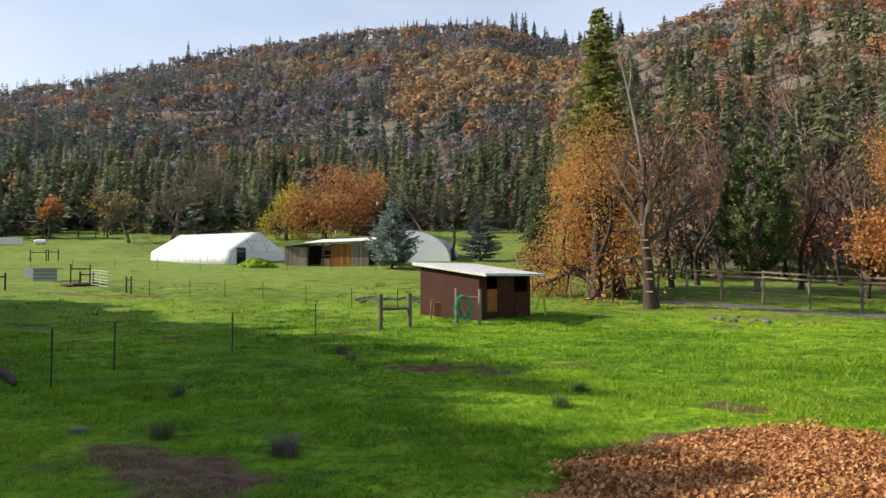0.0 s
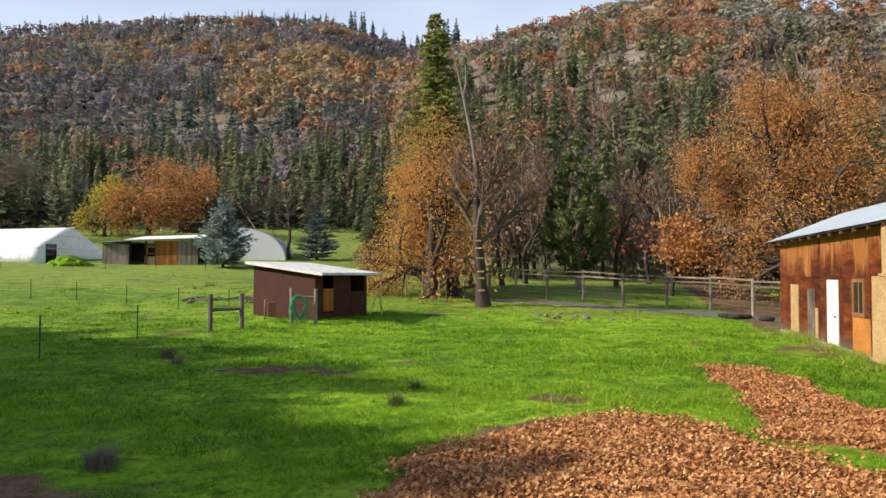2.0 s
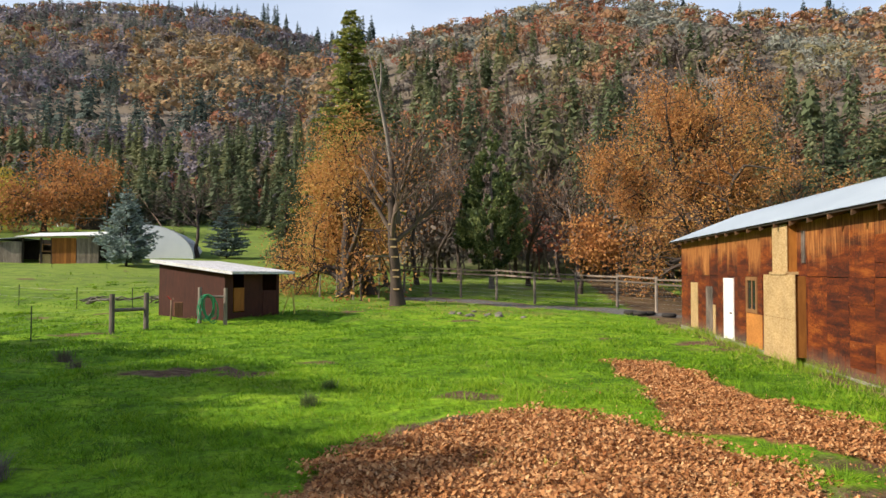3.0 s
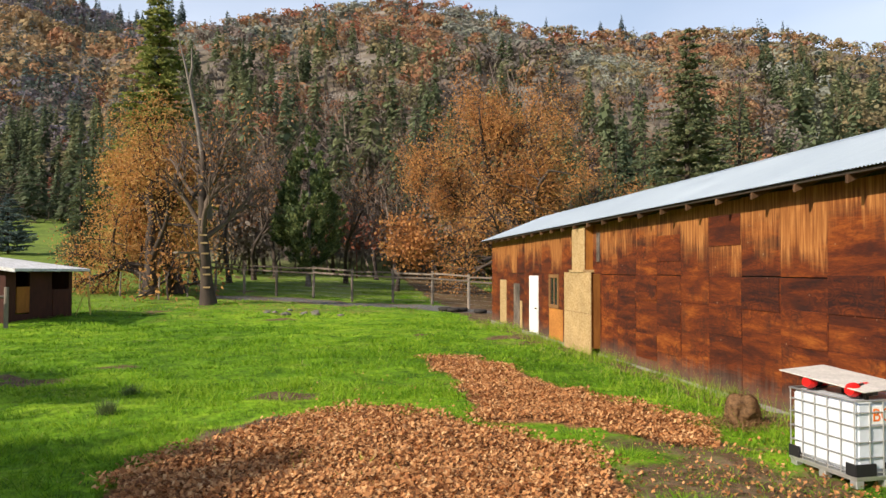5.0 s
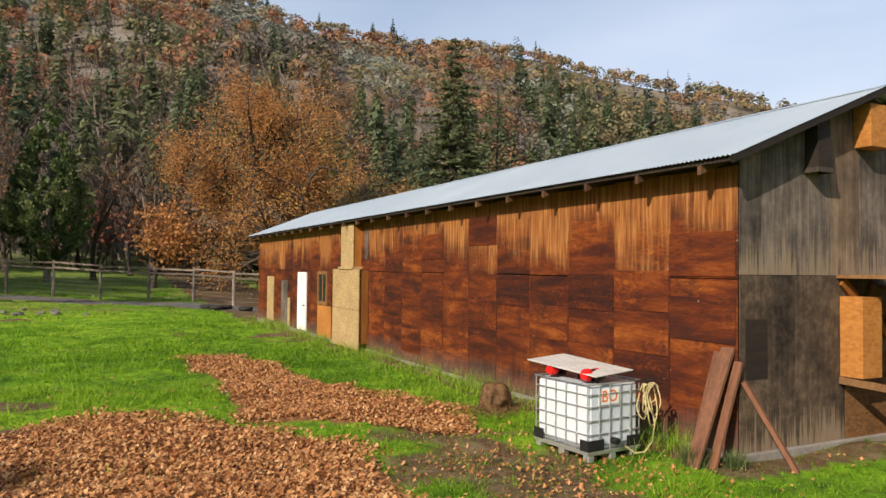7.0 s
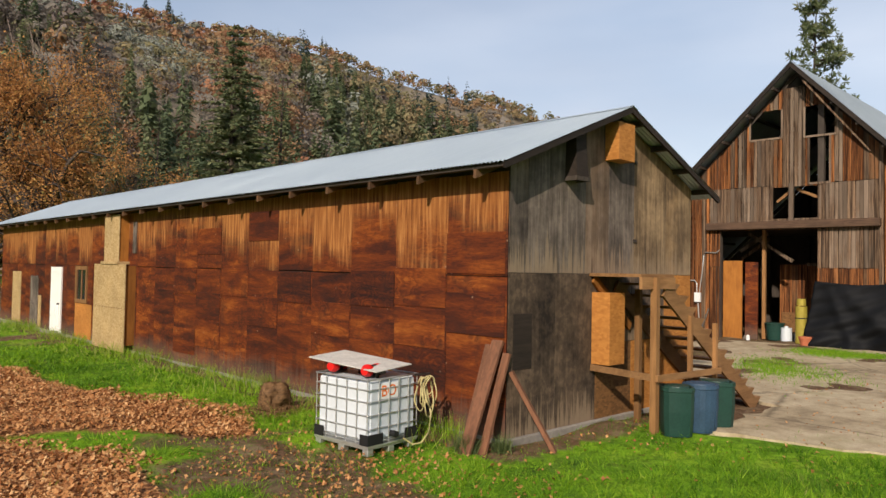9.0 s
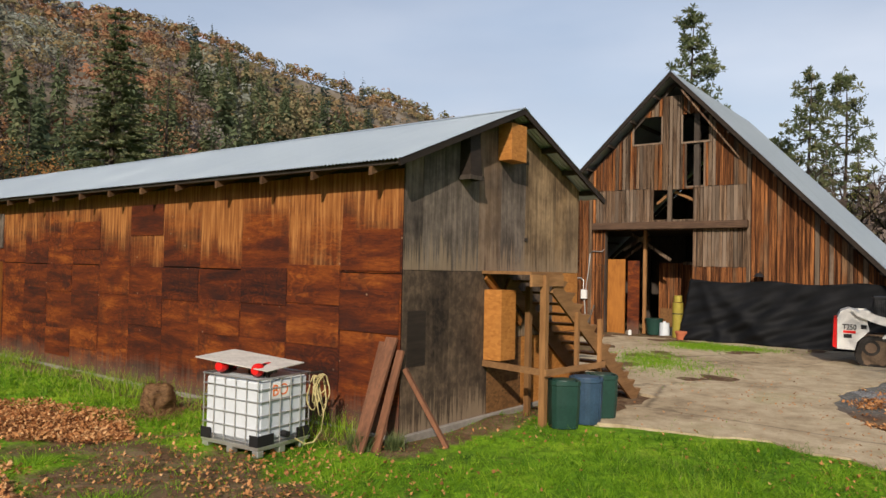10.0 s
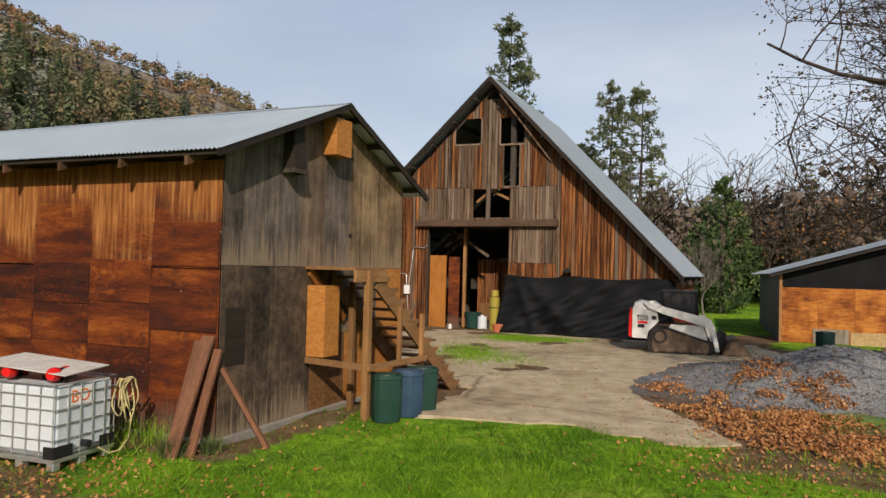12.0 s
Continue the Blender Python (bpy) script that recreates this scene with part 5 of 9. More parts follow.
# ---- water tote with two red pumps under a board, beside the plywood barn
def build_tote():
    t = thing("water_tote", pose(8.60, 4.26, -0.02, 0, 0, -20) @ Matrix.Scale(0.89, 4), "white plastic water tote in a galvanised cage on a pallet", "water tank")
    # x away from the camera side, y along the barn
    LX, LY = 1.06, 1.2
    tank = bmesh.new()
    box(tank, 0.018, 0.018, 0.19, LX - 0.018, LY - 0.018, 1.12, bevel=0.055)
    body = part("tank", tank, poly_white, t, "translucent white plastic tank")
    part("cap", cyl(bmesh.new(), (0.5, 0.6, 1.12), (0.5, 0.6, 1.18), 0.12, seg=18), black_plastic, body)
    part("valve", cyl(bmesh.new(), (0.5, -0.10, 0.28), (0.5, 0.06, 0.28), 0.05), black_plastic, body)
    part("panel", boxes((0.22, 0.006, 0.82, 0.62, 0.02, 1.05)), white_paint, body)
    cage = part("cage", boxes((-0.012, -0.012, 0.13, LX + 0.012, LY + 0.012, 0.16)), galv, t, "galvanised steel tube cage")
    levels = (0.20, 0.40, 0.60, 0.80, 0.98, 1.13)
    for z in levels:
        r = 0.010 if z < 1.1 else 0.016
        tube_part("ring_tube", [(0, 0, z), (LX / 2, 0, z), (LX, 0, z), (LX, LY / 2, z), (LX, LY, z), (LX / 2, LY, z), (0, LY, z), (0, LY / 2, z), (0, 0, z)], r, galv, cage, 6)
    for i in range(6):
        y = 0.02 + (LY - 0.04) * i / 5
        for x in (-0.005, LX + 0.005):
            tube_part("upright_tube", [(x, y, 0.14), (x, y, 0.6), (x, y, 1.13)], 0.0085, galv, cage, 6)
    for i in range(1, 5):
        x = LX * i / 5
        for y in (-0.005, LY + 0.005):
            tube_part("upright_tube", [(x, y, 0.14), (x, y, 0.6), (x, y, 1.13)], 0.0085, galv, cage, 6)
    pal = part("pallet", boxes((0, 0, 0.10, LX, LY, 0.13)), galv, t, "steel pallet")
    for x in (0.0, 0.44, 0.88):
        for y in (0.0, 0.54, 1.08):
            part("foot", boxes((x, y, 0.0, x + 0.12, y + 0.12, 0.10), bevel=0.01), galv, pal)
    part("corner_guard", boxes((-0.015, -0.015, 0.16, 0.30, 0.0, 0.32), (-0.02, 0.0, 0.16, -0.005, 0.16, 0.32)), black_plastic, t)
    part("corner_guard", boxes((-0.02, LY - 0.2, 0.16, -0.005, LY + 0.01, 0.32)), black_plastic, t)
    part("corner_guard", boxes((0.78, -0.015, 0.16, LX + 0.012, 0.0, 0.32)), black_plastic, t)
    # the two sprayed characters
    cu = bpy.data.curves.new("spray_mark", "FONT")
    cu.body, cu.size, cu.extrude = "BO", 0.24, 0.002
    ob = new("spray_mark", cu)
    deps = bpy.context.evaluated_depsgraph_get()
    me = bpy.data.meshes.new_from_object(ob.evaluated_get(deps))
    bpy.data.objects.remove(ob)
    me.materials.clear()
    mk = part("spray_mark", me, orange_paint, body, "orange sprayed letters", at=pose(0.26, 0.004, 0.86, 90, 0, 0))
    return t


build_tote()
def on_tote(x, y, z, turn=0.0):
    return pose(8.60, 4.26, -0.02, 0, 0, -20) @ Matrix.Scale(0.89, 4) @ pose(x, y, z, 0, 0, turn)


def build_pump(m):
    t = thing("red_pump", m, "red electric water pump on top of the tote", "pump", "pumps on the tote")
    bm = cyl(bmesh.new(), (-0.05, 0, 0.10), (0.02, 0, 0.10), 0.095, seg=18)
    cyl(bm, (-0.12, 0, 0.10), (-0.05, 0, 0.10), 0.06, 0.095, seg=18)
    part("motor_head", bm, red_plastic, t)
    part("motor", cyl(bmesh.new(), (0.02, 0, 0.10), (0.24, 0, 0.10), 0.07, seg=14), black_plastic, t)
    part("pump_body", cyl(bmesh.new(), (0.24, 0, 0.09), (0.34, 0, 0.09), 0.085, seg=14), red_plastic, t)
    part("base", boxes((-0.02, -0.08, 0.0, 0.30, 0.08, 0.03)), black_plastic, t)
    tube_part("pipe", [(0.3, 0, 0.10), (0.3, 0.10, 0.12), (0.3, 0.22, 0.06)], 0.02, galv, t)


build_pump(on_tote(0.14, 0.95, 1.14, 20))
build_pump(on_tote(0.18, 0.22, 1.14, 20))
bd = thing("cover_board", on_tote(0.48, 0.62, 1.31, 0) @ pose(0, 0, 0, 4, -3, 4), "weathered white board lying over the pumps", "board")
part("sheet", boxes((-0.45, -0.66, 0.0, 0.38, 0.80, 0.018), bevel=0.004), plain("chalky_board", (0.50, 0.47, 0.42), 0.85, 0, 0.3, 3.0), bd)
part("batten", boxes((-0.3, -0.65, -0.05, -0.22, 0.75, 0.0)), dark_wood, bd)
part("prop", boxes((-0.25, -0.5, -0.28, -0.2, -0.45, -0.05)), dark_wood, bd)
part("prop", boxes((-0.25, 0.45, -0.28, -0.2, 0.5, -0.05)), dark_wood, bd)
hk = thing("hose", on_tote(0.98, -0.12, 0.0), "tan garden hose coiled on a hook by the tote", "hose")
for i in range(7):
    a = np.linspace(0, 2 * np.pi, 26)
    rr_ = random.Random(i)
    cx, w, h = 0.06 + rr_.uniform(-0.10, 0.12), rr_.uniform(0.04, 0.13), rr_.uniform(0.14, 0.33)
    pts = np.stack([cx + w * np.sin(a + 0.3 * np.sin(a * 2 + i)), -0.02 - 0.015 * i + 0.03 * np.sin(a * 3 + i), 1.10 - h * (1 - np.cos(a)) * (1 + 0.1 * np.sin(a + i))], -1)
    tube_part("coil", pts, 0.011, hose_tan, hk, 6)
tube_part("tail", [(0.1, -0.06, 0.9), (0.16, -0.1, 0.5), (0.08, -0.14, 0.25), (-0.05, -0.1, 0.10), (-0.2, -0.05, 0.09), (-0.35, 0.0, 0.2)], 0.014, hose_tan, hk, 6)
part("hook", beam((-0.05, 0.06, 1.13), (0.25, 0.02, 1.13), 0.03, 0.03), dark_wood, hk)
part("brush", boxes((0.1, -0.06, 0.55, 0.2, -0.02, 0.75)), black_plastic, hk)

# ---- timbers leaning at the barn corner
def leaning(name, base, top, w, h, mat, label, group):
    d = Vector(top) - Vector(base)
    m = wing.matrix_basis @ Matrix.Translation(base)
    t = thing(name, m, label, "timber", group)
    part("timber", beam((0, 0, 0), d, w, h, bevel=0.004), mat, t)


leaning("leaning_plank", (-0.78, 0.06, -0.03), (-0.04, 0.13, 1.47), 0.19, 0.05, rust_wood, "red-brown plank leaning on the plywood wall", "leaning timbers")
leaning("leaning_plank", (-0.60, 0.20, -0.03), (-0.05, 0.26, 1.40), 0.17, 0.05, rust_wood, "red-brown plank leaning on the plywood wall", "leaning timbers")
leaning("leaning_plank", (-0.52, -0.04, -0.03), (-0.02, -0.02, 1.30), 0.12, 0.05, rust_wood, "narrow red-brown plank leaning on the plywood wall", "leaning timbers")
leaning("leaning_plank", (0.34, -0.60, -0.03), (0.06, -0.03, 1.04), 0.10, 0.06, rust_wood, "short red-brown post leaning on the grey gable", "leaning timbers")

# ---- bins in front of the stair
def bin_(x, y, z0, mat, label, h, r, sq):
    t = thing("bin", pose(x, y, z0, 0, 0, 17), label, "bin", "bins by the stair")
    bm = bmesh.new()
    rows = [(0.0, 0.88), (0.06, 0.92), (0.5 * h, 1.0), (h - 0.07, 1.0), (h - 0.06, 1.05), (h, 1.03), (h, 0.88), (h - 0.03, 0.84)]
    n, prev = 20, None
    for z, k in rows:
        ring = []
        for i in range(n):
            a = 2 * math.pi * i / n
            c, s_ = math.cos(a), math.sin(a)
            m_ = max(abs(c), abs(s_)) ** sq
            ring.append(bm.verts.new((r * k * c / m_, r * k * s_ / m_, z)))
        if prev:
            for i in range(n):
                bm.faces.new((prev[i], prev[(i + 1) % n], ring[(i + 1) % n], ring[i]))
        prev = ring
    bm.faces.new(prev)
    part("body", bm, mat, t, smooth=False)
    part("lid", cyl(bmesh.new(), (0, 0, h - 0.03), (0, 0, h + 0.012), r * 0.82, r * 0.76, 20), mat, t)
    for q in range(4):
        part("rib", boxes((-0.02, -r * 1.02, 0.08, 0.02, -r * 0.96, h - 0.1), m=pose(0, 0, 0, 0, 0, 45 + 90 * q)), mat, t)


bin_(11.72, 0.56, 0.0, green_plastic, "dark green square plastic compost bin", 0.74, 0.24, 0.7)
bin_(12.18, 0.22, 0.0, blue_plastic, "faded blue plastic barrel", 0.74, 0.27, 0.0)
bin_(12.62, -0.02, 0.0, green_plastic, "dark green plastic compost bin", 0.74, 0.25, 0.7)

# ---- straw bale
bale = thing("straw_bale", pose(10.62, 7.05, 0, 0, 0, -20), "dark rotting straw bale by the barn wall", "bale")
bm = boxes((-0.28, -0.24, 0, 0.28, 0.24, 0.44))
bmesh.ops.subdivide_edges(bm, edges=bm.edges, cuts=7, use_grid_fill=True)
for v in bm.verts:
    n_ = noise.noise_vector(v.co * 4.0) * 0.09 + noise.noise_vector(v.co * 13.0) * 0.04
    v.co += n_
    k_ = max(0.0, v.co.z - 0.12)
    v.co.x *= 1 - 0.75 * k_ * k_ * 3
    v.co.y *= 1 - 0.75 * k_ * k_ * 3
    v.co *= Vector((0.95, 0.95, 1.02)) * (1 - 0.22 * (abs(v.co.x) * abs(v.co.y)) / 0.067)
skin = np.array([v.co for v in bm.verts])
part("bale", bm, straw_mat, bale, smooth=True)
rs_b = np.random.default_rng(22)
V, F = cards(1500, rs_b.uniform(0.05, 0.16, 1500), skin[rs_b.integers(0, len(skin), 1500)] * 1.02, aspect=0.07, r=rs_b)
V[:, 2] = np.maximum(V[:, 2], 0.01)
tagged(part("straws", mesh_from("straws", V, F, straw_mat), None, bale), kind="stuff")
r_ = np.random.default_rng(21)
n = 900
c = np.stack([r_.normal(-0.15, 0.36, n), r_.normal(-0.1, 0.28, n), np.abs(r_.normal(0, 0.05, n)) + 0.02], -1)
V, F = cards(n, r_.uniform(0.08, 0.25, n), c, aspect=0.06, r=r_)
V[:, 2] = np.maximum(V[:, 2], 0.0)
part("loose_straw", mesh_from("loose_straw", V, F, straw_mat), None, bale)

# ---- red-brown animal shed in the pasture
def flaky():
    """Chalky white paint flaking off grey boards."""
    k = Mat("flaking_white_paint", 0.8)
    v = k.coords((1, 1, 1))
    f = k.noise(k.coords((1, 3, 3)), 3.0, 6, 0.7)
    c = k.mix(k.ramp(f, [(0.50, 0.0), (0.62, 0.8)]), k.ramp(k.noise(v, 1.5, 4), [(0.3, (0.52, 0.52, 0.51)), (0.7, (0.68, 0.68, 0.67))]), (0.34, 0.33, 0.32))
    k.color(c).bump(f, 0.4, 0.006)
    return k.m


flaky_paint = flaky()
def build_hut():
    X, Y = 4.5, 3.8
    t = thing("animal_shed", at_ground(1.77, 35.0, 50, -0.12), "small dark red wooden animal shed with a white sloping roof", "shed")
    zh = lambda y: 2.42 + 0.46 * y / Y
    def skew(bm):
        for v in bm.verts:
            if v.co.z > 2.3:
                v.co.z = zh(v.co.y)
        return bm
    part("wall", skew(boxes((0, 0.0, 0, 0.08, Y, 2.4))), red_stain, t)
    part("wall", skew(boxes((X - 0.08, 0.0, 0, X, Y, 2.4))), red_stain, t)
    part("wall", skew(boxes((0.08, Y - 0.08, 0, X - 0.08, Y, 2.4))), red_stain, t)
    part("front_wall", boxes((0.08, 0, 0, 0.62, 0.07, 2.42), (1.5, 0, 0, 3.0, 0.07, 2.42), (4.25, 0, 0, X - 0.08, 0.07, 2.42), (0.62, 0, 0, 1.5, 0.07, 0.45), (3.0, 0, 0, 4.25, 0.07, 1.45)), red_stain, t)
    part("half_door", boxes((0.66, -0.03, 0.5, 1.46, 0.03, 1.62), bevel=0.006), orange_ply, t, "pale orange half door")
    part("half_door", boxes((3.05, -0.03, 0.25, 4.2, 0.0, 1.4), bevel=0.006), red_stain, t)
    part("floor", boxes((0.1, 0.1, 0.0, X - 0.1, Y - 0.1, 0.14)), dark_wood, t)
    part("lintel", boxes((0.0, -0.03, 2.28, X, 0.0, 2.42)), red_stain, t)
    roof = boxes((-0.28, -0.62, 0, X + 0.40, Y + 0.3, 0.045))
    for v in roof.verts:
        v.co.z += zh(v.co.y) + 0.01
    rf = part("roof", roof, flaky_paint, t, "chalky white roof with peeling edge boards")
    for q in range(6):
        x = -0.15 + q * 0.95
        part("rafter", beam((x, -0.55, zh(-0.55) - 0.06), (x, Y + 0.3, zh(Y + 0.3) - 0.06), 0.05, 0.12), grey_wood, t)
    part("fascia", boxes((-0.30, -0.65, zh(-0.65) - 0.06, X + 0.42, -0.62, zh(-0.65) + 0.05)), flaky_paint, rf)
    fa = beam((-0.30, -0.64, zh(-0.64) - 0.02), (-0.30, Y + 0.3, zh(Y + 0.3) - 0.02), 0.03, 0.14)
    part("fascia", fa, flaky_paint, rf)
    return t


build_hut()


def h_frame(x0, y0, x1, y1, h, w, name, label, rail_z):
    t = thing(name, at_ground(x0, y0), label, "fence")
    dx, dy, dz = x1 - x0, y1 - y0, gz(x1, y1) - gz(x0, y0)
    part("post", cyl(bmesh.new(), (0, 0, -0.3), (0, 0, h), w, w * 0.92, 9), grey_wood, t)
    part("post", cyl(bmesh.new(), (dx, dy, dz - 0.3), (dx, dy, dz + h), w, w * 0.92, 9), grey_wood, t)
    part("rail", cyl(bmesh.new(), (0, 0, rail_z), (dx, dy, dz + rail_z), w * 0.7, w * 0.65, 8), grey_wood, t)
    return t


h_frame(-2.75, 32.2, -1.48, 32.6, 1.55, 0.11, "fence_brace", "grey wooden H-shaped fence brace in the grass", 0.88)
h_frame(0.66, 34.2, 1.75, 33.9, 1.6, 0.09, "hose_rack", "weathered post rack beside the red shed", 1.2)
gh_ = thing("hose", at_ground(0.95, 33.9), "bright green hose coiled on the post rack", "hose")
for i in range(9):
    rr_ = random.Random(30 + i)
    a = np.linspace(0, 2 * np.pi, 30)
    w, h, cx = rr_.uniform(0.22, 0.40), rr_.uniform(0.48, 0.64), rr_.uniform(-0.08, 0.10)
    tube_part("coil", np.stack([cx + w * np.sin(a) + 0.12 * (1 - np.cos(a)) * rr_.uniform(-1, 1), -0.06 - 0.012 * i + 0 * a, 1.30 - h * (1 - np.cos(a))], -1), 0.020, hose_green, gh_, 6)
tube_part("tail", [(-0.15, -0.1, 0.8), (-0.35, -0.12, 0.3), (-0.42, -0.15, 0.05)], 0.02, hose_green, gh_, 6)
wp = thing("hydrant", at_ground(-0.55, 35.2), "rusty water hydrant and pipes against the red shed", "hydrant")
tube_part("pipe", [(0, 0, -0.1), (0, 0, 0.5), (0, 0, 0.95), (0.1, 0, 1.0)], 0.035, mud_steel, wp)
part("box", boxes((0.12, -0.1, 0.2, 0.5, 0.1, 0.85), bevel=0.02), rust_wood, wp)
part("handle", beam((0, 0, 0.95), (-0.16, 0, 1.12), 0.03, 0.03), red_plastic, wp)

# ---- fences
def t_post(x, y, h=1.2, lab="dark steel fence post in the meadow", grp="steel fence posts"):
    t = thing("fence_post", at_ground(x, y), lab, "fence post", grp)
    bm = boxes((-0.02, -0.006, -0.3, 0.02, 0.006, h), (-0.006, 0.006, -0.3, 0.006, 0.03, h))
    part("post", bm, post_green, t)


for x, y in ((-8.59, 15.97), (-8.21, 18.18), (-6.62, 22.88), (-4.98, 28.46)):
    t_post(x, y, 1.26)
for x, y in ((-17.3, 49.6), (-14.7, 48.9), (-11.98, 48.3), (-8.6, 45.6), (-5.33, 42.5), (-2.6, 42.0), (-20.4, 50.4), (-1.0, 41.5)):
    t_post(x, y, 1.15)
for i in range(14):
    x, y = -62 + i * 4.6, 78 - i * 0.35
    t_post(x, y, 1.2, "thin steel post of the far pasture fence", "far fence posts")


def wire(name, pts, r, mat, label):
    V, F = tube(pts, r, 4)
    t = tagged(new(name, mesh_from(name, V, F, mat)), label, "wire", kind="stuff")
    return t


def fence_wires(path, heights, r=0.003):
    for h in heights:
        pts = np.array([(x, y, gz(x, y) + h) for x, y in path])
        wire("fence_wire", pts, r, galv, "thin fence wire")


fence_wires([(-8.59, 15.97), (-8.21, 18.18), (-6.62, 22.88), (-4.98, 28.46), (-2.75, 32.2)], (0.5, 0.95), 0.0016)
fence_wires([(-20.4, 50.4), (-17.3, 49.6), (-14.7, 48.9), (-11.98, 48.3), (-8.6, 45.6), (-5.33, 42.5), (-2.6, 42.0)], (0.5, 1.0), 0.0025)

LANE = [(14.0, 57.5), (16.6, 55.4), (18.7, 53.6), (21.1, 52.0), (23.9, 50.6), (26.9, 49.2), (30.1, 48.2), (33.2, 47.4), (36.1, 46.8), (39.0, 46.6), (42.0, 46.8)]
lane = thing("lane_fence", place(26.9, 49.2), "weathered wooden post and rail fence along the lane", "fence")
lo = lane.matrix_basis.translation
lane_p = []
for b_, d_ in LANE:
    x, y = d_ * math.sin(radians(b_)), d_ * math.cos(radians(b_))
    lane_p.append(Vector((x, y, gz(x, y))) - lo)
for q, p in enumerate(lane_p):
    part("post", cyl(bmesh.new(), p + Vector((0, 0, -0.3)), p + Vector((0.03 * math.sin(q * 2), 0, 2.20)), 0.10, 0.09, 8), grey_wood, lane)
for p, q in zip(lane_p, lane_p[1:]):
    for h in (2.02, 1.72):
        part("rail", beam(p + Vector((0, -0.1, h + random.uniform(-0.05, 0.05))), q + Vector((0, -0.1, h + random.uniform(-0.05, 0.05))), 0.05, 0.11), grey_rail, lane)
for h in (0.25, 0.5, 0.75, 1.0, 1.25, 1.5):
    V, F = tube([p + Vector((0, -0.05, h)) for p in lane_p], 0.003, 4)
    part("wire", mesh_from("wire", V, F, galv), None, lane)
# wire fence and yellow trestle near the orange oak
for b_, d_ in ((8.0, 50), (10.0, 49), (11.3, 48.5), (12.6, 48), (14.6, 50)):
    x, y = d_ * math.sin(radians(b_)), d_ * math.cos(radians(b_))
    t = thing("fence_post", at_ground(x, y), "thin grey wooden post by the oak", "fence post", "posts by the oak")
    part("post", cyl(bmesh.new(), (0, 0, -0.2), (0.04, 0, 1.5), 0.06, 0.05, 7), grey_wood, t)
yellow = plain("faded_yellow_paint", (0.55, 0.50, 0.10), 0.6)
tr_ = thing("trestle", place(7.9, 39.0), "faded yellow metal tripod standing in the grass", "trestle")
for a, b in (((-0.5, 0, 0), (0, 0, 1.5)), ((0.18, 0.2, 0), (0.02, 0, 1.5)), ((0.10, -0.2, 0), (-0.02, 0, 1.5))):
    part("leg", beam(a, b, 0.05, 0.05), yellow, tr_)


# ---- trees that can be told apart
def unit(v):
    return v / (np.linalg.norm(v) + 1e-9)


def grow(r, p, d, L, rad, level, last, out, tips, kids, bend=0.16, up=0.06, spread=(30, 62), shrink=0.62, low=0.42, fine=0.008):
    """One limb with its branches; tips collects the points where leaves sit."""
    n = 7 if level < 2 else 5
    pts, dd, q = [p], d, p
    for i in range(n):
        dd = unit(dd + r.normal(0, bend, 3) + np.array([0, 0, up]))
        q = q + dd * L / n
        pts.append(q)
    rads = np.linspace(rad, max(rad * 0.35, fine), n + 1)
    out.append((np.array(pts), rads, level))
    if level == last:
        tips.extend(pts[1:])
        return
    for k in range(kids[level]):
        f = r.uniform(0.30 if level else low, 1.0)
        i = min(int(f * n), n - 1)
        base = pts[i] + (pts[i + 1] - pts[i]) * (f * n - i)
        t = unit(pts[i + 1] - pts[i])
        a = unit(np.cross(t, r.normal(size=3)))
        ang = np.radians(r.uniform(*spread))
        nd = unit(t * np.cos(ang) + a * np.sin(ang))
        grow(r, base, nd, L * shrink * r.uniform(0.65, 1.15) * (1.15 - 0.4 * f), rads[i] * 0.62, level + 1, last, out, tips, kids, bend, up, spread, shrink, low, fine)


def limbs_mesh(name, out, mat):
    parts = [tube(p, rd, 8 if lv == 0 else 5 if lv == 1 else 3) for p, rd, lv in out]
    V, F = join(parts)
    return mesh_from(name, V, F, mat, smooth=True)


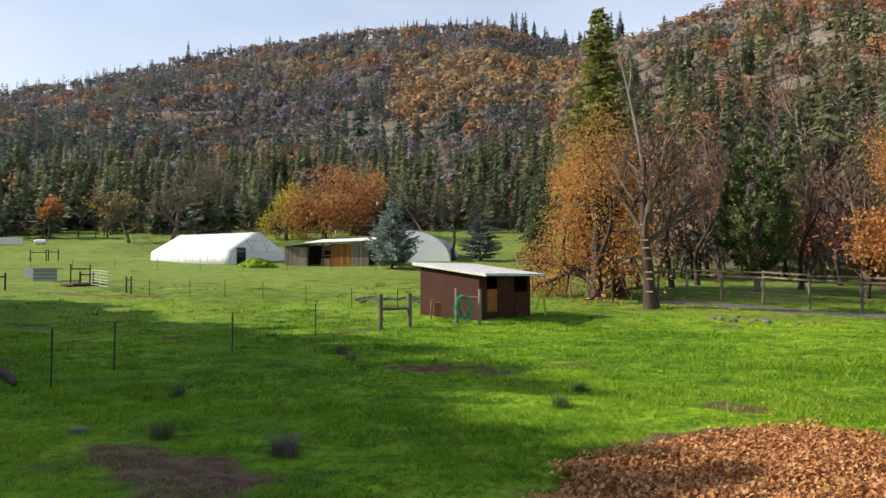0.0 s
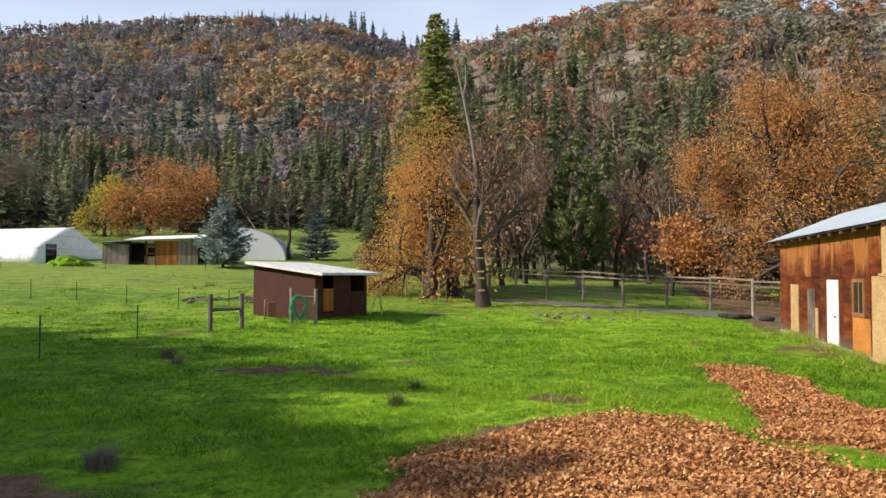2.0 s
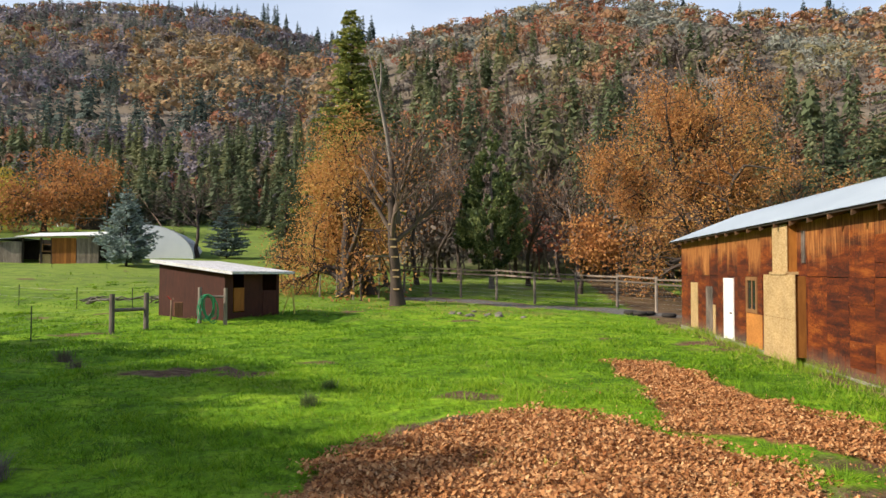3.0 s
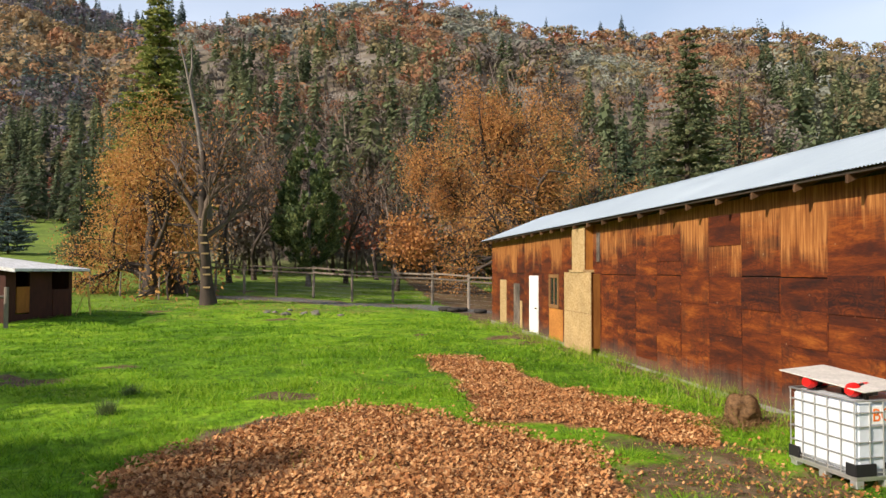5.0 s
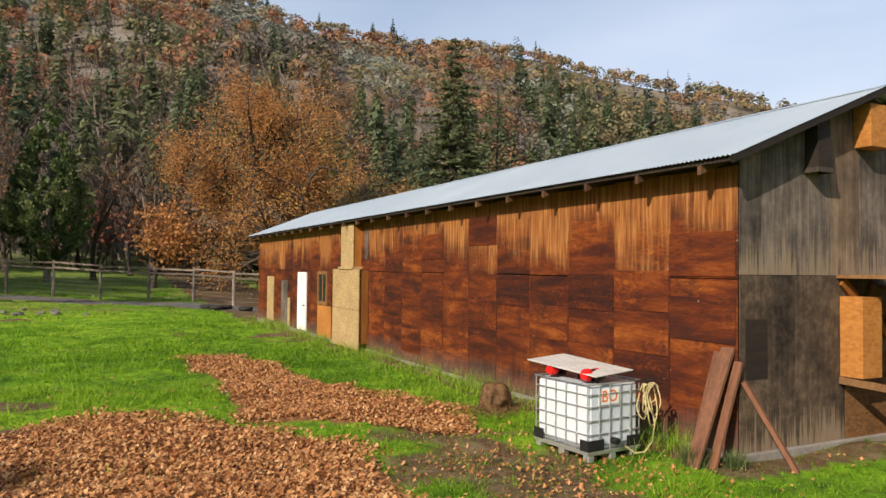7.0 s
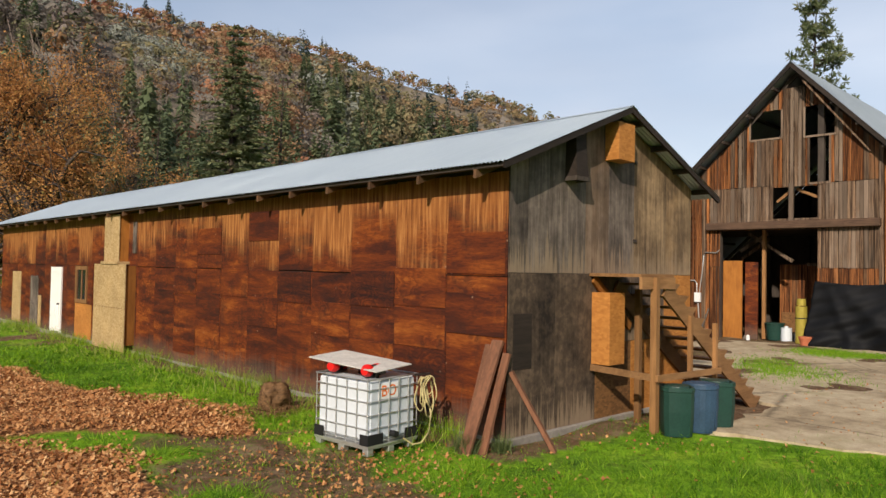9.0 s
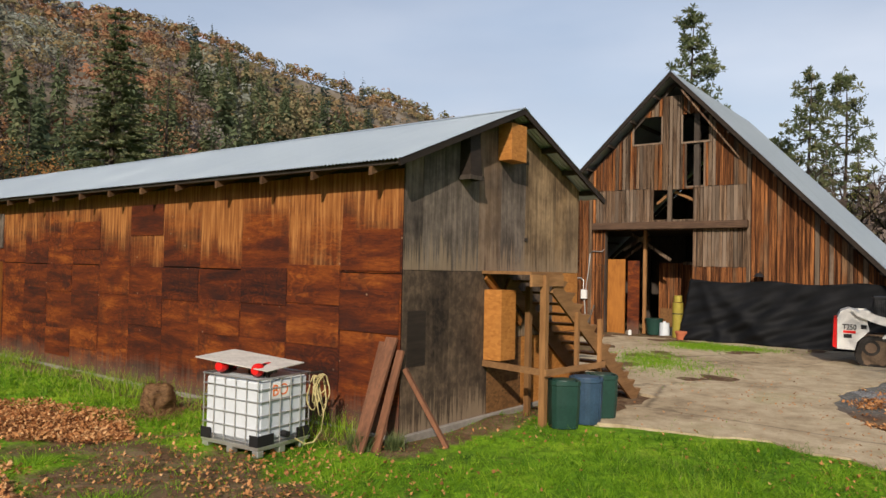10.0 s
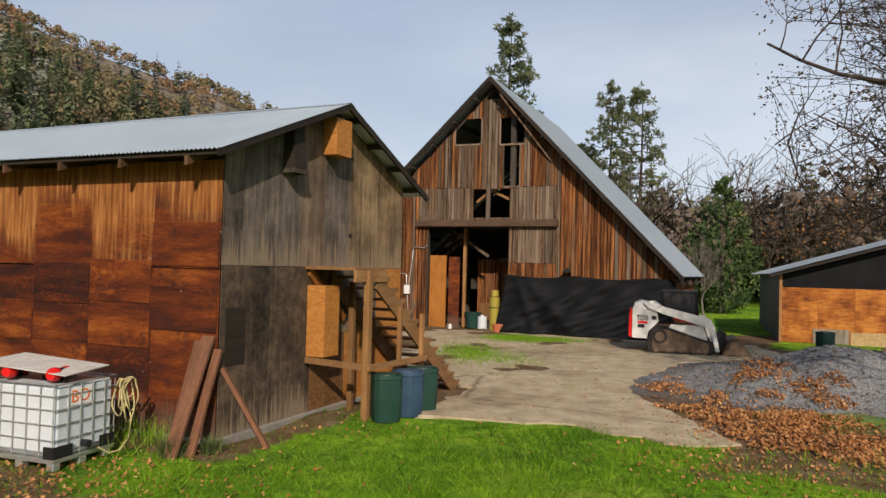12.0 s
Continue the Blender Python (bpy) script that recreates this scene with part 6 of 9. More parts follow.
def broadleaf(name, m, label, seed, h, trunk_r, kids, last, leaf_mat, leaf_n, leaf_s, stretch=(1, 1, 1), shift=0.5, bark=None, trunk_frac=0.45, spread=(30, 62), bend=0.16, up=0.06, shrink=0.62, tip_jit=0.35, lean=(0, 0, 1), tint=(0.5, 0.22), low=0.42, fine=0.008, twig=None, floor=None, reach=None):
    r = np.random.default_rng(seed)
    t = thing(name, m, label, "tree")
    out, tips = [], []
    grow(r, np.zeros(3), unit(np.array(lean, float)), h * trunk_frac * 1.35, trunk_r, 0, last, out, tips, kids, bend, up, spread, shrink, low, fine)
    top = max(p[:, 2].max() for p, _, _ in out)
    k = h / top
    st = np.array(stretch) * k
    out = [(p * st, rd, lv) for p, rd, lv in out]
    out[0][1][0] *= 1.35
    if floor:  # dead lower boughs and overlong ones are gone
        out = out[:1] + [o for o in out[1:] if o[0][:, 2].min() > floor and np.hypot(o[0][:, 0], o[0][:, 1]).max() < reach]
        tips = [p for p in tips if p[2] * st[2] > floor and np.hypot(p[0] * st[0], p[1] * st[1]) < reach]
    part("trunk", limbs_mesh("trunk", out[:1], bark or bark_mat), None, t)
    tagged(part("branchwork", limbs_mesh("branchwork", out[1:], twig or bark or bark_mat), None, t), kind="stuff")
    if leaf_n:
        tp = np.array(tips) * st
        pick = r.integers(0, len(tp), leaf_n)
        c = tp[pick] + r.normal(0, tip_jit, (leaf_n, 3))
        own = r.normal(0, 0.16, len(tp) // 5 + 1)[pick // 5]
        V, F = cards(leaf_n, r.uniform(0.6, 1.3, leaf_n) * leaf_s, c, aspect=0.9, r=r)
        tn = np.repeat(np.clip(r.normal(tint[0], tint[1] * 0.7, leaf_n) + own + (shift - 0.5), 0, 1), 4)
        tagged(part("crown", mesh_from("crown", V, F, leaf_mat, attr=tn), None, t), kind="stuff")
    return t


def conifer(name, m, label, seed, h, width, mat, whorls=26, per=7, droop=0.25, bare=0.08, card=0.42, taper=0.85, ragged=0.25, dens=1.0, tint=(0.45, 0.2), thin=0.42, bark=None):
    """A trunk with whorls of drooping boughs, each hung with needle sprays."""
    r = np.random.default_rng(seed)
    t = thing(name, m, label, "tree")
    zs = np.linspace(0, h * 0.99, 9)
    sway = np.stack([0.012 * h * np.sin(zs / h * 3 + seed), 0.01 * h * np.cos(zs / h * 2.3 + seed), zs], -1)
    V, F = tube(sway - sway[0], np.linspace(h * 0.017, 0.02, 9), 8)
    part("trunk", mesh_from("trunk", V, F, bark or bark_mat, smooth=True), None, t)
    limb, C, D, S = [], [], [], []
    for k in range(whorls):
        f = bare + (0.985 - bare) * (k + r.uniform(0, 0.6)) / whorls
        L = width / 2 * (1 - f) ** taper * min(1.0, 0.55 + (f - bare) * 4) + 0.02 * h * (1 - f)
        for j in range(per):
            a = 2 * np.pi * j / per + r.uniform(-0.5, 0.5) + k * 1.7
            l = L * r.uniform(1 - ragged * 2, 1 + ragged)
            s_ = np.linspace(0, 1, 3)
            z = f * h + l * (0.22 * s_ - droop * 2 * s_ ** 2) + r.uniform(-0.2, 0.2)
            p = np.stack([np.cos(a) * l * s_, np.sin(a) * l * s_, z], -1)
            limb.append(tube(p, np.linspace(0.012 * l + 0.01, 0.006, 3), 3))
            n = max(3, int(dens * (5 + l * 6)))
            u = r.uniform(0.12, 1.0, n) ** 0.7
            base = np.stack([np.cos(a) * l * u, np.sin(a) * l * u, f * h + l * (0.22 * u - droop * 2 * u ** 2)], -1)
            side = r.choice((-1, 1), n)[:, None] * np.array([[-np.sin(a), np.cos(a), 0]]) * r.uniform(0.2, 1.0, (n, 1))
            out = np.array([[np.cos(a), np.sin(a), 0]]) * r.uniform(0.3, 1.0, (n, 1))
            C.append(base)
            D.append(side + out + np.stack([np.zeros(n), np.zeros(n), r.uniform(-0.45, 0.25, n)], -1))
            S.append(card * (0.45 + 0.75 * (1 - u)) * (0.5 + 0.7 * (1 - f)) * r.uniform(0.7, 1.3, n))
    V, F = join(limb)
    tagged(part("branchwork", mesh_from("branchwork", V, F, bark or bark_mat), None, t), kind="stuff")
    C, D, S = np.concatenate(C), np.concatenate(D), np.concatenate(S)
    D /= np.linalg.norm(D, axis=1, keepdims=True)
    Wd = np.cross(D, r.normal(size=D.shape))
    Wd /= np.linalg.norm(Wd, axis=1, keepdims=True)
    S = S[:, None]
    V = np.stack([C, C + D * S * 0.5 + Wd * S * thin * 0.5, C + D * S, C + D * S * 0.5 - Wd * S * thin * 0.5], 1).reshape(-1, 3)
    tn = np.repeat(np.clip(r.normal(tint[0], tint[1], len(C)), 0, 1), 4)
    tagged(part("crown", mesh_from("crown", V, np.arange(len(V)).reshape(-1, 4), mat, attr=tn), None, t), kind="stuff")
    return t


def pine(name, m, label, seed, h, width, mat, whorls=20, per=5, bare=0.25, puff=0.55, tint=(0.6, 0.2), bark=None):
    """An open-crowned pine: a bare stem, rising boughs, needle tufts gathered at their ends."""
    r = np.random.default_rng(seed)
    t = thing(name, m, label, "tree")
    zs = np.linspace(0, h * 0.98, 9)
    V, F = tube(np.stack([0.01 * h * np.sin(zs / h * 4 + seed), 0.008 * h * np.cos(zs / h * 3 + seed), zs], -1), np.linspace(h * 0.013, 0.03, 9), 8)
    part("trunk", mesh_from("trunk", V, F, bark or bark_mat, smooth=True), None, t)
    limb, C, R_ = [], [], []
    for k in range(whorls):
        f = bare + (0.99 - bare) * (k + r.uniform(0, 0.8)) / whorls
        L = width / 2 * min(1.0, 0.45 + 2.2 * (f - bare)) * (1.02 - f) ** 0.45 * 1.25
        for j in range(per):
            a, l = r.uniform(0, 2 * np.pi), L * r.uniform(0.45, 1.1)
            tip = np.array([np.cos(a) * l, np.sin(a) * l, f * h + l * r.uniform(-0.25, 0.35)])
            mid = np.array([np.cos(a) * l * 0.5, np.sin(a) * l * 0.5, f * h - 0.05 * l])
            limb.append(tube([(0, 0, f * h), mid, tip], [0.014 * l + 0.02, 0.012 * l + 0.015, 0.012], 3))
            for q in range(3):
                C.append(tip + (mid - tip) * r.uniform(0, 0.75) * (q > 0) + r.normal(0, 0.12 * l, 3) * (q > 0))
                R_.append(puff * r.uniform(0.6, 1.2))
    C.append(np.array([0, 0, h]))
    R_.append(puff)
    V, F = join(limb)
    tagged(part("branchwork", mesh_from("branchwork", V, F, bark or bark_mat), None, t), kind="stuff")
    C, R_ = np.repeat(np.array(C), 16, 0), np.repeat(np.array(R_), 16)
    D = r.normal(size=C.shape) + np.array([0, 0, 0.35])
    D /= np.linalg.norm(D, axis=1, keepdims=True)
    Wd = np.cross(D, r.normal(size=D.shape))
    Wd /= np.linalg.norm(Wd, axis=1, keepdims=True)
    S = (R_ * r.uniform(0.6, 1.2, len(C)))[:, None]
    V = np.stack([C + D * S * 0.1, C + D * S * 0.6 + Wd * S * 0.16, C + D * S * 1.1, C + D * S * 0.6 - Wd * S * 0.16], 1).reshape(-1, 3)
    tn = np.clip(np.repeat(r.normal(tint[0], tint[1], len(C) // 16), 16) + r.normal(0, 0.1, len(C)), 0, 1)
    tagged(part("crown", mesh_from("crown", V, np.arange(len(V)).reshape(-1, 4), mat, attr=np.repeat(tn, 4)), None, t), kind="stuff")
    return t


def egg(name, m, label, seed, prof, n, mat, card, trunk_h, tint=(0.45, 0.22), bark=None, clumps=40):
    """A dense evergreen whose width follows prof (height, radius)."""
    r = np.random.default_rng(seed)
    t = thing(name, m, label, "tree")
    hs, rs_ = np.array([p[0] for p in prof]), np.array([p[1] for p in prof])
    V, F = tube([(0, 0, -0.2), (0.05, 0, trunk_h), (0, 0.05, hs[-1] * 0.8)], [0.28, 0.22, 0.05], 8)
    part("trunk", mesh_from("trunk", V, F, bark or bark_mat, smooth=True), None, t)
    # upswept plumes, each a spindle of small sprays
    M = clumps * 4
    pz = np.sort(r.uniform(hs[0], hs[-1], M * 3))
    pz = pz[r.uniform(0, rs_.max(), M * 3) < np.interp(pz, hs, rs_) + 0.3][:]
    pz = r.permutation(pz)[:M]
    pa, pw = r.uniform(0, 2 * np.pi, len(pz)), np.interp(pz, hs, rs_)
    pr_ = pw * r.uniform(0.35, 0.92, len(pz)) ** 0.5
    pd = np.stack([np.cos(pa) * 0.75, np.sin(pa) * 0.75, np.full(len(pz), 0.9)], -1) + r.normal(0, 0.22, (len(pz), 3))
    pd /= np.linalg.norm(pd, axis=1, keepdims=True)
    pl = (0.32 + 0.24 * pw) * r.uniform(0.6, 1.4, len(pz))
    w = r.integers(0, len(pz), n)
    f = r.uniform(-0.35, 1.0, n)
    fat = 0.30 * pl[w] * np.sqrt(np.clip(1.02 - np.abs(f), 0.02, 1))
    C = np.stack([np.cos(pa[w]) * pr_[w], np.sin(pa[w]) * pr_[w], pz[w] - 0.25 * pl[w]], -1) + pd[w] * (f * pl[w])[:, None] + r.normal(0, 1, (n, 3)) * 0.6 * fat[:, None]
    D = pd[w] + r.normal(0, 0.55, (n, 3))
    D /= np.linalg.norm(D, axis=1, keepdims=True)
    out = np.stack([np.cos(pa[w]), np.sin(pa[w]), np.full(n, 0.35)], -1) + r.normal(0, 0.45, (n, 3))
    W_ = np.cross(D, out)
    W_ /= np.linalg.norm(W_, axis=1, keepdims=True)
    S = (card * r.uniform(0.5, 1.4, n))[:, None]
    V = np.stack([C, C + D * S * 0.5 - W_ * S * 0.28, C + D * S, C + D * S * 0.5 + W_ * S * 0.28], 1).reshape(-1, 3)
    tn = np.clip(r.normal(tint[0], tint[1], n) + r.normal(0, 0.18, len(pz))[w], 0, 1)
    tagged(part("crown", mesh_from("crown", V, np.arange(len(V)).reshape(-1, 4), mat, attr=np.repeat(tn, 4)), None, t), kind="stuff")


# by the lane
conifer("incense_cedar", place(12.3, 58), "tall yellow-green cedar behind the orange oak", 4, 22.6, 7.3, cedar_mat, 46, 10, 0.10, 0.10, 0.95, 0.62, 0.38, 1.5, (0.62, 0.28), 0.5)
broadleaf("oak_tree", place(12.0, 50), "spreading oak with orange autumn leaves by the lane", 12, 12.6, 0.42, (13, 7, 5), 3, oak_leaf_mat, 30000, 0.145, (0.76, 0.76, 1), 0.68, spread=(40, 85), up=0.0, tip_jit=0.6, shrink=0.60, low=0.10, trunk_frac=0.6)
broadleaf("oak_tree", place(13.9, 52), "small oak with thinning copper leaves beside the lane", 15, 10.5, 0.5, (10, 6, 5), 3, oak_leaf_mat, 4000, 0.28, (0.9, 0.9, 1), 0.45, spread=(40, 85), tip_jit=0.5, low=0.15, trunk_frac=0.6)
dead = broadleaf("ladder_tree", place(16.1, 44.5), "bare trunk tree with rungs nailed up it", 8, 13.0, 0.40, (12, 8, 7), 3, oak_leaf_mat, 700, 0.20, (0.95, 0.95, 1), 0.3, trunk_frac=0.55, spread=(25, 65), bend=0.07, up=0.10, shrink=0.55, low=0.35, twig=brown_wood_mat)
V, F = tube([(0, 0, 5.0), (-0.25, 0.0, 7.5), (-0.75, 0, 10.5), (-1.25, 0.1, 13.0), (-1.9, 0.1, 15.6)], [0.20, 0.17, 0.13, 0.09, 0.03], 8)
part("dead_stem", mesh_from("dead_stem", V, F, pale_bark_mat, smooth=True), None, dead, "broken pale dead stem")
V, F = tube([(-1.25, 0.1, 12.8), (-1.1, 0, 13.8), (-1.15, 0, 14.9)], [0.10, 0.07, 0.04], 6)
part("dead_stem", mesh_from("dead_stem", V, F, pale_bark_mat, smooth=True), None, dead)
rung = boxes((-0.20, -0.56, -0.045, 0.20, -0.52, 0.045))
rung_me = bpy.data.meshes.new("rung")
rung.to_mesh(rung_me)
rung_me.materials.append(osb_pale)
stem = np.array([v.co for v in next(c for c in dead.children if c.name.startswith("trunk")).data.vertices])
face = np.array([math.sin(radians(-16.1)), -math.cos(radians(-16.1))])
for q, z in enumerate((1.0, 1.75, 2.15, 2.95, 3.55, 4.0, 4.45, 4.9)):
    near_ = stem[np.abs(stem[:, 2] - z) < 1.3]
    mid_ = near_[:, :2].mean(0)
    out_ = ((near_[:, :2] - mid_) @ face).max()
    c_ = mid_ + face * (out_ - 0.52)
    part("rung", rung_me, None, dead, at=pose(c_[0], c_[1], z, 0, 0, -16.1 + (-6, 4, 0, 5, -3, 2, 6, -4)[q]))
part("platform", boxes((-1.9, -0.5, 2.95, -0.4, 0.5, 3.05), (-1.2, -0.05, 2.2, -1.1, 0.05, 2.95)), grey_wood, dead)
part("prop", beam((-1.0, 0, 2.9), (-0.3, 0, 1.6), 0.08, 0.08), lumber, dead)
egg("dark_evergreen", place(23.5, 60), "dense dark green cone-shaped evergreen behind the fence", 5, [(1.2, 0.4), (2.2, 1.2), (3.6, 2.35), (4.8, 2.75), (6.4, 2.35), (8.2, 1.7), (10.0, 1.15), (11.6, 0.6), (13.0, 0.1)], 24000, cone_leaf_mat, 0.28, 1.8, (0.52, 0.26), bark=pale_bark_mat)
broadleaf("big_oak", place(40.4, 60), "large spreading oak covered in orange autumn leaves", 31, 20.3, 0.62, (17, 8, 6), 3, oak_leaf_mat, 64000, 0.168, (1.0, 1.0, 1), 0.40, spread=(35, 88), up=0.0, tip_jit=0.5, shrink=0.62, low=0.12, trunk_frac=0.6)
broadleaf("red_oak", place(30.4, 60), "low red-leaved shrub oak behind the fence", 33, 6.5, 0.2, (9, 6, 4), 3, oak_leaf_mat, 2600, 0.30, (1.25, 1.25, 1), 0.28, trunk_frac=0.35, spread=(30, 80), tip_jit=0.5)
for q, (b_, d_, h_) in enumerate(((17.6, 62, 11), (19.4, 66, 12), (26.4, 66, 11), (28.8, 72, 13), (21.0, 70, 13), (15.2, 60, 10))):
    broadleaf("bare_tree", place(b_, d_), "leafless grey-brown tree behind the lane fence", 60 + q, h_, 0.22, (8, 6, 5), 3, oak_leaf_mat, 300, 0.2, (1, 1, 1), 0.2, spread=(22, 55), up=0.1, twig=brown_wood_mat)
# firs behind the plywood barn
conifer("fir_tree", place(53.0, 74), "tall green fir behind the plywood barn", 41, 26.5, 12.5, needle_mat, 36, 10, 0.12, 0.05, 0.9, 0.75, 0.40, 2.0, (0.72, 0.24), 0.5)
conifer("pine_tree", place(56.5, 78), "thin brownish pine behind the plywood barn", 42, 23, 7.0, needle_mat, 30, 6, 0.18, 0.12, 0.75, 0.7, 0.4, 0.55, (0.85, 0.2))
for q, (b_, d_, h_) in enumerate(((47.5, 92, 19), (49.5, 88, 20), (59.5, 100, 18), (62.0, 96, 17), (64.6, 104, 18), (67.0, 100, 17), (69.6, 108, 18), (72.3, 112, 17), (75.2, 116, 15), (44.6, 95, 16), (34.0, 86, 17), (32.0, 90, 19), (30.8, 84, 13), (7.6, 82, 11))):
    conifer("fir_tree", place(b_, d_), "green fir at the foot of the hill", 80 + q, h_, h_ * 0.36, needle_mat, 26, 7, 0.2, 0.05, 0.8, 0.85, 0.3, 0.7, (0.45, 0.25))
# across the pasture
conifer("blue_spruce", place(-4.0, 78), "silvery blue spruce beside the hoop house", 51, 7.9, 6.2, blue_needle_mat, 20, 11, -0.06, 0.03, 0.8, 0.8, 0.3, 1.7, (0.62, 0.24), 0.30)
conifer("dark_spruce", place(3.0, 93), "small dark grey-green spruce in the pasture", 52, 7.0, 6.4, blue_needle_mat, 20, 11, 0.04, 0.03, 0.6, 0.8, 0.28, 1.7, (0.12, 0.2), 0.32)
conifer("fir_tree", place(7.5, 74), "slim dark fir at the field edge", 53, 11.5, 4.6, needle_mat, 28, 9, 0.2, 0.03, 0.6, 0.85, 0.3, 1.2, (0.35, 0.2))
broadleaf("bare_tree", place(0.9, 92), "bare spreading fruit tree in the pasture", 54, 11.0, 0.24, (9, 7, 6), 3, oak_leaf_mat, 0, 0.2, (1.25, 1.25, 1), spread=(30, 65), trunk_frac=0.4)
broadleaf("maple_tree", place(-9.3, 136), "round tree with orange and brown leaves", 55, 14.0, 0.4, (14, 7, 5), 3, oak_leaf_mat, 9000, 0.45, (1.1, 1.1, 1), 0.15, trunk_frac=0.6, spread=(35, 88), tip_jit=0.9, low=0.12, up=0.0)
broadleaf("yellow_tree", place(-12.2, 134), "yellow-green autumn tree beside an orange one", 56, 11.0, 0.3, (12, 6, 5), 3, yellow_leaf_mat, 3500, 0.45, (0.9, 0.9, 1), 0.75, trunk_frac=0.6, spread=(35, 80), tip_jit=0.7, low=0.12, up=0.0)
broadleaf("bare_tree", place(-20.5, 130), "large bare tree behind the greenhouse", 57, 15.8, 0.4, (12, 9, 8), 3, oak_leaf_mat, 0, 0.3, (1.5, 1.5, 1), bark=snag_mat, trunk_frac=0.4, spread=(25, 75), low=0.2, fine=0.035)
broadleaf("bare_tree", place(-23.5, 136), "bare twiggy tree with a few yellow leaves", 58, 9.5, 0.3, (12, 9, 7), 3, yellow_leaf_mat, 500, 0.4, (1.3, 1.3, 1), 0.6, bark=snag_mat, trunk_frac=0.35, spread=(25, 70), low=0.2, fine=0.03)
conifer("fir_tree", place(-18.0, 170), "dark fir rising above the bare trees", 59, 22, 7.5, needle_mat, 26, 7, 0.2, 0.05, 0.9, 0.85, 0.3, 0.8, (0.25, 0.2))
broadleaf("red_tree", place(-28.6, 150), "small rust-coloured tree at the field edge", 71, 8.0, 0.2, (9, 6, 4), 3, oak_leaf_mat, 1200, 0.5, (0.8, 0.8, 1), 0.3, trunk_frac=0.35)
# behind the tall barn
pine("pine_tree", place(96.5, 84), "tall green pine rising behind the old barn", 43, 32, 9.0, needle_mat, 26, 6, 0.35, 0.62, (0.62, 0.2))
pine("pine_tree", place(104.4, 92), "open-crowned pine behind the old barn", 44, 26.0, 7.5, needle_mat, 22, 6, 0.22, 0.6, (0.7, 0.2))
pine("pine_tree", place(106.6, 95), "open-crowned pine behind the old barn", 45, 26.5, 7.5, needle_mat, 22, 6, 0.22, 0.6, (0.66, 0.2))
pine("pine_tree", place(102.6, 94), "short pine seen over the barn roof", 46, 19, 7.0, needle_mat, 18, 6, 0.2, 0.6, (0.6, 0.2))
conifer("fir_tree", place(107.6, 82), "fir with yellowing lower boughs behind the barn", 47, 15, 7.0, cedar_mat, 24, 7, 0.2, 0.05, 0.8, 0.85, 0.35, 0.8, (0.7, 0.25))
egg("juniper", place(112.6, 50), "bushy dark green juniper beside the old barn", 48, [(0.2, 1.2), (1.5, 1.9), (3.5, 2.05), (5.0, 1.65), (6.5, 1.05), (7.8, 0.5), (8.8, 0.1)], 13000, dark_leaf_mat, 0.20, 1.0, (0.42, 0.24))
broadleaf("bare_shrub", place(111.4, 45), "leafless grey shrub against the juniper", 49, 4.8, 0.07, (10, 8, 5), 3, oak_leaf_mat, 0, 0.2, (0.8, 0.8, 1), bark=pale_bark_mat, trunk_frac=0.3, spread=(15, 45))
broadleaf("bare_tree", place(109.2, 75), "tall bare tree behind the barn", 50, 12.0, 0.25, (9, 7, 6), 3, oak_leaf_mat, 0, 0.2, (0.8, 0.8, 1), spread=(20, 50))
for q, (b_, d_, h_) in enumerate(((115.6, 84, 11), (118.3, 74, 13.5), (122.0, 78, 14), (124.5, 66, 12))):
    conifer("fir_tree", place(b_, d_), "yellowish green fir beyond the tarpaper shed", 110 + q, h_, h_ * 0.4, cedar_mat, 22, 7, 0.2, 0.05, 0.7, 0.85, 0.35, 0.8, (0.6, 0.25))
for q, (b_, d_) in enumerate(((116.5, 62), (118.2, 58), (119.8, 66), (121.0, 60), (123.2, 57), (125.5, 62), (127.0, 70), (113.9, 78))):
    broadleaf("bare_tree", place(b_, d_), "brown leafless tree beyond the tarpaper shed", 120 + q, 8.5 + q % 3, 0.2, (8, 6, 5), 3, oak_leaf_mat, 150, 0.25, (1.1, 1.1, 1), 0.15, trunk_frac=0.35, spread=(25, 65))
# near bare tree whose boughs hang into the view
broadleaf("bare_maple", place(129.5, 16.0), "bare tree with hanging seed clusters over the yard", 97, 11.5, 0.15, (32, 14, 11), 3, brown_wood_mat, 18000, 0.075, (1.1, 1.1, 1), 0.05, trunk_frac=0.5, spread=(50, 90), up=0.02, tip_jit=0.06, tint=(0.05, 0.08), shrink=0.58, low=0.36, fine=0.0055, twig=bark_mat, floor=3.3, reach=4.1)
# big trees to the west, outside the view, that shade the near meadow
for q, (x, y, h_) in enumerate(((-33, 6.5, 20.3), (-34, 10.0, 21.2), (-36, 14.0, 22.4), (-34, 18.0, 20.3), (-35, 22.0, 20), (-36, 26.5, 19), (-35, 31.0, 15.5), (-38, 36.5, 13), (-40, 42.0, 11))):
    egg("west_oak", at_ground(x, y), "broad dark evergreen oak shading the meadow", 130 + q, [(1.5, 1.0), (h_ * 0.3, 3.0), (h_ * 0.55, 3.6), (h_ * 0.8, 2.6), (h_, 0.4)], 2400, dark_leaf_mat, 1.5, 2.0)


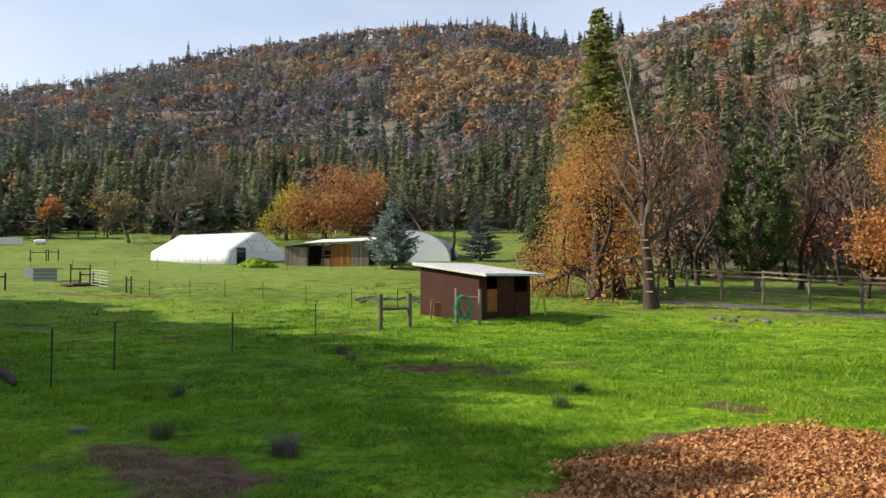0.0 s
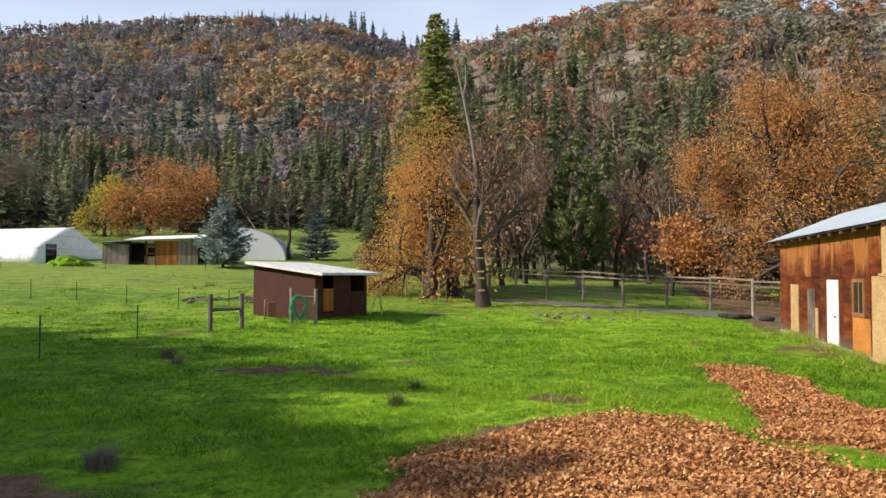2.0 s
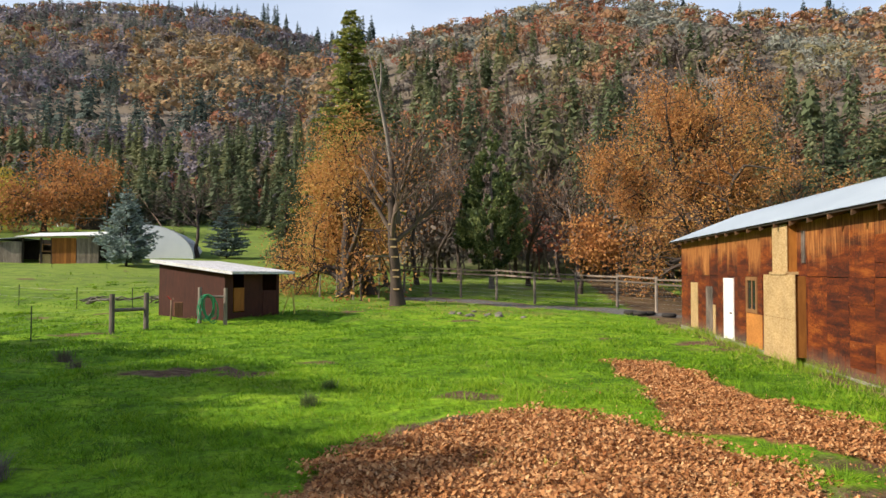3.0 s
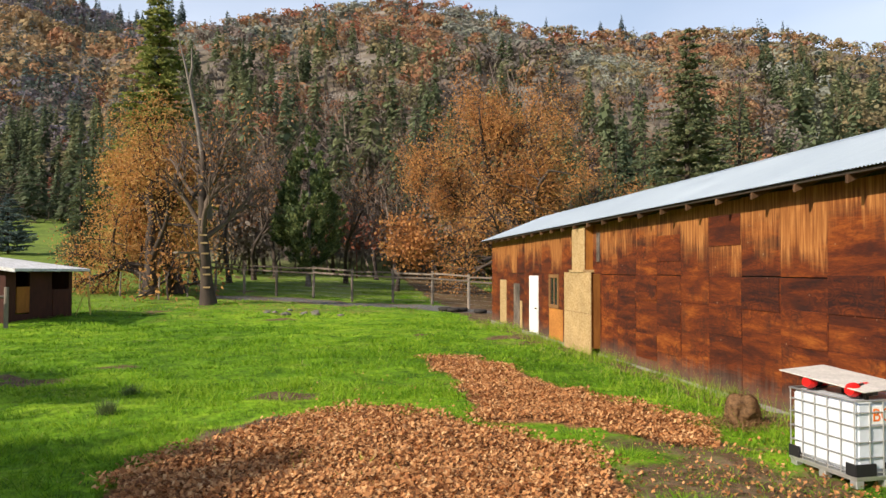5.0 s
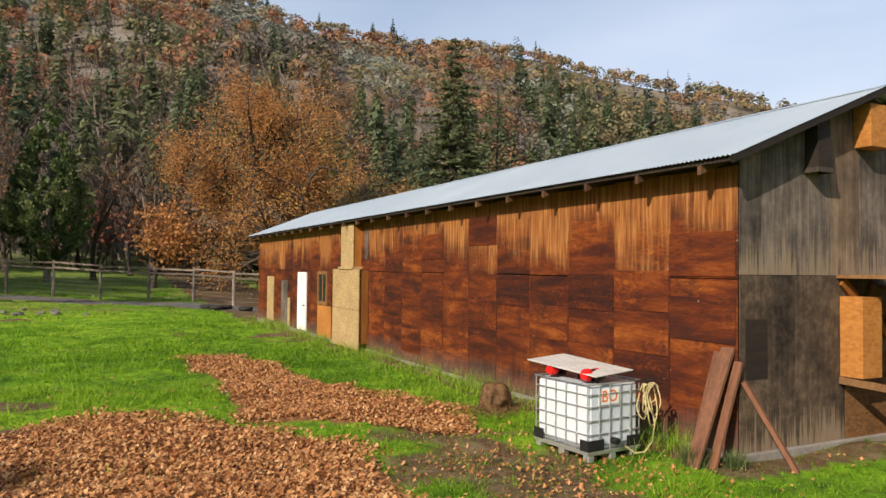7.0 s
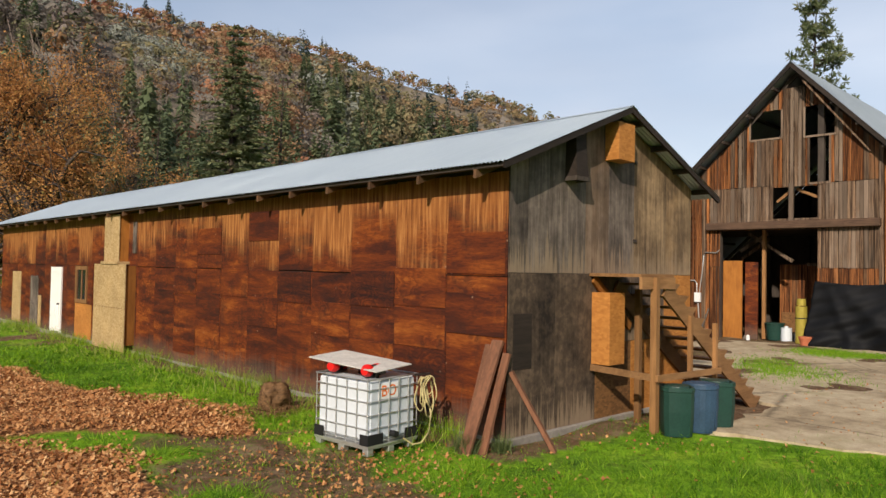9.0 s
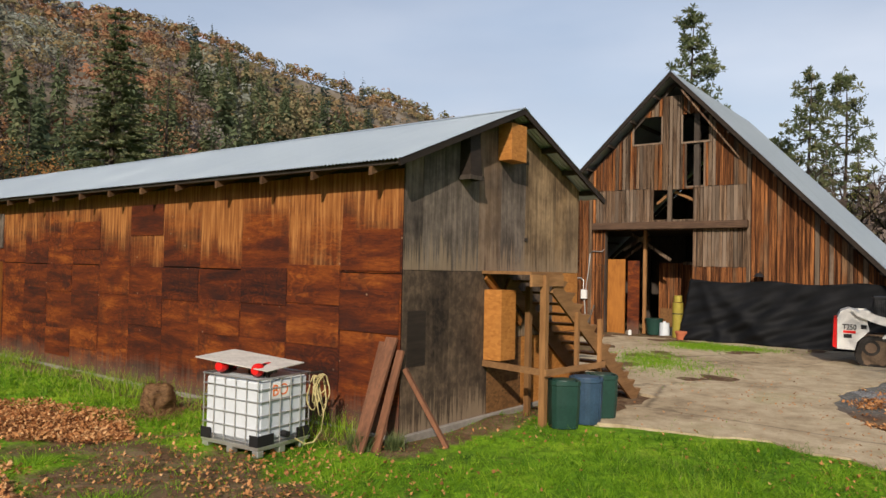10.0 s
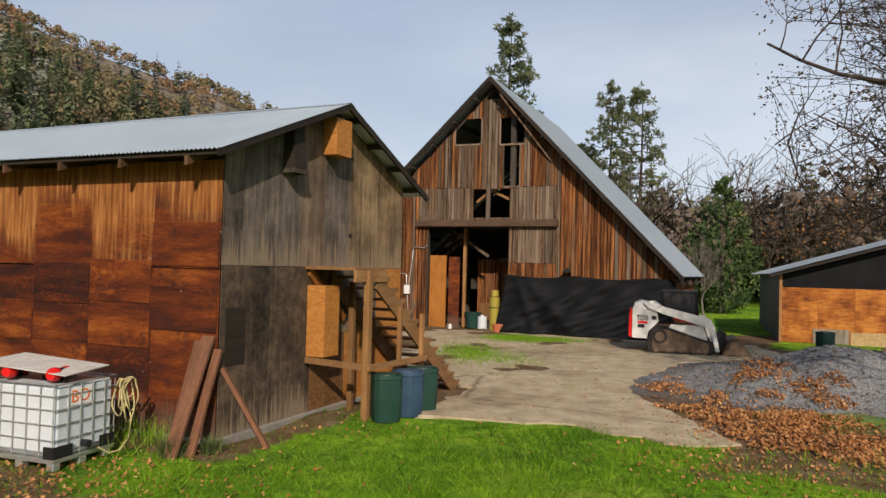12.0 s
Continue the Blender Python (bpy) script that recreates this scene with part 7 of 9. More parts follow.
# ---- concrete yard
def prism(pts, z0, z1, axis="z"):
    """An outline pushed out along one axis."""
    bm = bmesh.new()
    mk = {"z": lambda a, b, c: (a, b, c), "y": lambda a, b, c: (a, c, b)}[axis]
    f = bm.faces.new([bm.verts.new(mk(a, b, z0)) for a, b in pts])
    ex = bmesh.ops.extrude_face_region(bm, geom=[f])
    d = (0, 0, z1 - z0) if axis == "z" else (0, z1 - z0, 0)
    bmesh.ops.translate(bm, vec=d, verts=[v for v in ex["geom"] if isinstance(v, bmesh.types.BMVert)])
    bmesh.ops.recalc_face_normals(bm, faces=bm.faces)
    return bm


k = Mat("worn_concrete", 0.9, 0, 0.25)
v = k.coords((1, 1, 1))
a, b, c = k.noise(v, 0.35, 5, 0.6), k.noise(v, 2.2, 5, 0.65), k.noise(v, 30, 3)
col = k.ramp(k.mix(0.5, a, b), [(0.33, (0.150, 0.115, 0.080)), (0.46, (0.31, 0.255, 0.180)), (0.60, (0.46, 0.395, 0.300))])
col = k.mix(k.ramp(a, [(0.56, 0.0), (0.68, 0.55)]), col, (0.15, 0.16, 0.05))
col = k.mix(k.ramp(b, [(0.60, 0.0), (0.72, 0.6)]), col, (0.16, 0.11, 0.075))
edge = k.n.new("ShaderNodeTexVoronoi")
edge.feature = "DISTANCE_TO_EDGE"
edge.inputs["Scale"].default_value = 0.22
wob = k.n.new("ShaderNodeVectorMath")
wob.operation = "ADD"
k.link(v, wob.inputs[0])
k.link(k.mix(1.0, b, 0.35, "MULTIPLY"), wob.inputs[1])
k.link(wob.outputs[0], edge.inputs["Vector"])
crack = k.ramp(edge.outputs["Distance"], [(0.0, 0.35), (0.010, 1.0)])
col = k.mix(crack, (0.075, 0.06, 0.045), col)
col = k.mix(1.0, col, (1.15, 1.10, 0.98), "MULTIPLY")
k.color(k.mix(0.35, col, k.ramp(c, [(0.3, 0.6), (0.7, 1.15)]), "MULTIPLY")).bump(k.mix(0.5, crack, c), 0.5, 0.01)
yard_mat = k.m


def ragged(pts, step=0.35, amp=0.10, seed=1):
    r = random.Random(seed)
    out = []
    for (x0, y0), (x1, y1) in zip(pts, pts[1:] + pts[:1]):
        n = max(1, int(math.hypot(x1 - x0, y1 - y0) / step))
        out += [(x0 + (x1 - x0) * i / n + r.uniform(-amp, amp), y0 + (y1 - y0) * i / n + r.uniform(-amp, amp)) for i in range(n)]
    return out


slab = prism(ragged([(12.1, 0.15), (11.75, -1.2), (11.5, -2.4), (10.2, -3.8), (10.5, -4.6), (12.8, -4.4), (14.6, -4.3), (16.5, -4.8), (19.8, -7.2), (21.8, -11.2), (25.0, -11.6), (27.4, -7.2), (28.4, -2.6), (28.9, -0.2), (24.0, 3.2), (16.0, -0.4), (15.0, -1.1)]), -0.15, 0.030)
tagged(part("concrete_yard", slab, yard_mat, None), "cracked stained concrete slab between the barns", "pavement", kind="structure")

# ---- black tarp along the barn front
nx, nz = 90, 34
U, W_ = np.meshgrid(np.linspace(0, 1, nx), np.linspace(0, 1, nz), indexing="ij")
sag = 0.10 * np.abs(np.sin(U * 7.2)) ** 1.5
tx = 1.02 + 6.45 * U - 0.26 * W_ * (1 - U) ** 3
tz = (2.28 - sag) * (1 - W_) + 0.02 * W_ + 0.0
fold = 0.06 * np.sin(U * 34 + W_ * 7.0 + 1.2 * np.sin(W_ * 5 + U * 9)) + 0.09 * np.sin((U * 13 - W_ * 6.0)) * W_ + 0.05 * np.sin((U + W_) * 27) + 0.10 * np.exp(-((U - 0.12 - 0.35 * W_) / 0.05) ** 2) + 0.10 * np.exp(-((U - 0.06 - 0.18 * W_) / 0.03) ** 2)
ty = -0.12 - 0.55 * W_ ** 1.3 - 1.1 * fold * (0.3 + 0.9 * W_)
i, j = np.meshgrid(np.arange(nx - 1), np.arange(nz - 1), indexing="ij")
F = np.stack([i * nz + j, (i + 1) * nz + j, (i + 1) * nz + j + 1, i * nz + j + 1], -1).reshape(-1, 4)
tarp = part("tarp", mesh_from("tarp", np.stack([tx, ty, tz], -1).reshape(-1, 3), F, tarp_mat, smooth=True), None, None)
tarp.matrix_world = pose(29.2, -2.4, 0, 0, 0, -115)
so = tarp.modifiers.new("thickness", "SOLIDIFY")
so.thickness = 0.01
tagged(tarp, "black plastic tarp hung in folds along the barn front", "tarp")

# ---- things round the barn doorway
def barn_pt(x, y, z=0.0, turn=0.0):
    return barn.matrix_basis @ pose(x, y, z, 0, 0, turn)


t = thing("gas_cylinder", barn_pt(0.42, 0.3), "tall tarnished yellow gas cylinder in the doorway", "gas cylinder")
brass = plain("dull_yellow_paint", (0.36, 0.29, 0.05), 0.45, 0.2)
part("body", cyl(bmesh.new(), (0, 0, 0), (0, 0, 1.35), 0.2, seg=18), brass, t)
part("collar", cyl(bmesh.new(), (0, 0, 1.38), (0, 0, 1.62), 0.16, 0.15, 16), brass, t)
part("band", cyl(bmesh.new(), (0, 0, 0.9), (0, 0, 0.94), 0.206, seg=18), black_plastic, t)
t = thing("tub", barn_pt(-0.75, 0.9), "dark green plastic tub on the barn floor", "tub")
part("body", cyl(bmesh.new(), (0, 0, 0), (0, 0, 0.62), 0.26, 0.34, 18), green_plastic, t)
part("rim", cyl(bmesh.new(), (0, 0, 0.6), (0, 0, 0.65), 0.36, 0.36, 18), green_plastic, t)
for q, (x, y, s_, mt, lb) in enumerate(((-0.28, 0.8, 0.5, poly_white, "white jerrycan"), (0.22, 1.0, 0.28, white_metal, "white paint can"), (-1.35, -0.1, 0.18, white_metal, "small white can"), (-1.55, 0.1, 0.14, grey_wood, "small bottle"), (-0.05, 1.1, 0.3, galv, "metal bucket"))):
    t = thing("container", barn_pt(x, y), lb + " on the ground in the barn doorway", "container", "containers in the doorway")
    part("body", cyl(bmesh.new(), (0, 0, 0), (0, 0, s_), s_ * 0.4, s_ * 0.38, 12), mt, t)
    part("neck", cyl(bmesh.new(), (0, 0, s_), (0, 0, s_ * 1.12), s_ * 0.14, s_ * 0.12, 10), mt, t)
t = thing("flower_pot", barn_pt(0.92, -0.75), "terracotta pots stacked by the tarp", "pot")
part("pot", cyl(bmesh.new(), (0, 0, 0), (0, 0, 0.26), 0.15, 0.2, 14), plain("terracotta", (0.42, 0.13, 0.06), 0.8), t)
part("rim", cyl(bmesh.new(), (0, 0, 0.26), (0, 0, 0.34), 0.22, 0.22, 14), bpy.data.materials["terracotta"], t)
t = thing("meter_box", barn_pt(-3.36, -0.06), "grey electric box with conduit on the barn front", "electric box")
part("box", boxes((-0.12, -0.1, 1.35, 0.12, 0.03, 1.72), bevel=0.01), white_metal, t)
tube_part("conduit", [(0.0, 0, 1.3), (0.05, 0, 0.6), (0.08, 0, 0.0)], 0.025, galv, t, 8)
tube_part("conduit", [(0.05, 0, 1.7), (0.16, 0, 2.5), (0.22, 0, 3.2), (0.3, 0, 3.32), (0.75, 0, 3.3), (0.85, 0, 3.4)], 0.022, galv, t, 8)
tube_part("conduit", [(-0.05, 0, 1.7), (-0.05, 0, 2.1), (-0.15, 0, 2.2), (-0.6, 0, 2.2)], 0.02, galv, t, 8)
t = thing("barn_lamp", barn_pt(3.49, 0), "round dark lamp on the barn front", "lamp")
part("shade", cyl(bmesh.new(), (0, -0.2, 2.42), (0, -0.2, 2.55), 0.2, 0.08, 16), black_plastic, t)
part("bracket", beam((0, 0, 2.6), (0, -0.2, 2.55), 0.03, 0.03), black_plastic, t)
t = thing("plank", barn_pt(-3.05, -0.3), "pale board leaning on the barn front", "board")
part("plank", beam((-0.15, 0, 0), (0.12, 0.25, 1.1), 0.1, 0.03), grey_wood, t)

# ---- compact tracked loader
track_steel = plain("dark_muddy_steel", (0.135, 0.092, 0.058), 0.8, 0.2, 0.5, 5.0, 0.5)
mesh_grey = plain("dark_grey_steel", (0.11, 0.11, 0.115), 0.5, 0.4)
cab_grey = plain("cab_shade", (0.010, 0.010, 0.011), 0.95)


def build_loader():
    t = thing("track_loader", pose(22.60, -8.09, 0.030, 0, 0, -106) @ Matrix.Scale(0.875, 4), "white compact track loader with muddy rubber tracks", "loader")
    P = lambda zx, zy: ((zx - 387) / 167, (455 - zy) / 167)
    body = part("rear_body", prism([P(112, 372), P(112, 205), P(128, 170), P(165, 156), P(215, 166), P(250, 215), P(262, 270), P(235, 300), P(205, 330), P(195, 375)], -0.82, 0.82, "y"), loader_white, t, "white engine housing")
    part("tail_light_panel", prism([P(90, 362), P(96, 210), P(122, 204), P(114, 372)], -0.78, 0.78, "y"), red_plastic, body)
    part("vent", boxes((*[P(222, 0)[0]], -0.832, P(0, 262)[1], P(248, 0)[0], -0.815, P(0, 240)[1])), black_plastic, body)
    part("lower_body", prism([P(195, 380), P(250, 290), P(520, 290), P(545, 380), P(560, 400), P(200, 400)], -0.55, 0.55, "y"), mud_steel, t)
    part("side_panel", prism([P(312, 318), P(330, 288), P(505, 288), P(535, 372)], -0.86, -0.5, "y"), loader_white, t)
    for sy in (-1, 1):
        y0, y1 = (-0.92, -0.52) if sy < 0 else (0.52, 0.92)
        arm = part("lift_arm", prism([P(178, 165), P(250, 162), P(290, 185), P(548, 246), P(572, 300), P(598, 430), P(578, 436), P(540, 300), P(470, 278), P(280, 225), P(205, 195)], y0 - 0.02, y0 + 0.14 if sy < 0 else y1 - 0.02 + 0.02, "y") if sy < 0 else prism([P(178, 165), P(250, 162), P(290, 185), P(548, 246), P(572, 300), P(598, 430), P(578, 436), P(540, 300), P(470, 278), P(280, 225), P(205, 195)], y1 - 0.12, y1 + 0.02, "y"), loader_white, t, "white lift arm")
        part("cylinder", beam((P(345, 0)[0], (y0 + y1) / 2, P(0, 250)[1]), (P(475, 0)[0], (y0 + y1) / 2, P(0, 276)[1]), 0.10, 0.10), red_plastic, arm)
        # track: a loop of lugs round two wheels
        outline = [P(262, 300), P(300, 300), P(520, 372), P(565, 385), P(578, 410), P(570, 440), P(545, 455), P(235, 455), P(205, 436), P(196, 400), P(212, 335), P(232, 308)]
        tr = part("track", prism(outline, y0, y1, "y"), rubber, t, "muddy rubber track")
        inner = [(x * 0.84 - 0.02, 0.08 + z * 0.80) for x, z in outline]
        part("track_frame", prism(inner, y0 - 0.012 if sy < 0 else y0 + 0.05, y0 + 0.03 if sy < 0 else y1 + 0.012, "y"), track_steel, tr)
        yy = y0 - 0.02 if sy < 0 else y1 + 0.02
        part("sprocket", cyl(bmesh.new(), (P(268, 0)[0], yy, P(0, 357)[1]), (P(268, 0)[0], yy * 0.9, P(0, 357)[1]), 0.25, seg=18), rubber, tr)
        part("hub", cyl(bmesh.new(), (P(268, 0)[0], yy * 1.02, P(0, 357)[1]), (P(268, 0)[0], yy * 0.9, P(0, 357)[1]), 0.16, seg=16), mud_steel, tr)
        per = []
        for (xa, za), (xb, zb) in zip(outline, outline[1:] + outline[:1]):
            n = max(1, int(math.hypot(xb - xa, zb - za) / 0.095))
            per += [(xa + (xb - xa) * q / n, za + (zb - za) * q / n, math.atan2(zb - za, xb - xa)) for q in range(n)]
        bm = bmesh.new()
        for x, z, an in per:
            box(bm, -0.025, y0, -0.02, 0.025, y1, 0.02, m=Matrix.Translation((x, 0, z)) @ Matrix.Rotation(-an, 4, "Y"))
        lug = part("lugs", bm, rubber, tr)
        tagged(lug, kind="stuff")
        for q in range(5):
            x = P(250 + q * 68, 0)[0]
            part("roller", cyl(bmesh.new(), (x, yy, 0.13), (x, yy * 0.92, 0.13), 0.09, seg=12), mud_steel, tr)
    cab = part("cab", prism([P(268, 240), P(288, 95), P(478, 93), P(480, 110), P(490, 232), P(470, 262)], -0.50, 0.50, "y"), cab_grey, t, "black cab with wire mesh sides")
    mesh = bmesh.new()
    for q in range(15):
        z = P(0, 225)[1] + q * 0.05
        box(mesh, P(300 - q * 0.8, 0)[0], -0.52, z, P(470, 0)[0], -0.505, z + 0.008)
    for q in range(20):
        x = P(305, 0)[0] + q * 0.05
        box(mesh, x, -0.52, P(0, 225)[1], x + 0.008, -0.505, P(0, 108)[1])
    tagged(part("mesh_screen", mesh, mesh_grey, cab), kind="stuff")
    part("roof", prism([P(280, 100), P(284, 90), P(482, 88), P(484, 100)], -0.54, 0.54, "y"), black_plastic, cab)
    part("quick_plate", prism([P(580, 440), P(592, 360), P(622, 320), P(640, 330), P(610, 440)], -0.6, 0.6, "y"), black_plastic, t)
    bk = part("bucket", prism([P(612, 455), P(640, 370), P(700, 350), P(690, 364), P(650, 380), P(632, 444), P(775, 446), P(780, 455)], -0.88, 0.88, "y"), mud_steel, t, "muddy steel bucket")
    for y in (-0.88, 0.86):
        part("side_plate", prism([P(612, 455), P(640, 370), P(700, 350), P(778, 452)], y, y + 0.02, "y"), mud_steel, bk)
    # side marking
    cu = bpy.data.curves.new("marking", "FONT")
    cu.body, cu.size, cu.extrude, cu.offset = "T250", 0.25, 0.002, 0.006
    ob = new("marking", cu)
    me = bpy.data.meshes.new_from_object(ob.evaluated_get(bpy.context.evaluated_depsgraph_get()))
    bpy.data.objects.remove(ob)
    me.materials.clear()
    part("marking", me, black_plastic, body, at=pose(P(136, 0)[0], -0.826, P(0, 268)[1], 90, 0, 0) @ Matrix.Diagonal((0.75, 1, 1, 1)))
    part("red_badge", boxes((P(140, 0)[0], -0.83, P(0, 287)[1], P(198, 0)[0], -0.82, P(0, 273)[1])), red_plastic, body)
    part("dark_badge", boxes((P(142, 0)[0], -0.83, P(0, 312)[1], P(180, 0)[0], -0.82, P(0, 291)[1])), black_plastic, body)


build_loader()

# ---- tarpaper shed with orange plywood
k = Mat("rust_stained_plywood", 0.75, 0, 0.2)
b1_, b2_ = k.noise(k.coords((1, 1, 1), shift=True), 1.4, 6, 0.65), k.noise(k.coords((1, 1, 7), shift=True), 2.2, 5, 0.6)
k.color(k.ramp(k.mix(0.4, b1_, b2_), [(0.34, (0.085, 0.022, 0.006)), (0.47, (0.27, 0.082, 0.014)), (0.60, (0.47, 0.180, 0.034))])).bump(b2_, 0.3, 0.004)
rust_ply = k.m
dark_tin = plain("dark_weathered_tin", (0.085, 0.090, 0.100), 0.6, 0, 0.4)


def build_side_shed():
    t = thing("side_shed", pose(27.0, -13.5, 0, 0, 0, -111), "low shed with black tarpaper over orange plywood", "shed")
    L, D, s = 7.5, 9.5, 0.30
    zt = lambda x: 2.62 + s * x
    blk = tarp_mat
    up = prism([(0, 2.02), (L, 2.02), (L, zt(L)), (0, zt(0))], 0.0, 0.08, "y")
    part("tarpaper", up, blk, t, "black tarpaper strip")
    for q in range(6):
        part("plywood_sheet", boxes((0.0, -0.012, 0.0, 1.215, 0.02, 2.04), bevel=0.003), rust_ply, t, at=pose(0.05 + q * 1.22, 0, 0.02))
    part("kick_board", boxes((1.1, -0.035, 0.02, 2.3, -0.014, 0.55)), grey_wood, t)
    part("kick_board", boxes((2.35, -0.035, 0.0, 4.6, -0.014, 0.48)), osb_pale, t)
    part("corner_post", boxes((-0.05, -0.05, 0, 0.05, 0.06, 2.65)), lumber_up, t)
    for q in range(8):
        part("side_sheet", boxes((-0.03, 0.0, 0.0, 0.0, 1.17, 2.58), bevel=0.004), dark_tin, t, at=pose(0, 0.06 + q * 1.18, 0.02))
    part("rear_wall", prism([(0, 0), (L, 0), (L, zt(L)), (0, zt(0))], D - 0.1, D, "y"), dark_wood, t)
    V, F = corrugated(D + 0.9, (-0.45, zt(-0.45) + 0.07), (L + 0.3, zt(L + 0.3) + 0.07), 0.076, 0.012)
    part("roof_sheet", mesh_from("roof_sheet", V + np.array([0, -0.5, 0]), F, old_tin, smooth=True), None, t)
    part("fascia", beam((-0.42, -0.45, zt(-0.42) - 0.02), (L + 0.3, -0.45, zt(L + 0.3) - 0.02), 0.03, 0.09), barge_wood, t)


build_side_shed()
bin_(22.6, -12.75, 0.0, green_plastic, "dark green plastic compost bin by the tarpaper shed", 0.74, 0.25, 0.5)

# ---- gravel heap with fallen leaves on it
def heap_z(x, y):
    g = lambda cx, cy, h, sx, sy, a: h * np.exp(-((((x - cx) * math.cos(a) + (y - cy) * math.sin(a)) / sx) ** 2 + ((-(x - cx) * math.sin(a) + (y - cy) * math.cos(a)) / sy) ** 2))
    return g(15.6, -8.9, 0.92, 1.8, 2.2, 0.3) + g(17.2, -7.2, 0.22, 1.2, 1.5, 0.2) + g(15.0, -11.4, 0.45, 2.0, 2.0, 0) + 0.05 * wobble(x, y, 0.4, 1.0) - 0.10


hx, hy = np.meshgrid(np.linspace(10.5, 21, 130), np.linspace(-15, -3.2, 140), indexing="ij")
hz = heap_z(hx, hy) + 0.02 * wobble(hx, hy, 0.13, 2.0)
i, j = np.meshgrid(np.arange(129), np.arange(139), indexing="ij")
F = np.stack([i * 140 + j, (i + 1) * 140 + j, (i + 1) * 140 + j + 1, i * 140 + j + 1], -1).reshape(-1, 4)
k = Mat("grey_gravel", 0.95, 0, 0.2)
v = k.coords((1, 1, 1))
cell = k.voronoi(v, 30, "Color")
dist = k.voronoi(v, 30)
k.color(k.mix(k.ramp(dist, [(0.0, 0.0), (0.7, 0.6)]), k.ramp(cell, [(0.1, (0.145, 0.147, 0.152)), (0.9, (0.46, 0.458, 0.455))]), (0.09, 0.09, 0.09))).bump(dist, 1.0, 0.03)
gravel_mat = k.m
tagged(new("gravel_heap", mesh_from("gravel_heap", np.stack([hx, hy, hz], -1).reshape(-1, 3), F, gravel_mat, smooth=True)), "heap of grey crushed gravel strewn with leaves", "heap")
n = 5200
gx, gy = rng.uniform(11, 20.5, n), rng.uniform(-14, -3.6, n)
ok = heap_z(gx, gy) > 0.02
gx, gy = gx[ok], gy[ok]
c = np.stack([gx, gy, heap_z(gx, gy) + 0.012], -1)
oct_v = np.array([(1, 0, 0), (-1, 0, 0), (0, 1, 0), (0, -1, 0), (0, 0, 0.8), (0, 0, -0.8)])
oct_f = np.array([(0, 2, 4), (2, 1, 4), (1, 3, 4), (3, 0, 4), (2, 0, 5), (1, 2, 5), (3, 1, 5), (0, 3, 5)])
V = (c[:, None] + oct_v[None] * rng.uniform(0.012, 0.04, (len(c), 1, 1)) * rng.uniform(0.6, 1.4, (len(c), 6, 1))).reshape(-1, 3)
F = (oct_f[None] + (np.arange(len(c)) * 6)[:, None, None]).reshape(-1, 3)
tagged(new("loose_gravel", mesh_from("loose_gravel", V, F, stone_mat)), "loose grey crushed stones on the heap", "gravel", kind="stuff")

# ---- fallen leaves
def leaf_litter(name, x, y, z, size, tint, label, flat=0.5):
    """Curled five-lobed leaves lying at random."""
    n = len(x)
    a = np.array([0.0, 0.75, 1.5, 3.14, 4.8, 5.55])
    rad = np.array([1.0, 0.5, 0.95, 0.6, 0.95, 0.5])
    sh = np.stack([np.cos(a) * rad, np.sin(a) * rad * 0.9, 0.30 * (rad ** 2) * np.cos(2 * a)], -1) * 0.5
    e = rng.normal(0, flat, (n, 2))
    yaw = rng.uniform(0, 6.28, n)
    cy_, sy_ = np.cos(yaw), np.sin(yaw)
    s_ = (size * rng.uniform(0.6, 1.3, n))[:, None]
    lx, ly, lz = sh[None, :, 0] * s_, sh[None, :, 1] * s_, sh[None, :, 2] * s_ * rng.uniform(-0.5, 1.2, (n, 1))
    X = lx * cy_[:, None] - ly * sy_[:, None]
    Y = lx * sy_[:, None] + ly * cy_[:, None]
    Z = lz + X * e[:, :1] + Y * e[:, 1:]
    V = np.stack([X + x[:, None], Y + y[:, None], np.maximum(Z, -0.03) + z[:, None]], -1).reshape(-1, 3)
    me = mesh_from(name, V, np.arange(n * 6).reshape(-1, 6), litter_mat, attr=np.repeat(tint, 6))
    tagged(new(name, me), label, "leaves", kind="stuff")


def sample_poly(poly, n, rag=0.35, tail=0.25):
    P = np.array(poly)
    lo_, hi_ = P.min(0) - 0.6, P.max(0) + 0.6
    x, y = rng.uniform(lo_[0], hi_[0], n), rng.uniform(lo_[1], hi_[1], n)
    jx, jy = rag * wobble(x, y, 0.5, 1.0) + rng.normal(0, tail * 0.5, n), rag * wobble(x, y, 0.42, 4.0) + rng.normal(0, tail * 0.5, n)
    ok = inside(x + jx, y + jy, poly)
    return x[ok], y[ok]


xs, ys = [], []
for poly, n in ((LEAF_BED_A, 84000), (LEAF_BED_B, 72000)):
    a, b = sample_poly(poly, n)
    xs.append(a)
    ys.append(b)
xs, ys = np.concatenate(xs), np.concatenate(ys)
lump = 0.05 + 0.045 * wobble(xs, ys, 0.6, 2.0) + 0.03 * wobble(xs, ys, 0.22, 1.0)
leaf_litter("leaf_bed", xs, ys, ground_z(xs, ys) + lump * rng.uniform(0.3, 1.3, len(xs)) + 0.02, 0.068, np.clip(rng.normal(0.58, 0.32, len(xs)), 0, 1), "thick bed of dry rust-brown leaves on the grass")
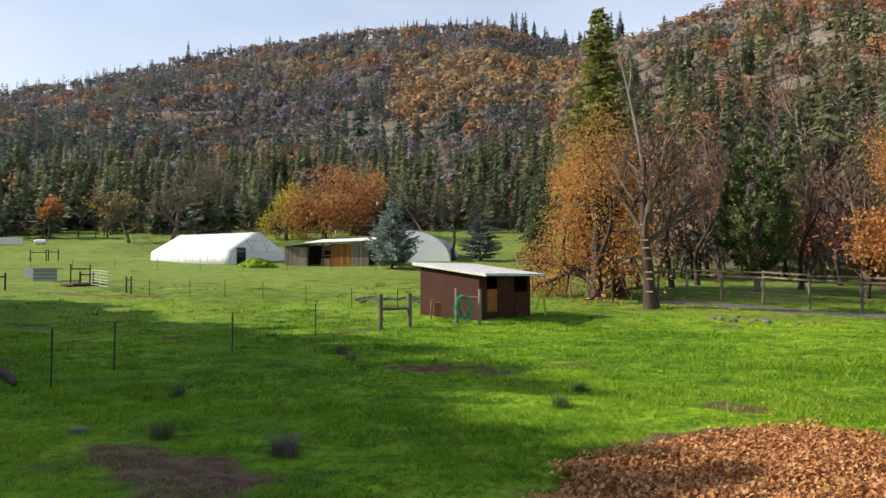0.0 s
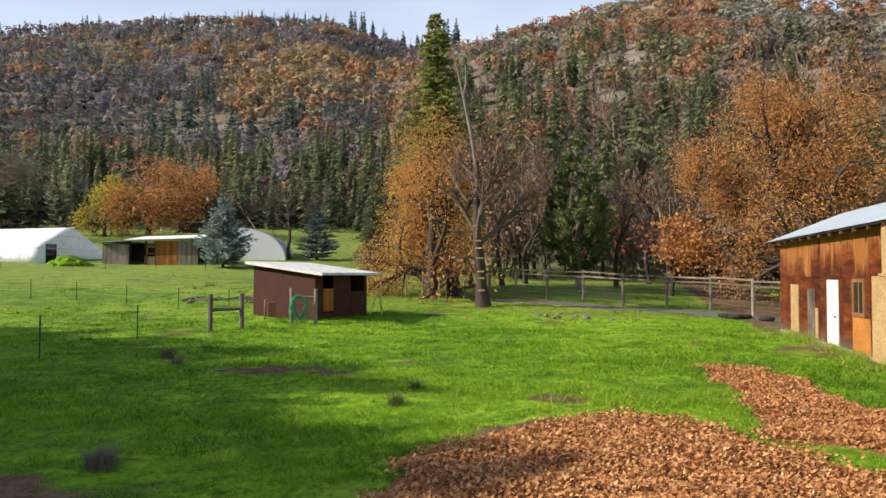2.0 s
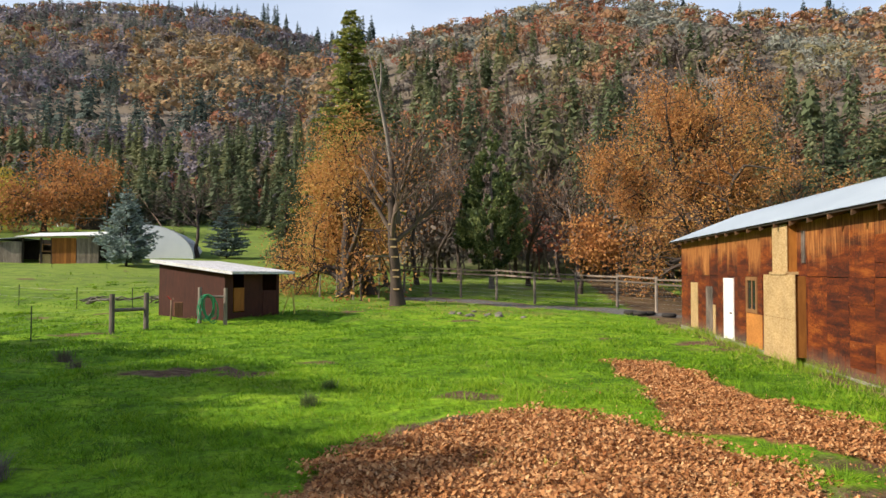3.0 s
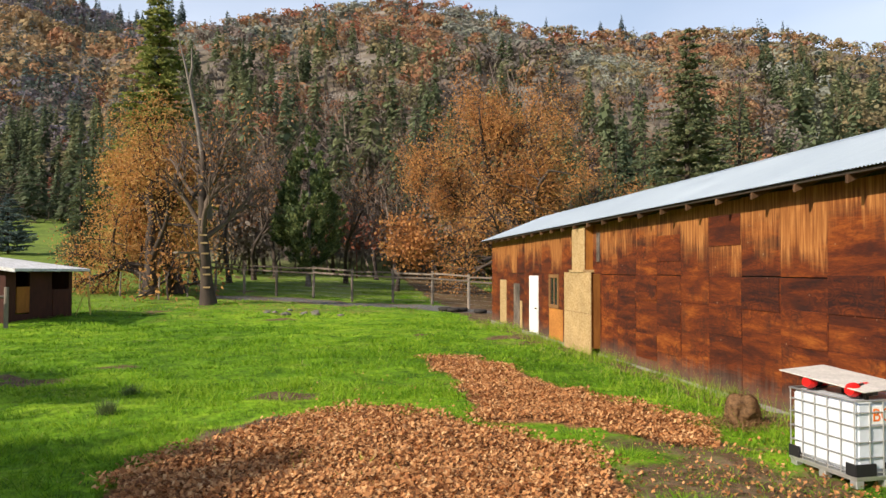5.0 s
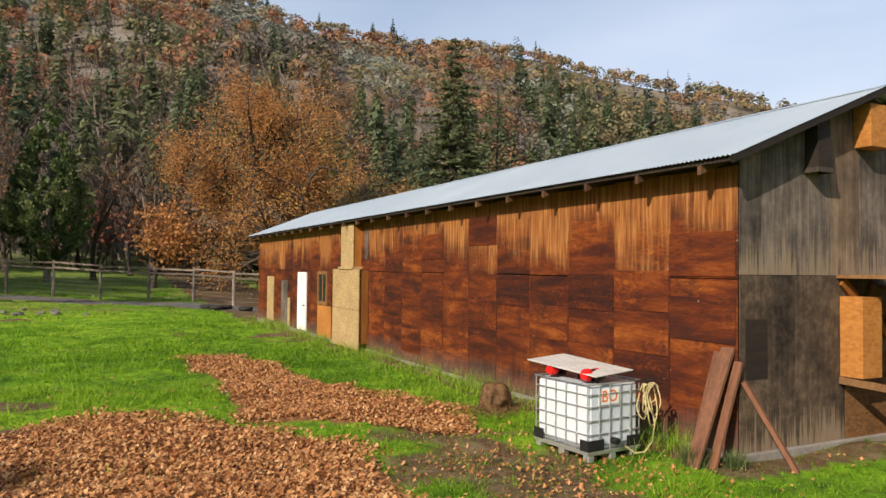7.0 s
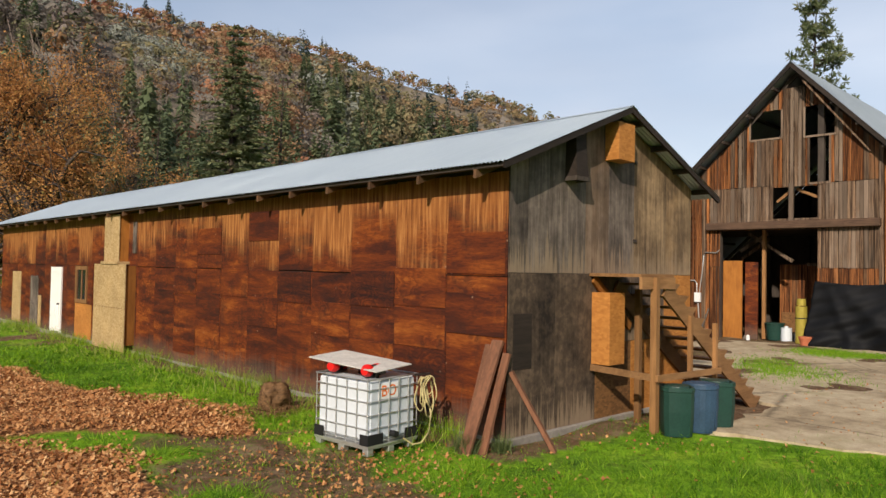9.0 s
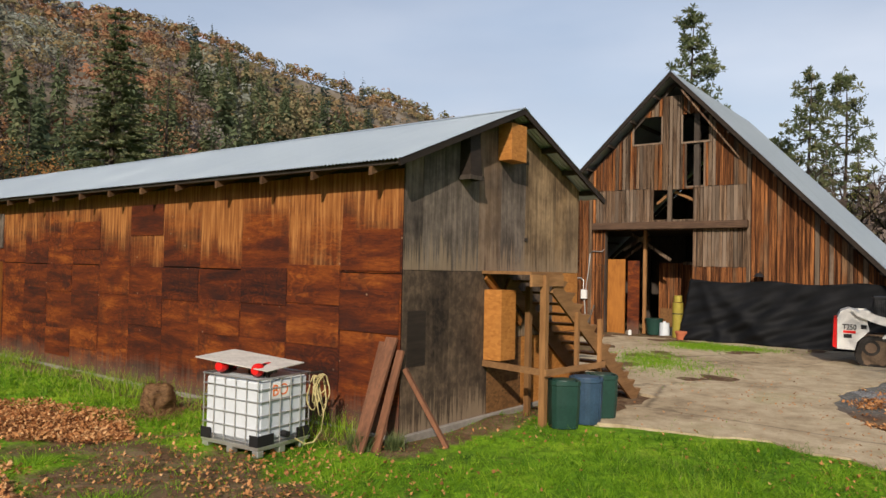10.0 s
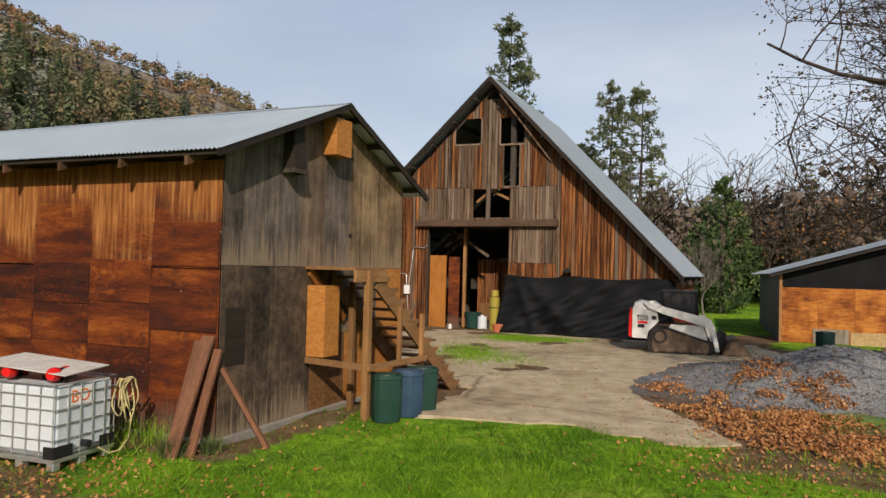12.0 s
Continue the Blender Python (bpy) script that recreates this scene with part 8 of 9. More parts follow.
# single leaves blown over turf, yard and heap
sx, sy = [], []
for cx, cy, dx, dy, n in ((7.5, 5.0, 1.1, 1.2, 900), (7.2, 3.6, 0.9, 0.7, 500), (8.5, 5.5, 1.6, 1.4, 420), (7.5, 10.5, 1.3, 2.2, 320), (11, -0.5, 1.0, 1.4, 90), (10.5, -5.4, 1.9, 1.2, 520), (14, -5, 4.0, 3.0, 60), (13.0, 41.5, 4.5, 2.6, 1500), (17.5, 37.5, 4.0, 2.5, 500), (11.6, 1.3, 0.7, 0.4, 120), (9.5, 4.0, 1.2, 0.8, 160), (9.3, -4.1, 0.9, 1.0, 620), (8.0, 2.6, 0.9, 1.2, 260), (20, -3, 4, 3, 330), (15.5, -2.6, 2.2, 1.2, 220)):
    sx.append(rng.normal(cx, dx, n))
    sy.append(rng.normal(cy, dy, n))
sx, sy = np.concatenate(sx), np.concatenate(sy)
leaf_litter("scattered_leaves", sx, sy, np.maximum(ground_z(sx, sy), np.where((sx > 10.5) & (sx < 21) & (sy < -3.2) & (sy > -15), heap_z(sx, sy), -1)) + 0.035, 0.056, np.clip(rng.normal(0.5, 0.25, len(sx)), 0, 1), "scattered dry brown leaves on turf and yard")
# drifts caught in the hollows of the heap and at its foot: centre, reach away from the path, reach across it, count
hx_, hy_ = [rng.normal(12.6, 2.0, 900)], [rng.normal(-6.2, 1.2, 900)]
for cx, cy, deep, wide, n in ((15.3, -7.2, 0.70, 0.50, 800), (15.5, -5.3, 0.85, 0.45, 520), (14.1, -5.8, 0.70, 0.22, 240), (14.15, -7.6, 0.28, 0.36, 280), (14.15, -8.2, 0.20, 0.27, 160), (13.5, -7.75, 0.30, 0.36, 300), (14.1, -6.85, 0.20, 0.30, 140), (12.3, -5.75, 0.80, 1.35, 2300), (12.5, -6.7, 0.70, 0.70, 900), (10.5, -5.9, 0.95, 1.0, 1900), (10.0, -7.0, 1.0, 0.9, 1300), (11.3, -4.8, 0.5, 0.55, 160)):
    q_, th = np.sqrt(rng.uniform(0, 1, n)), rng.uniform(0, 6.28, n)
    q_ = q_ * (1 + 0.28 * np.sin(3 * th + cx * 5) + 0.18 * np.sin(7 * th + cy * 9)) + np.abs(rng.normal(0, 0.07, n))
    far_, side = q_ * np.cos(th) * deep, q_ * np.sin(th) * wide
    l_ = math.hypot(cx, cy)
    hx_.append(cx + (far_ * cx - side * cy) / l_)
    hy_.append(cy + (far_ * cy + side * cx) / l_)
hx_, hy_ = np.concatenate(hx_), np.concatenate(hy_)
leaf_litter("heap_leaves", hx_, hy_, np.maximum(heap_z(hx_, hy_), ground_z(hx_, hy_)) + rng.uniform(0.025, 0.06, len(hx_)), 0.068, np.clip(rng.normal(0.42, 0.24, len(hx_)), 0, 1), "drifts of orange-brown leaves on the gravel heap")

# ---- grass
def grass(n, r0, r1, b0, b1, h, w):
    r = np.exp(rng.uniform(np.log(r0), np.log(r1), n))
    b = np.radians(rng.uniform(b0, b1, n))
    x, y = r * np.sin(b), r * np.cos(b)
    gx, gy = np.round(x / 0.22), np.round(y / 0.22)
    pull = 0.55 * smooth01((40 - r) / 30)
    x, y = x + (gx * 0.22 + 0.08 * np.sin(gy * 7.1) - x) * pull * rng.uniform(0, 1, n), y + (gy * 0.22 + 0.08 * np.sin(gx * 5.3) - y) * pull * rng.uniform(0, 1, n)
    inb = np.zeros(n, bool)
    wl = np.array(wing.matrix_basis.inverted())
    lx, ly = wl[0, 0] * x + wl[0, 1] * y + wl[0, 3], wl[1, 0] * x + wl[1, 1] * y + wl[1, 3]
    inb |= (lx > -0.02) & (ly > -0.05) & (lx < 20)
    bare = bare_earth(x, y)
    leafy = inside(x, y, LEAF_BED_A) | inside(x, y, LEAF_BED_B)
    yard_ = (x > 11.3) & (y < 0.8) | (x > 10.0) & (y < -4.2)
    ok = ~inb & (rng.uniform(0, 1, n) < 0.12 + 0.88 * smooth01((62 - r) / 40)) & (rng.uniform(0, 1, n) > bare * 1.15) & ~(leafy & (rng.uniform(0, 1, n) < 0.985)) & ~(yard_ & (rng.uniform(0, 1, n) < 0.97))
    dip = smooth01((wobble(x, y, 0.17, 2.0) + 0.7 * wobble(x, y, 0.09, 5.0) + 0.6 * wobble(x, y, 0.37, 1.0) + 0.1) / 0.9)
    ok &= rng.uniform(0, 1, n) > 0.6 * dip
    x, y, r, dip = x[ok], y[ok], r[ok], dip[ok]
    m = len(x)
    clump = 0.5 + 0.5 * wobble(x, y, 0.45, 3.0) * 0.6 + 0.4 * wobble(x, y, 1.7, 1.0)
    tall = h * (0.30 + 1.35 * np.clip(clump, 0, 1) ** 1.5) * rng.uniform(0.5, 1.3, m) * (0.55 + 0.45 * smooth01((r - 7) / 8)) * (1.45 - 0.9 * dip)
    ww = w * np.maximum(1, r / 9) * rng.uniform(0.7, 1.4, m)
    a = rng.uniform(0, 6.28, m)
    lean = rng.normal(0, 0.75, (m, 2)) * tall[:, None]
    z = turf_z(x, y)
    V = np.stack([np.stack([x - ww * np.cos(a), y - ww * np.sin(a), z - 0.02], -1), np.stack([x + ww * np.cos(a), y + ww * np.sin(a), z - 0.02], -1), np.stack([x + lean[:, 0], y + lean[:, 1], z + tall], -1)], 1).reshape(-1, 3)
    dry = (lx[ok] > -1.6) & (lx[ok] < 0) & (ly[ok] > 0) & (rng.uniform(0, 1, m) < 0.35)
    # dip lowers the tint: shade of the hollows between clumps painted on the blades
    tint = np.clip(0.50 + 0.08 * smooth01((r - 20) / 25) + 0.22 * wobble(x, y, 2.6, 0.6) + 0.20 * wobble(x, y, 0.62, 3.3) + 0.15 * wobble(x, y, 9.0, 2.0) + rng.normal(0, 0.14, m) + 0.12 - 0.36 * dip, 0, 0.9)
    tint = np.where(dry | (rng.uniform(0, 1, m) < 0.03), 1.0, tint)
    return V, tint


V1, t1 = grass(620000, 5.5, 70, -34, 126, 0.074, 0.0055)
# lusher tussocks standing out of the turf
r2 = np.random.default_rng(21)
n = 8000
cr, cb = np.exp(r2.uniform(np.log(7), np.log(60), n)), np.radians(r2.uniform(-37, 126, n))
cx, cy = cr * np.sin(cb), cr * np.cos(cb)
lush = wobble(cx, cy, 1.9, 2.0) + 0.7 * wobble(cx, cy, 0.8, 6.0) + r2.normal(0, 0.25, n)
wl = np.array(wing.matrix_basis.inverted())
inb = (wl[0, 0] * cx + wl[0, 1] * cy + wl[0, 3] > -0.15) & (wl[1, 0] * cx + wl[1, 1] * cy + wl[1, 3] > -0.1)
ok = (lush > 0.15) & ~inb & (bare_earth(cx, cy) < 0.3) & ~inside(cx, cy, LEAF_BED_A) & ~inside(cx, cy, LEAF_BED_B) & ~((cx > 10.0) & (cy < 0.9))
per = 34
kc = ok.sum()
tone = np.repeat(np.where(r2.uniform(0, 1, kc) < 0.30, r2.uniform(0.10, 0.40, kc), r2.uniform(0.45, 0.90, kc)), per)
wide = np.repeat(r2.uniform(0.09, 0.24, kc), per)
cx, cy, cr = np.repeat(cx[ok], per), np.repeat(cy[ok], per), np.repeat(cr[ok], per)
m = len(cx)
sp = wide + 0.003 * cr
ox, oy = r2.normal(0, 0.7, m) * sp, r2.normal(0, 0.7, m) * sp
hh = (0.05 + 0.40 * wide) * r2.uniform(0.55, 1.3, m) * np.exp(-0.35 * (ox ** 2 + oy ** 2) / sp ** 2)
aw = r2.uniform(0, 6.28, m)
bw = 0.006 * np.maximum(1, cr / 8)
x, y = cx + ox, cy + oy
z = turf_z(x, y) - 0.02
V2 = np.stack([np.stack([x - bw * np.cos(aw), y - bw * np.sin(aw), z], -1), np.stack([x + bw * np.cos(aw), y + bw * np.sin(aw), z], -1), np.stack([x + ox * 0.9 + r2.normal(0, 0.3, m) * hh, y + oy * 0.9 + r2.normal(0, 0.3, m) * hh, z + hh + 0.02], -1)], 1).reshape(-1, 3)
V1, t1 = np.concatenate([V1, V2]), np.concatenate([t1, np.clip(tone + r2.normal(0, 0.1, m), 0, 0.92)])
tagged(new("grass", mesh_from("grass", V1, np.arange(len(V1)).reshape(-1, 3), grass_mat, attr=np.repeat(t1, 3))), "uneven tufts of bright green meadow grass", "grass", kind="stuff")

# taller dry grass along the barn footing, weeds through the slab
def tufts(name, x, y, z, h, w, tint, label):
    m = len(x)
    a, ln = rng.uniform(0, 6.28, m), rng.normal(0, 0.4, (m, 2)) * h[:, None]
    V = np.stack([np.stack([x - w * np.cos(a), y - w * np.sin(a), z - 0.02], -1), np.stack([x + w * np.cos(a), y + w * np.sin(a), z - 0.02], -1), np.stack([x + ln[:, 0], y + ln[:, 1], z + h], -1)], 1).reshape(-1, 3)
    tagged(new(name, mesh_from(name, V, np.arange(m * 3).reshape(-1, 3), grass_mat, attr=np.repeat(tint, 3))), label, "grass", kind="stuff")


n = 9000
ly, lx = rng.uniform(0.5, 28, n), -np.abs(rng.normal(0, 0.45, n)) - 0.03
dens = 0.5 + 0.5 * np.sin(ly * 1.7) * np.sin(ly * 0.6 + 1)
ok = rng.uniform(0, 1, n) < dens
lx, ly = lx[ok], ly[ok]
wm = np.array(wing.matrix_basis)
x, y = wm[0, 0] * lx + wm[0, 1] * ly + wm[0, 3], wm[1, 0] * lx + wm[1, 1] * ly + wm[1, 3]
tufts("wall_grass", x, y, ground_z(x, y), rng.uniform(0.1, 0.42, len(x)), 0.006, np.where(rng.uniform(0, 1, len(x)) < 0.6, 1.0, rng.uniform(0.3, 0.7, len(x))), "pale dry grass along the foot of the plywood wall")
x, y = [], []
for cx, cy, dx, dy, n in ((21.0, -1.4, 1.2, 0.5, 4200), (25.4, -4.0, 0.5, 0.8, 5200), (26.2, -3.2, 0.5, 0.5, 2200), (19.8, -2.6, 0.9, 0.4, 500)):
    x.append(rng.normal(cx, dx, n))
    y.append(rng.normal(cy, dy, n))
x, y = np.concatenate(x), np.concatenate(y)
tufts("yard_grass", x, y, np.full(len(x), 0.03), rng.uniform(0.01, 0.075, len(x)), 0.014, np.clip(rng.normal(0.6, 0.15, len(x)), 0, 0.95), "green grass growing through the yard slab")


# ---- greenhouse across the pasture
film_grey = plain("dull_plastic_curtain", (0.70, 0.72, 0.74), 0.5, 0, 0.12, 0.8)
def build_greenhouse():
    x0, y0 = 87.5 * math.sin(radians(-16.34)), 87.5 * math.cos(radians(-16.34))
    t = thing("greenhouse", at_ground(x0, y0, 60, -0.1), "white film-covered greenhouse with an open end door", "greenhouse")
    # x along the gable end, y along the long side
    Wd, Ln, ev, pk = 9.1, 13.9, 1.75, 4.15
    prof = [(0, 0), (0.0, ev), (0.9, 2.25), (2.4, 3.04), (Wd / 2, pk), (Wd - 2.4, 3.04), (Wd - 0.9, 2.25), (Wd, ev), (Wd, 0)]
    rows = np.linspace(0, Ln, 12)
    V = np.array([(x, y, z + (0.04 * math.sin(q * 3.1) if 0 < s_ < 8 else 0)) for q, y in enumerate(rows) for s_, (x, z) in enumerate(prof)])
    i, j = np.meshgrid(np.arange(11), np.arange(8), indexing="ij")
    F = np.stack([i * 9 + j, (i + 1) * 9 + j, (i + 1) * 9 + j + 1, i * 9 + j + 1], -1).reshape(-1, 4)
    low_ = np.tile(np.isin(np.arange(8), (0, 7)), 11)
    for nm, sel, mt, lab in (("film", ~low_, film_white, "taut white plastic film"), ("side_film", low_, film_grey, "loose grey side curtain")):
        ob = part(nm, mesh_from(nm, V, F[sel], mt), None, t, lab)
        so = ob.modifiers.new("thickness", "SOLIDIFY")
        so.thickness = 0.03
    part("end_wall", prism([(0, 0), (1.0, 0), (1.0, 2.1), (2.3, 2.1), (2.3, 0), (Wd, 0), (Wd, ev), (Wd - 0.9, 2.25), (Wd - 2.4, 3.04), (Wd / 2, pk), (2.4, 3.04), (0.9, 2.25), (0, ev)], 0.0, 0.03, "y"), film_white, t)
    part("end_wall", prism([(0, 0), (Wd, 0), (Wd, ev), (Wd / 2, pk), (0, ev)], Ln - 0.03, Ln, "y"), film_white, t)
    for a, b in (((0.0, ev), (Wd, ev)), ((2.4, 3.15), (Wd - 2.4, 3.15)), ((3.0, ev), (Wd / 2, pk)), ((Wd - 3.0, ev), (Wd / 2, pk)), ((Wd - 2.4, 3.15), (5.6, ev)), ((2.4, 3.15), (3.8, ev)), ((Wd - 0.9, 2.35), (7.2, ev))):
        part("end_strut", beam((a[0], -0.03, a[1]), (b[0], -0.03, b[1]), 0.05, 0.06), galv, t)
    part("door_frame", boxes((0.95, -0.05, 0, 1.05, 0.04, 2.15), (2.25, -0.05, 0, 2.35, 0.04, 2.15), (0.95, -0.05, 2.1, 2.35, 0.04, 2.2)), dark_wood, t)
    for y in rows[1:-1]:
        part("side_post", boxes((-0.05, y - 0.03, 0, -0.02, y + 0.03, ev)), galv, t)


build_greenhouse()
gm = thing("soil_heap", place(-14.4, 82), "low heap overgrown with green weeds by the greenhouse", "soil heap")
bm = bmesh.new()
bmesh.ops.create_icosphere(bm, subdivisions=4, radius=1)
for v in bm.verts:
    v.co = Vector((v.co.x * 2.0, v.co.y * 1.4, v.co.z * 1.0 * (1 - 0.35 * abs(v.co.x)))) * (1 + 0.35 * noise.noise(v.co * 2.6))
part("mound", bm, bpy.data.materials["meadow"], gm, smooth=True)


# ---- open timber shed with an orange wall
def build_open_shed():
    c = place(-9.0, 83)
    t = thing("open_shed", pose(*c.translation, 0, 0, -10), "open-fronted timber shed with orange boards and a pale roof", "shed")
    X = 9.6
    z = lambda y: 2.55 + 0.06 * y
    part("side_wall", boxes((-5.2, 0, 0, -5.1, 5, 2.3)), grey_wood, t)
    for q in range(11):
        part("plank", boxes((0, -0.02, 0, 0.235, 0.03, 2.2)), grey_wood, t, at=pose(-5.1 + q * 0.24, 0, 0))
    for q in range(10):
        part("plank", boxes((0, -0.02, 0, 0.225, 0.03, 2.6)), orange_ply, t, at=pose(0.35 + q * 0.23, 0, 0))
    for q in range(8):
        part("plank", boxes((0, -0.02, 0, 0.255, 0.03, 2.6)), grey_wood, t, at=pose(2.7 + q * 0.26, 0.02 + 0.008 * (q % 2), 0))
    part("rear_wall", boxes((-5.1, 4.9, 0, 4.7, 5.0, 2.6)), dark_wood, t)
    part("counter", boxes((-0.9, 0.3, 0, 0.3, 0.9, 0.95)), osb_pale, t)
    for x in (-2.4, -0.7, 0.3, 4.7):
        part("post", boxes((x - 0.08, 0.1, 0, x + 0.08, 0.26, 2.6)), dark_wood, t)
    part("window", boxes((-0.6, 0.1, 1.2, 0.2, 0.15, 1.28), (-0.6, 0.1, 1.9, 0.2, 0.15, 1.98), (-0.6, 0.1, 1.28, -0.52, 0.15, 1.9)), lumber_up, t)
    V, F = corrugated(6.6, (0, 0), (8.2, 0.5), 0.15, 0.02)
    V = np.stack([V[:, 0] - 2.9, V[:, 1] - 0.6, V[:, 2] * 0.5 + 2.66 + 0.11 * V[:, 1]], -1)
    part("roof_sheet", mesh_from("roof_sheet", V, F, white_metal), None, t)
    part("lean_roof", beam((-5.4, -0.4, 2.32), (-2.6, -0.4, 2.52), 0.06, 0.08), dark_wood, t)
    part("lean_roof_sheet", prism([(-5.5, 2.36), (-2.6, 2.56), (-2.6, 2.60), (-5.5, 2.40)], -0.5, 5.2, "y"), tin_roof, t)


build_open_shed()


def build_hoop(m, w, h, ln, label):
    t = thing("hoop_house", m, label, "greenhouse")
    a = np.linspace(0, np.pi, 17)
    V = np.array([(w / 2 * math.cos(q), y, h * math.sin(q)) for y in np.linspace(0, ln, 9) for q in a])
    i, j = np.meshgrid(np.arange(8), np.arange(16), indexing="ij")
    F = np.stack([i * 17 + j, (i + 1) * 17 + j, (i + 1) * 17 + j + 1, i * 17 + j + 1], -1).reshape(-1, 4)
    so = part("film", mesh_from("film", V, F, film_white, smooth=True), None, t).modifiers.new("thickness", "SOLIDIFY")
    so.thickness = 0.03
    part("end_wall", prism([(w / 2 * math.cos(q), h * math.sin(q)) for q in a], 0, 0.03, "y"), film_white, t)
    for y in np.linspace(0, ln, 9):
        V, F = tube([(w / 2 * 1.005 * math.cos(q), y, h * 1.005 * math.sin(q)) for q in a], 0.04, 5)
        part("hoop", mesh_from("hoop", V, F, galv), None, t)


build_hoop(place(-2.7, 90, -6), 10.4, 3.9, 15, "white hoop greenhouse half hidden by the blue spruce")
dh = thing("farm_shed", place(-6.4, 141, 12), "small dark shed behind the open timber shed", "shed")
part("wall", boxes((-2.1, 0, 0, 2.1, 3, 1.9)), dark_wood, dh)
part("roof", boxes((-2.4, -0.4, 2.0, 2.4, 3.4, 2.12)), old_tin, dh)
part("white_box", boxes((-5.0, 0, 0.4, -3.2, 1.5, 1.0)), white_metal, dh)
fh = thing("farmhouse", place(-20.3, 165, 20), "distant house with a pale roof behind bare trees", "house")
part("wall", boxes((-4.0, 0, -0.5, 4.0, 5, 0.8)), grey_wood, fh)
part("roof", prism([(-4.5, 0.75), (4.5, 0.75), (3.4, 2.1), (-3.4, 2.1)], -0.5, 5.5, "y"), white_metal, fh)
part("window", boxes((-1.5, -0.05, 0.1, -0.6, 0.0, 0.6)), glass, fh)
pt = thing("gas_tank", place(-29.1, 139, 10), "small white gas tank in the far pasture", "tank")
bm = cyl(bmesh.new(), (-0.65, 0, 0.5), (0.65, 0, 0.5), 0.36, seg=16)
bmesh.ops.create_uvsphere(bm, u_segments=12, v_segments=8, radius=0.36, matrix=pose(-0.65, 0, 0.5))
bmesh.ops.create_uvsphere(bm, u_segments=12, v_segments=8, radius=0.36, matrix=pose(0.65, 0, 0.5))
part("tank", bm, white_paint, pt)
part("saddle", boxes((-0.55, -0.25, 0, -0.4, 0.25, 0.3), (0.4, -0.25, 0, 0.55, 0.25, 0.3)), concrete, pt)
wt = thing("stock_trough", place(-31.0, 140, 8), "pale metal stock panel at the pasture edge", "panel")
part("panel", boxes((-2.2, 0, 0.1, 2.2, 0.1, 1.3)), galv, wt)
part("base", boxes((-2.3, -0.1, 0.0, 2.3, 0.2, 0.1)), dark_wood, wt)

# ---- corral pieces in the pasture
def tube_gate(m):
    t = thing("tube_gate", m, "open galvanised tube gate in the pasture", "gate")
    for z in (0.15, 0.38, 0.6, 0.82, 1.05, 1.25):
        tube_part("bar", [(0, 0, z), (2.7, 0, z - 0.06), (5.4, 0, z - 0.16)], 0.024, galv, t, 6)
    for x, dz in ((0.0, 0.0), (2.7, -0.06), (5.4, -0.16)):
        tube_part("stile", [(x, 0, 0.12 + dz), (x, 0, 0.7 + dz), (x, 0, 1.27 + dz)], 0.026, galv, t, 6)


x, y = -27.5, 56.7
tube_gate(at_ground(x, y, -52.5))
def goal(b_, d_, w, h, turn, label="dark wooden post frame in the pasture"):
    t = thing("post_frame", place(b_, d_, turn), label, "fence", "post frames in the pasture")
    for x in (0, w):
        part("post", boxes((x - 0.05, -0.05, -0.4, x + 0.05, 0.05, h)), dark_wood, t)
    part("rail", boxes((0, -0.04, h * 0.74, w, 0.04, h * 0.74 + 0.10)), dark_wood, t)
    return t


goal(-27.2, 65.3, 1.4, 1.6, 30)
goal(-29.7, 103.3, 1.9, 1.45, 5)
goal(-28.6, 103.0, 1.2, 1.45, 5)
goal(-26.6, 63.4, 1.0, 1.15, 5)
goal(-32.0, 62.0, 1.0, 1.25, 10)
goal(-23.6, 57.0, 1.1, 1.2, -50, "leaning weathered brace post in the pasture")
cg = thing("animal_cage", place(-29.5, 69.2, 4), "dark wire animal cage on the grass", "cage")
part("frame", boxes((0, 0, 0.1, 1.9, 0.08, 1.1)), old_tin, cg)
part("roof", boxes((-0.1, -0.1, 1.1, 2.0, 1.1, 1.17)), old_tin, cg)
part("panel", boxes((-0.75, 0, 0.35, -0.05, 0.06, 1.2)), white_metal, cg)
for q in range(3):
    part("slat", boxes((0.05, -0.03, 0.3 + q * 0.3, 1.85, -0.005, 0.36 + q * 0.3)), mud_steel, cg)
# line of brush and posts at the far side of the pasture
bs_, rs_ = rng.uniform(-24, 6, 60), rng.uniform(120, 150, 60)
wood_stuff("hedge", near_bare, rs_ * np.sin(np.radians(bs_)), rs_ * np.cos(np.radians(bs_)), rng.uniform(1.5, 3.0, 60), rng.uniform(2.0, 3.2, 60), rng.uniform(0, 0.4, 60), snag_mat, "brown hedge along the far pasture edge")
br = thing("brush_pile", place(-3.6, 43.5, 4), "low heap of grey branches in the grass", "brush pile")
rb2 = np.random.default_rng(77)
for q in range(26):
    x, y = rb2.uniform(-2.6, 2.6), rb2.normal(0, 0.2)
    a = rb2.normal(0, 0.35)
    l = rb2.uniform(0.6, 1.6)
    V, F = tube([(x, y, 0.15 + rb2.uniform(0, 0.25)), (x + l * math.cos(a) / 2, y + 0.1, 0.35 + rb2.uniform(0, 0.2)), (x + l * math.cos(a), y + l * math.sin(a), 0.2 + rb2.uniform(0, 0.4))], [0.05, 0.04, 0.015], 5)
    part("branch", mesh_from("branch", V, F, pale_bark_mat), None, br)

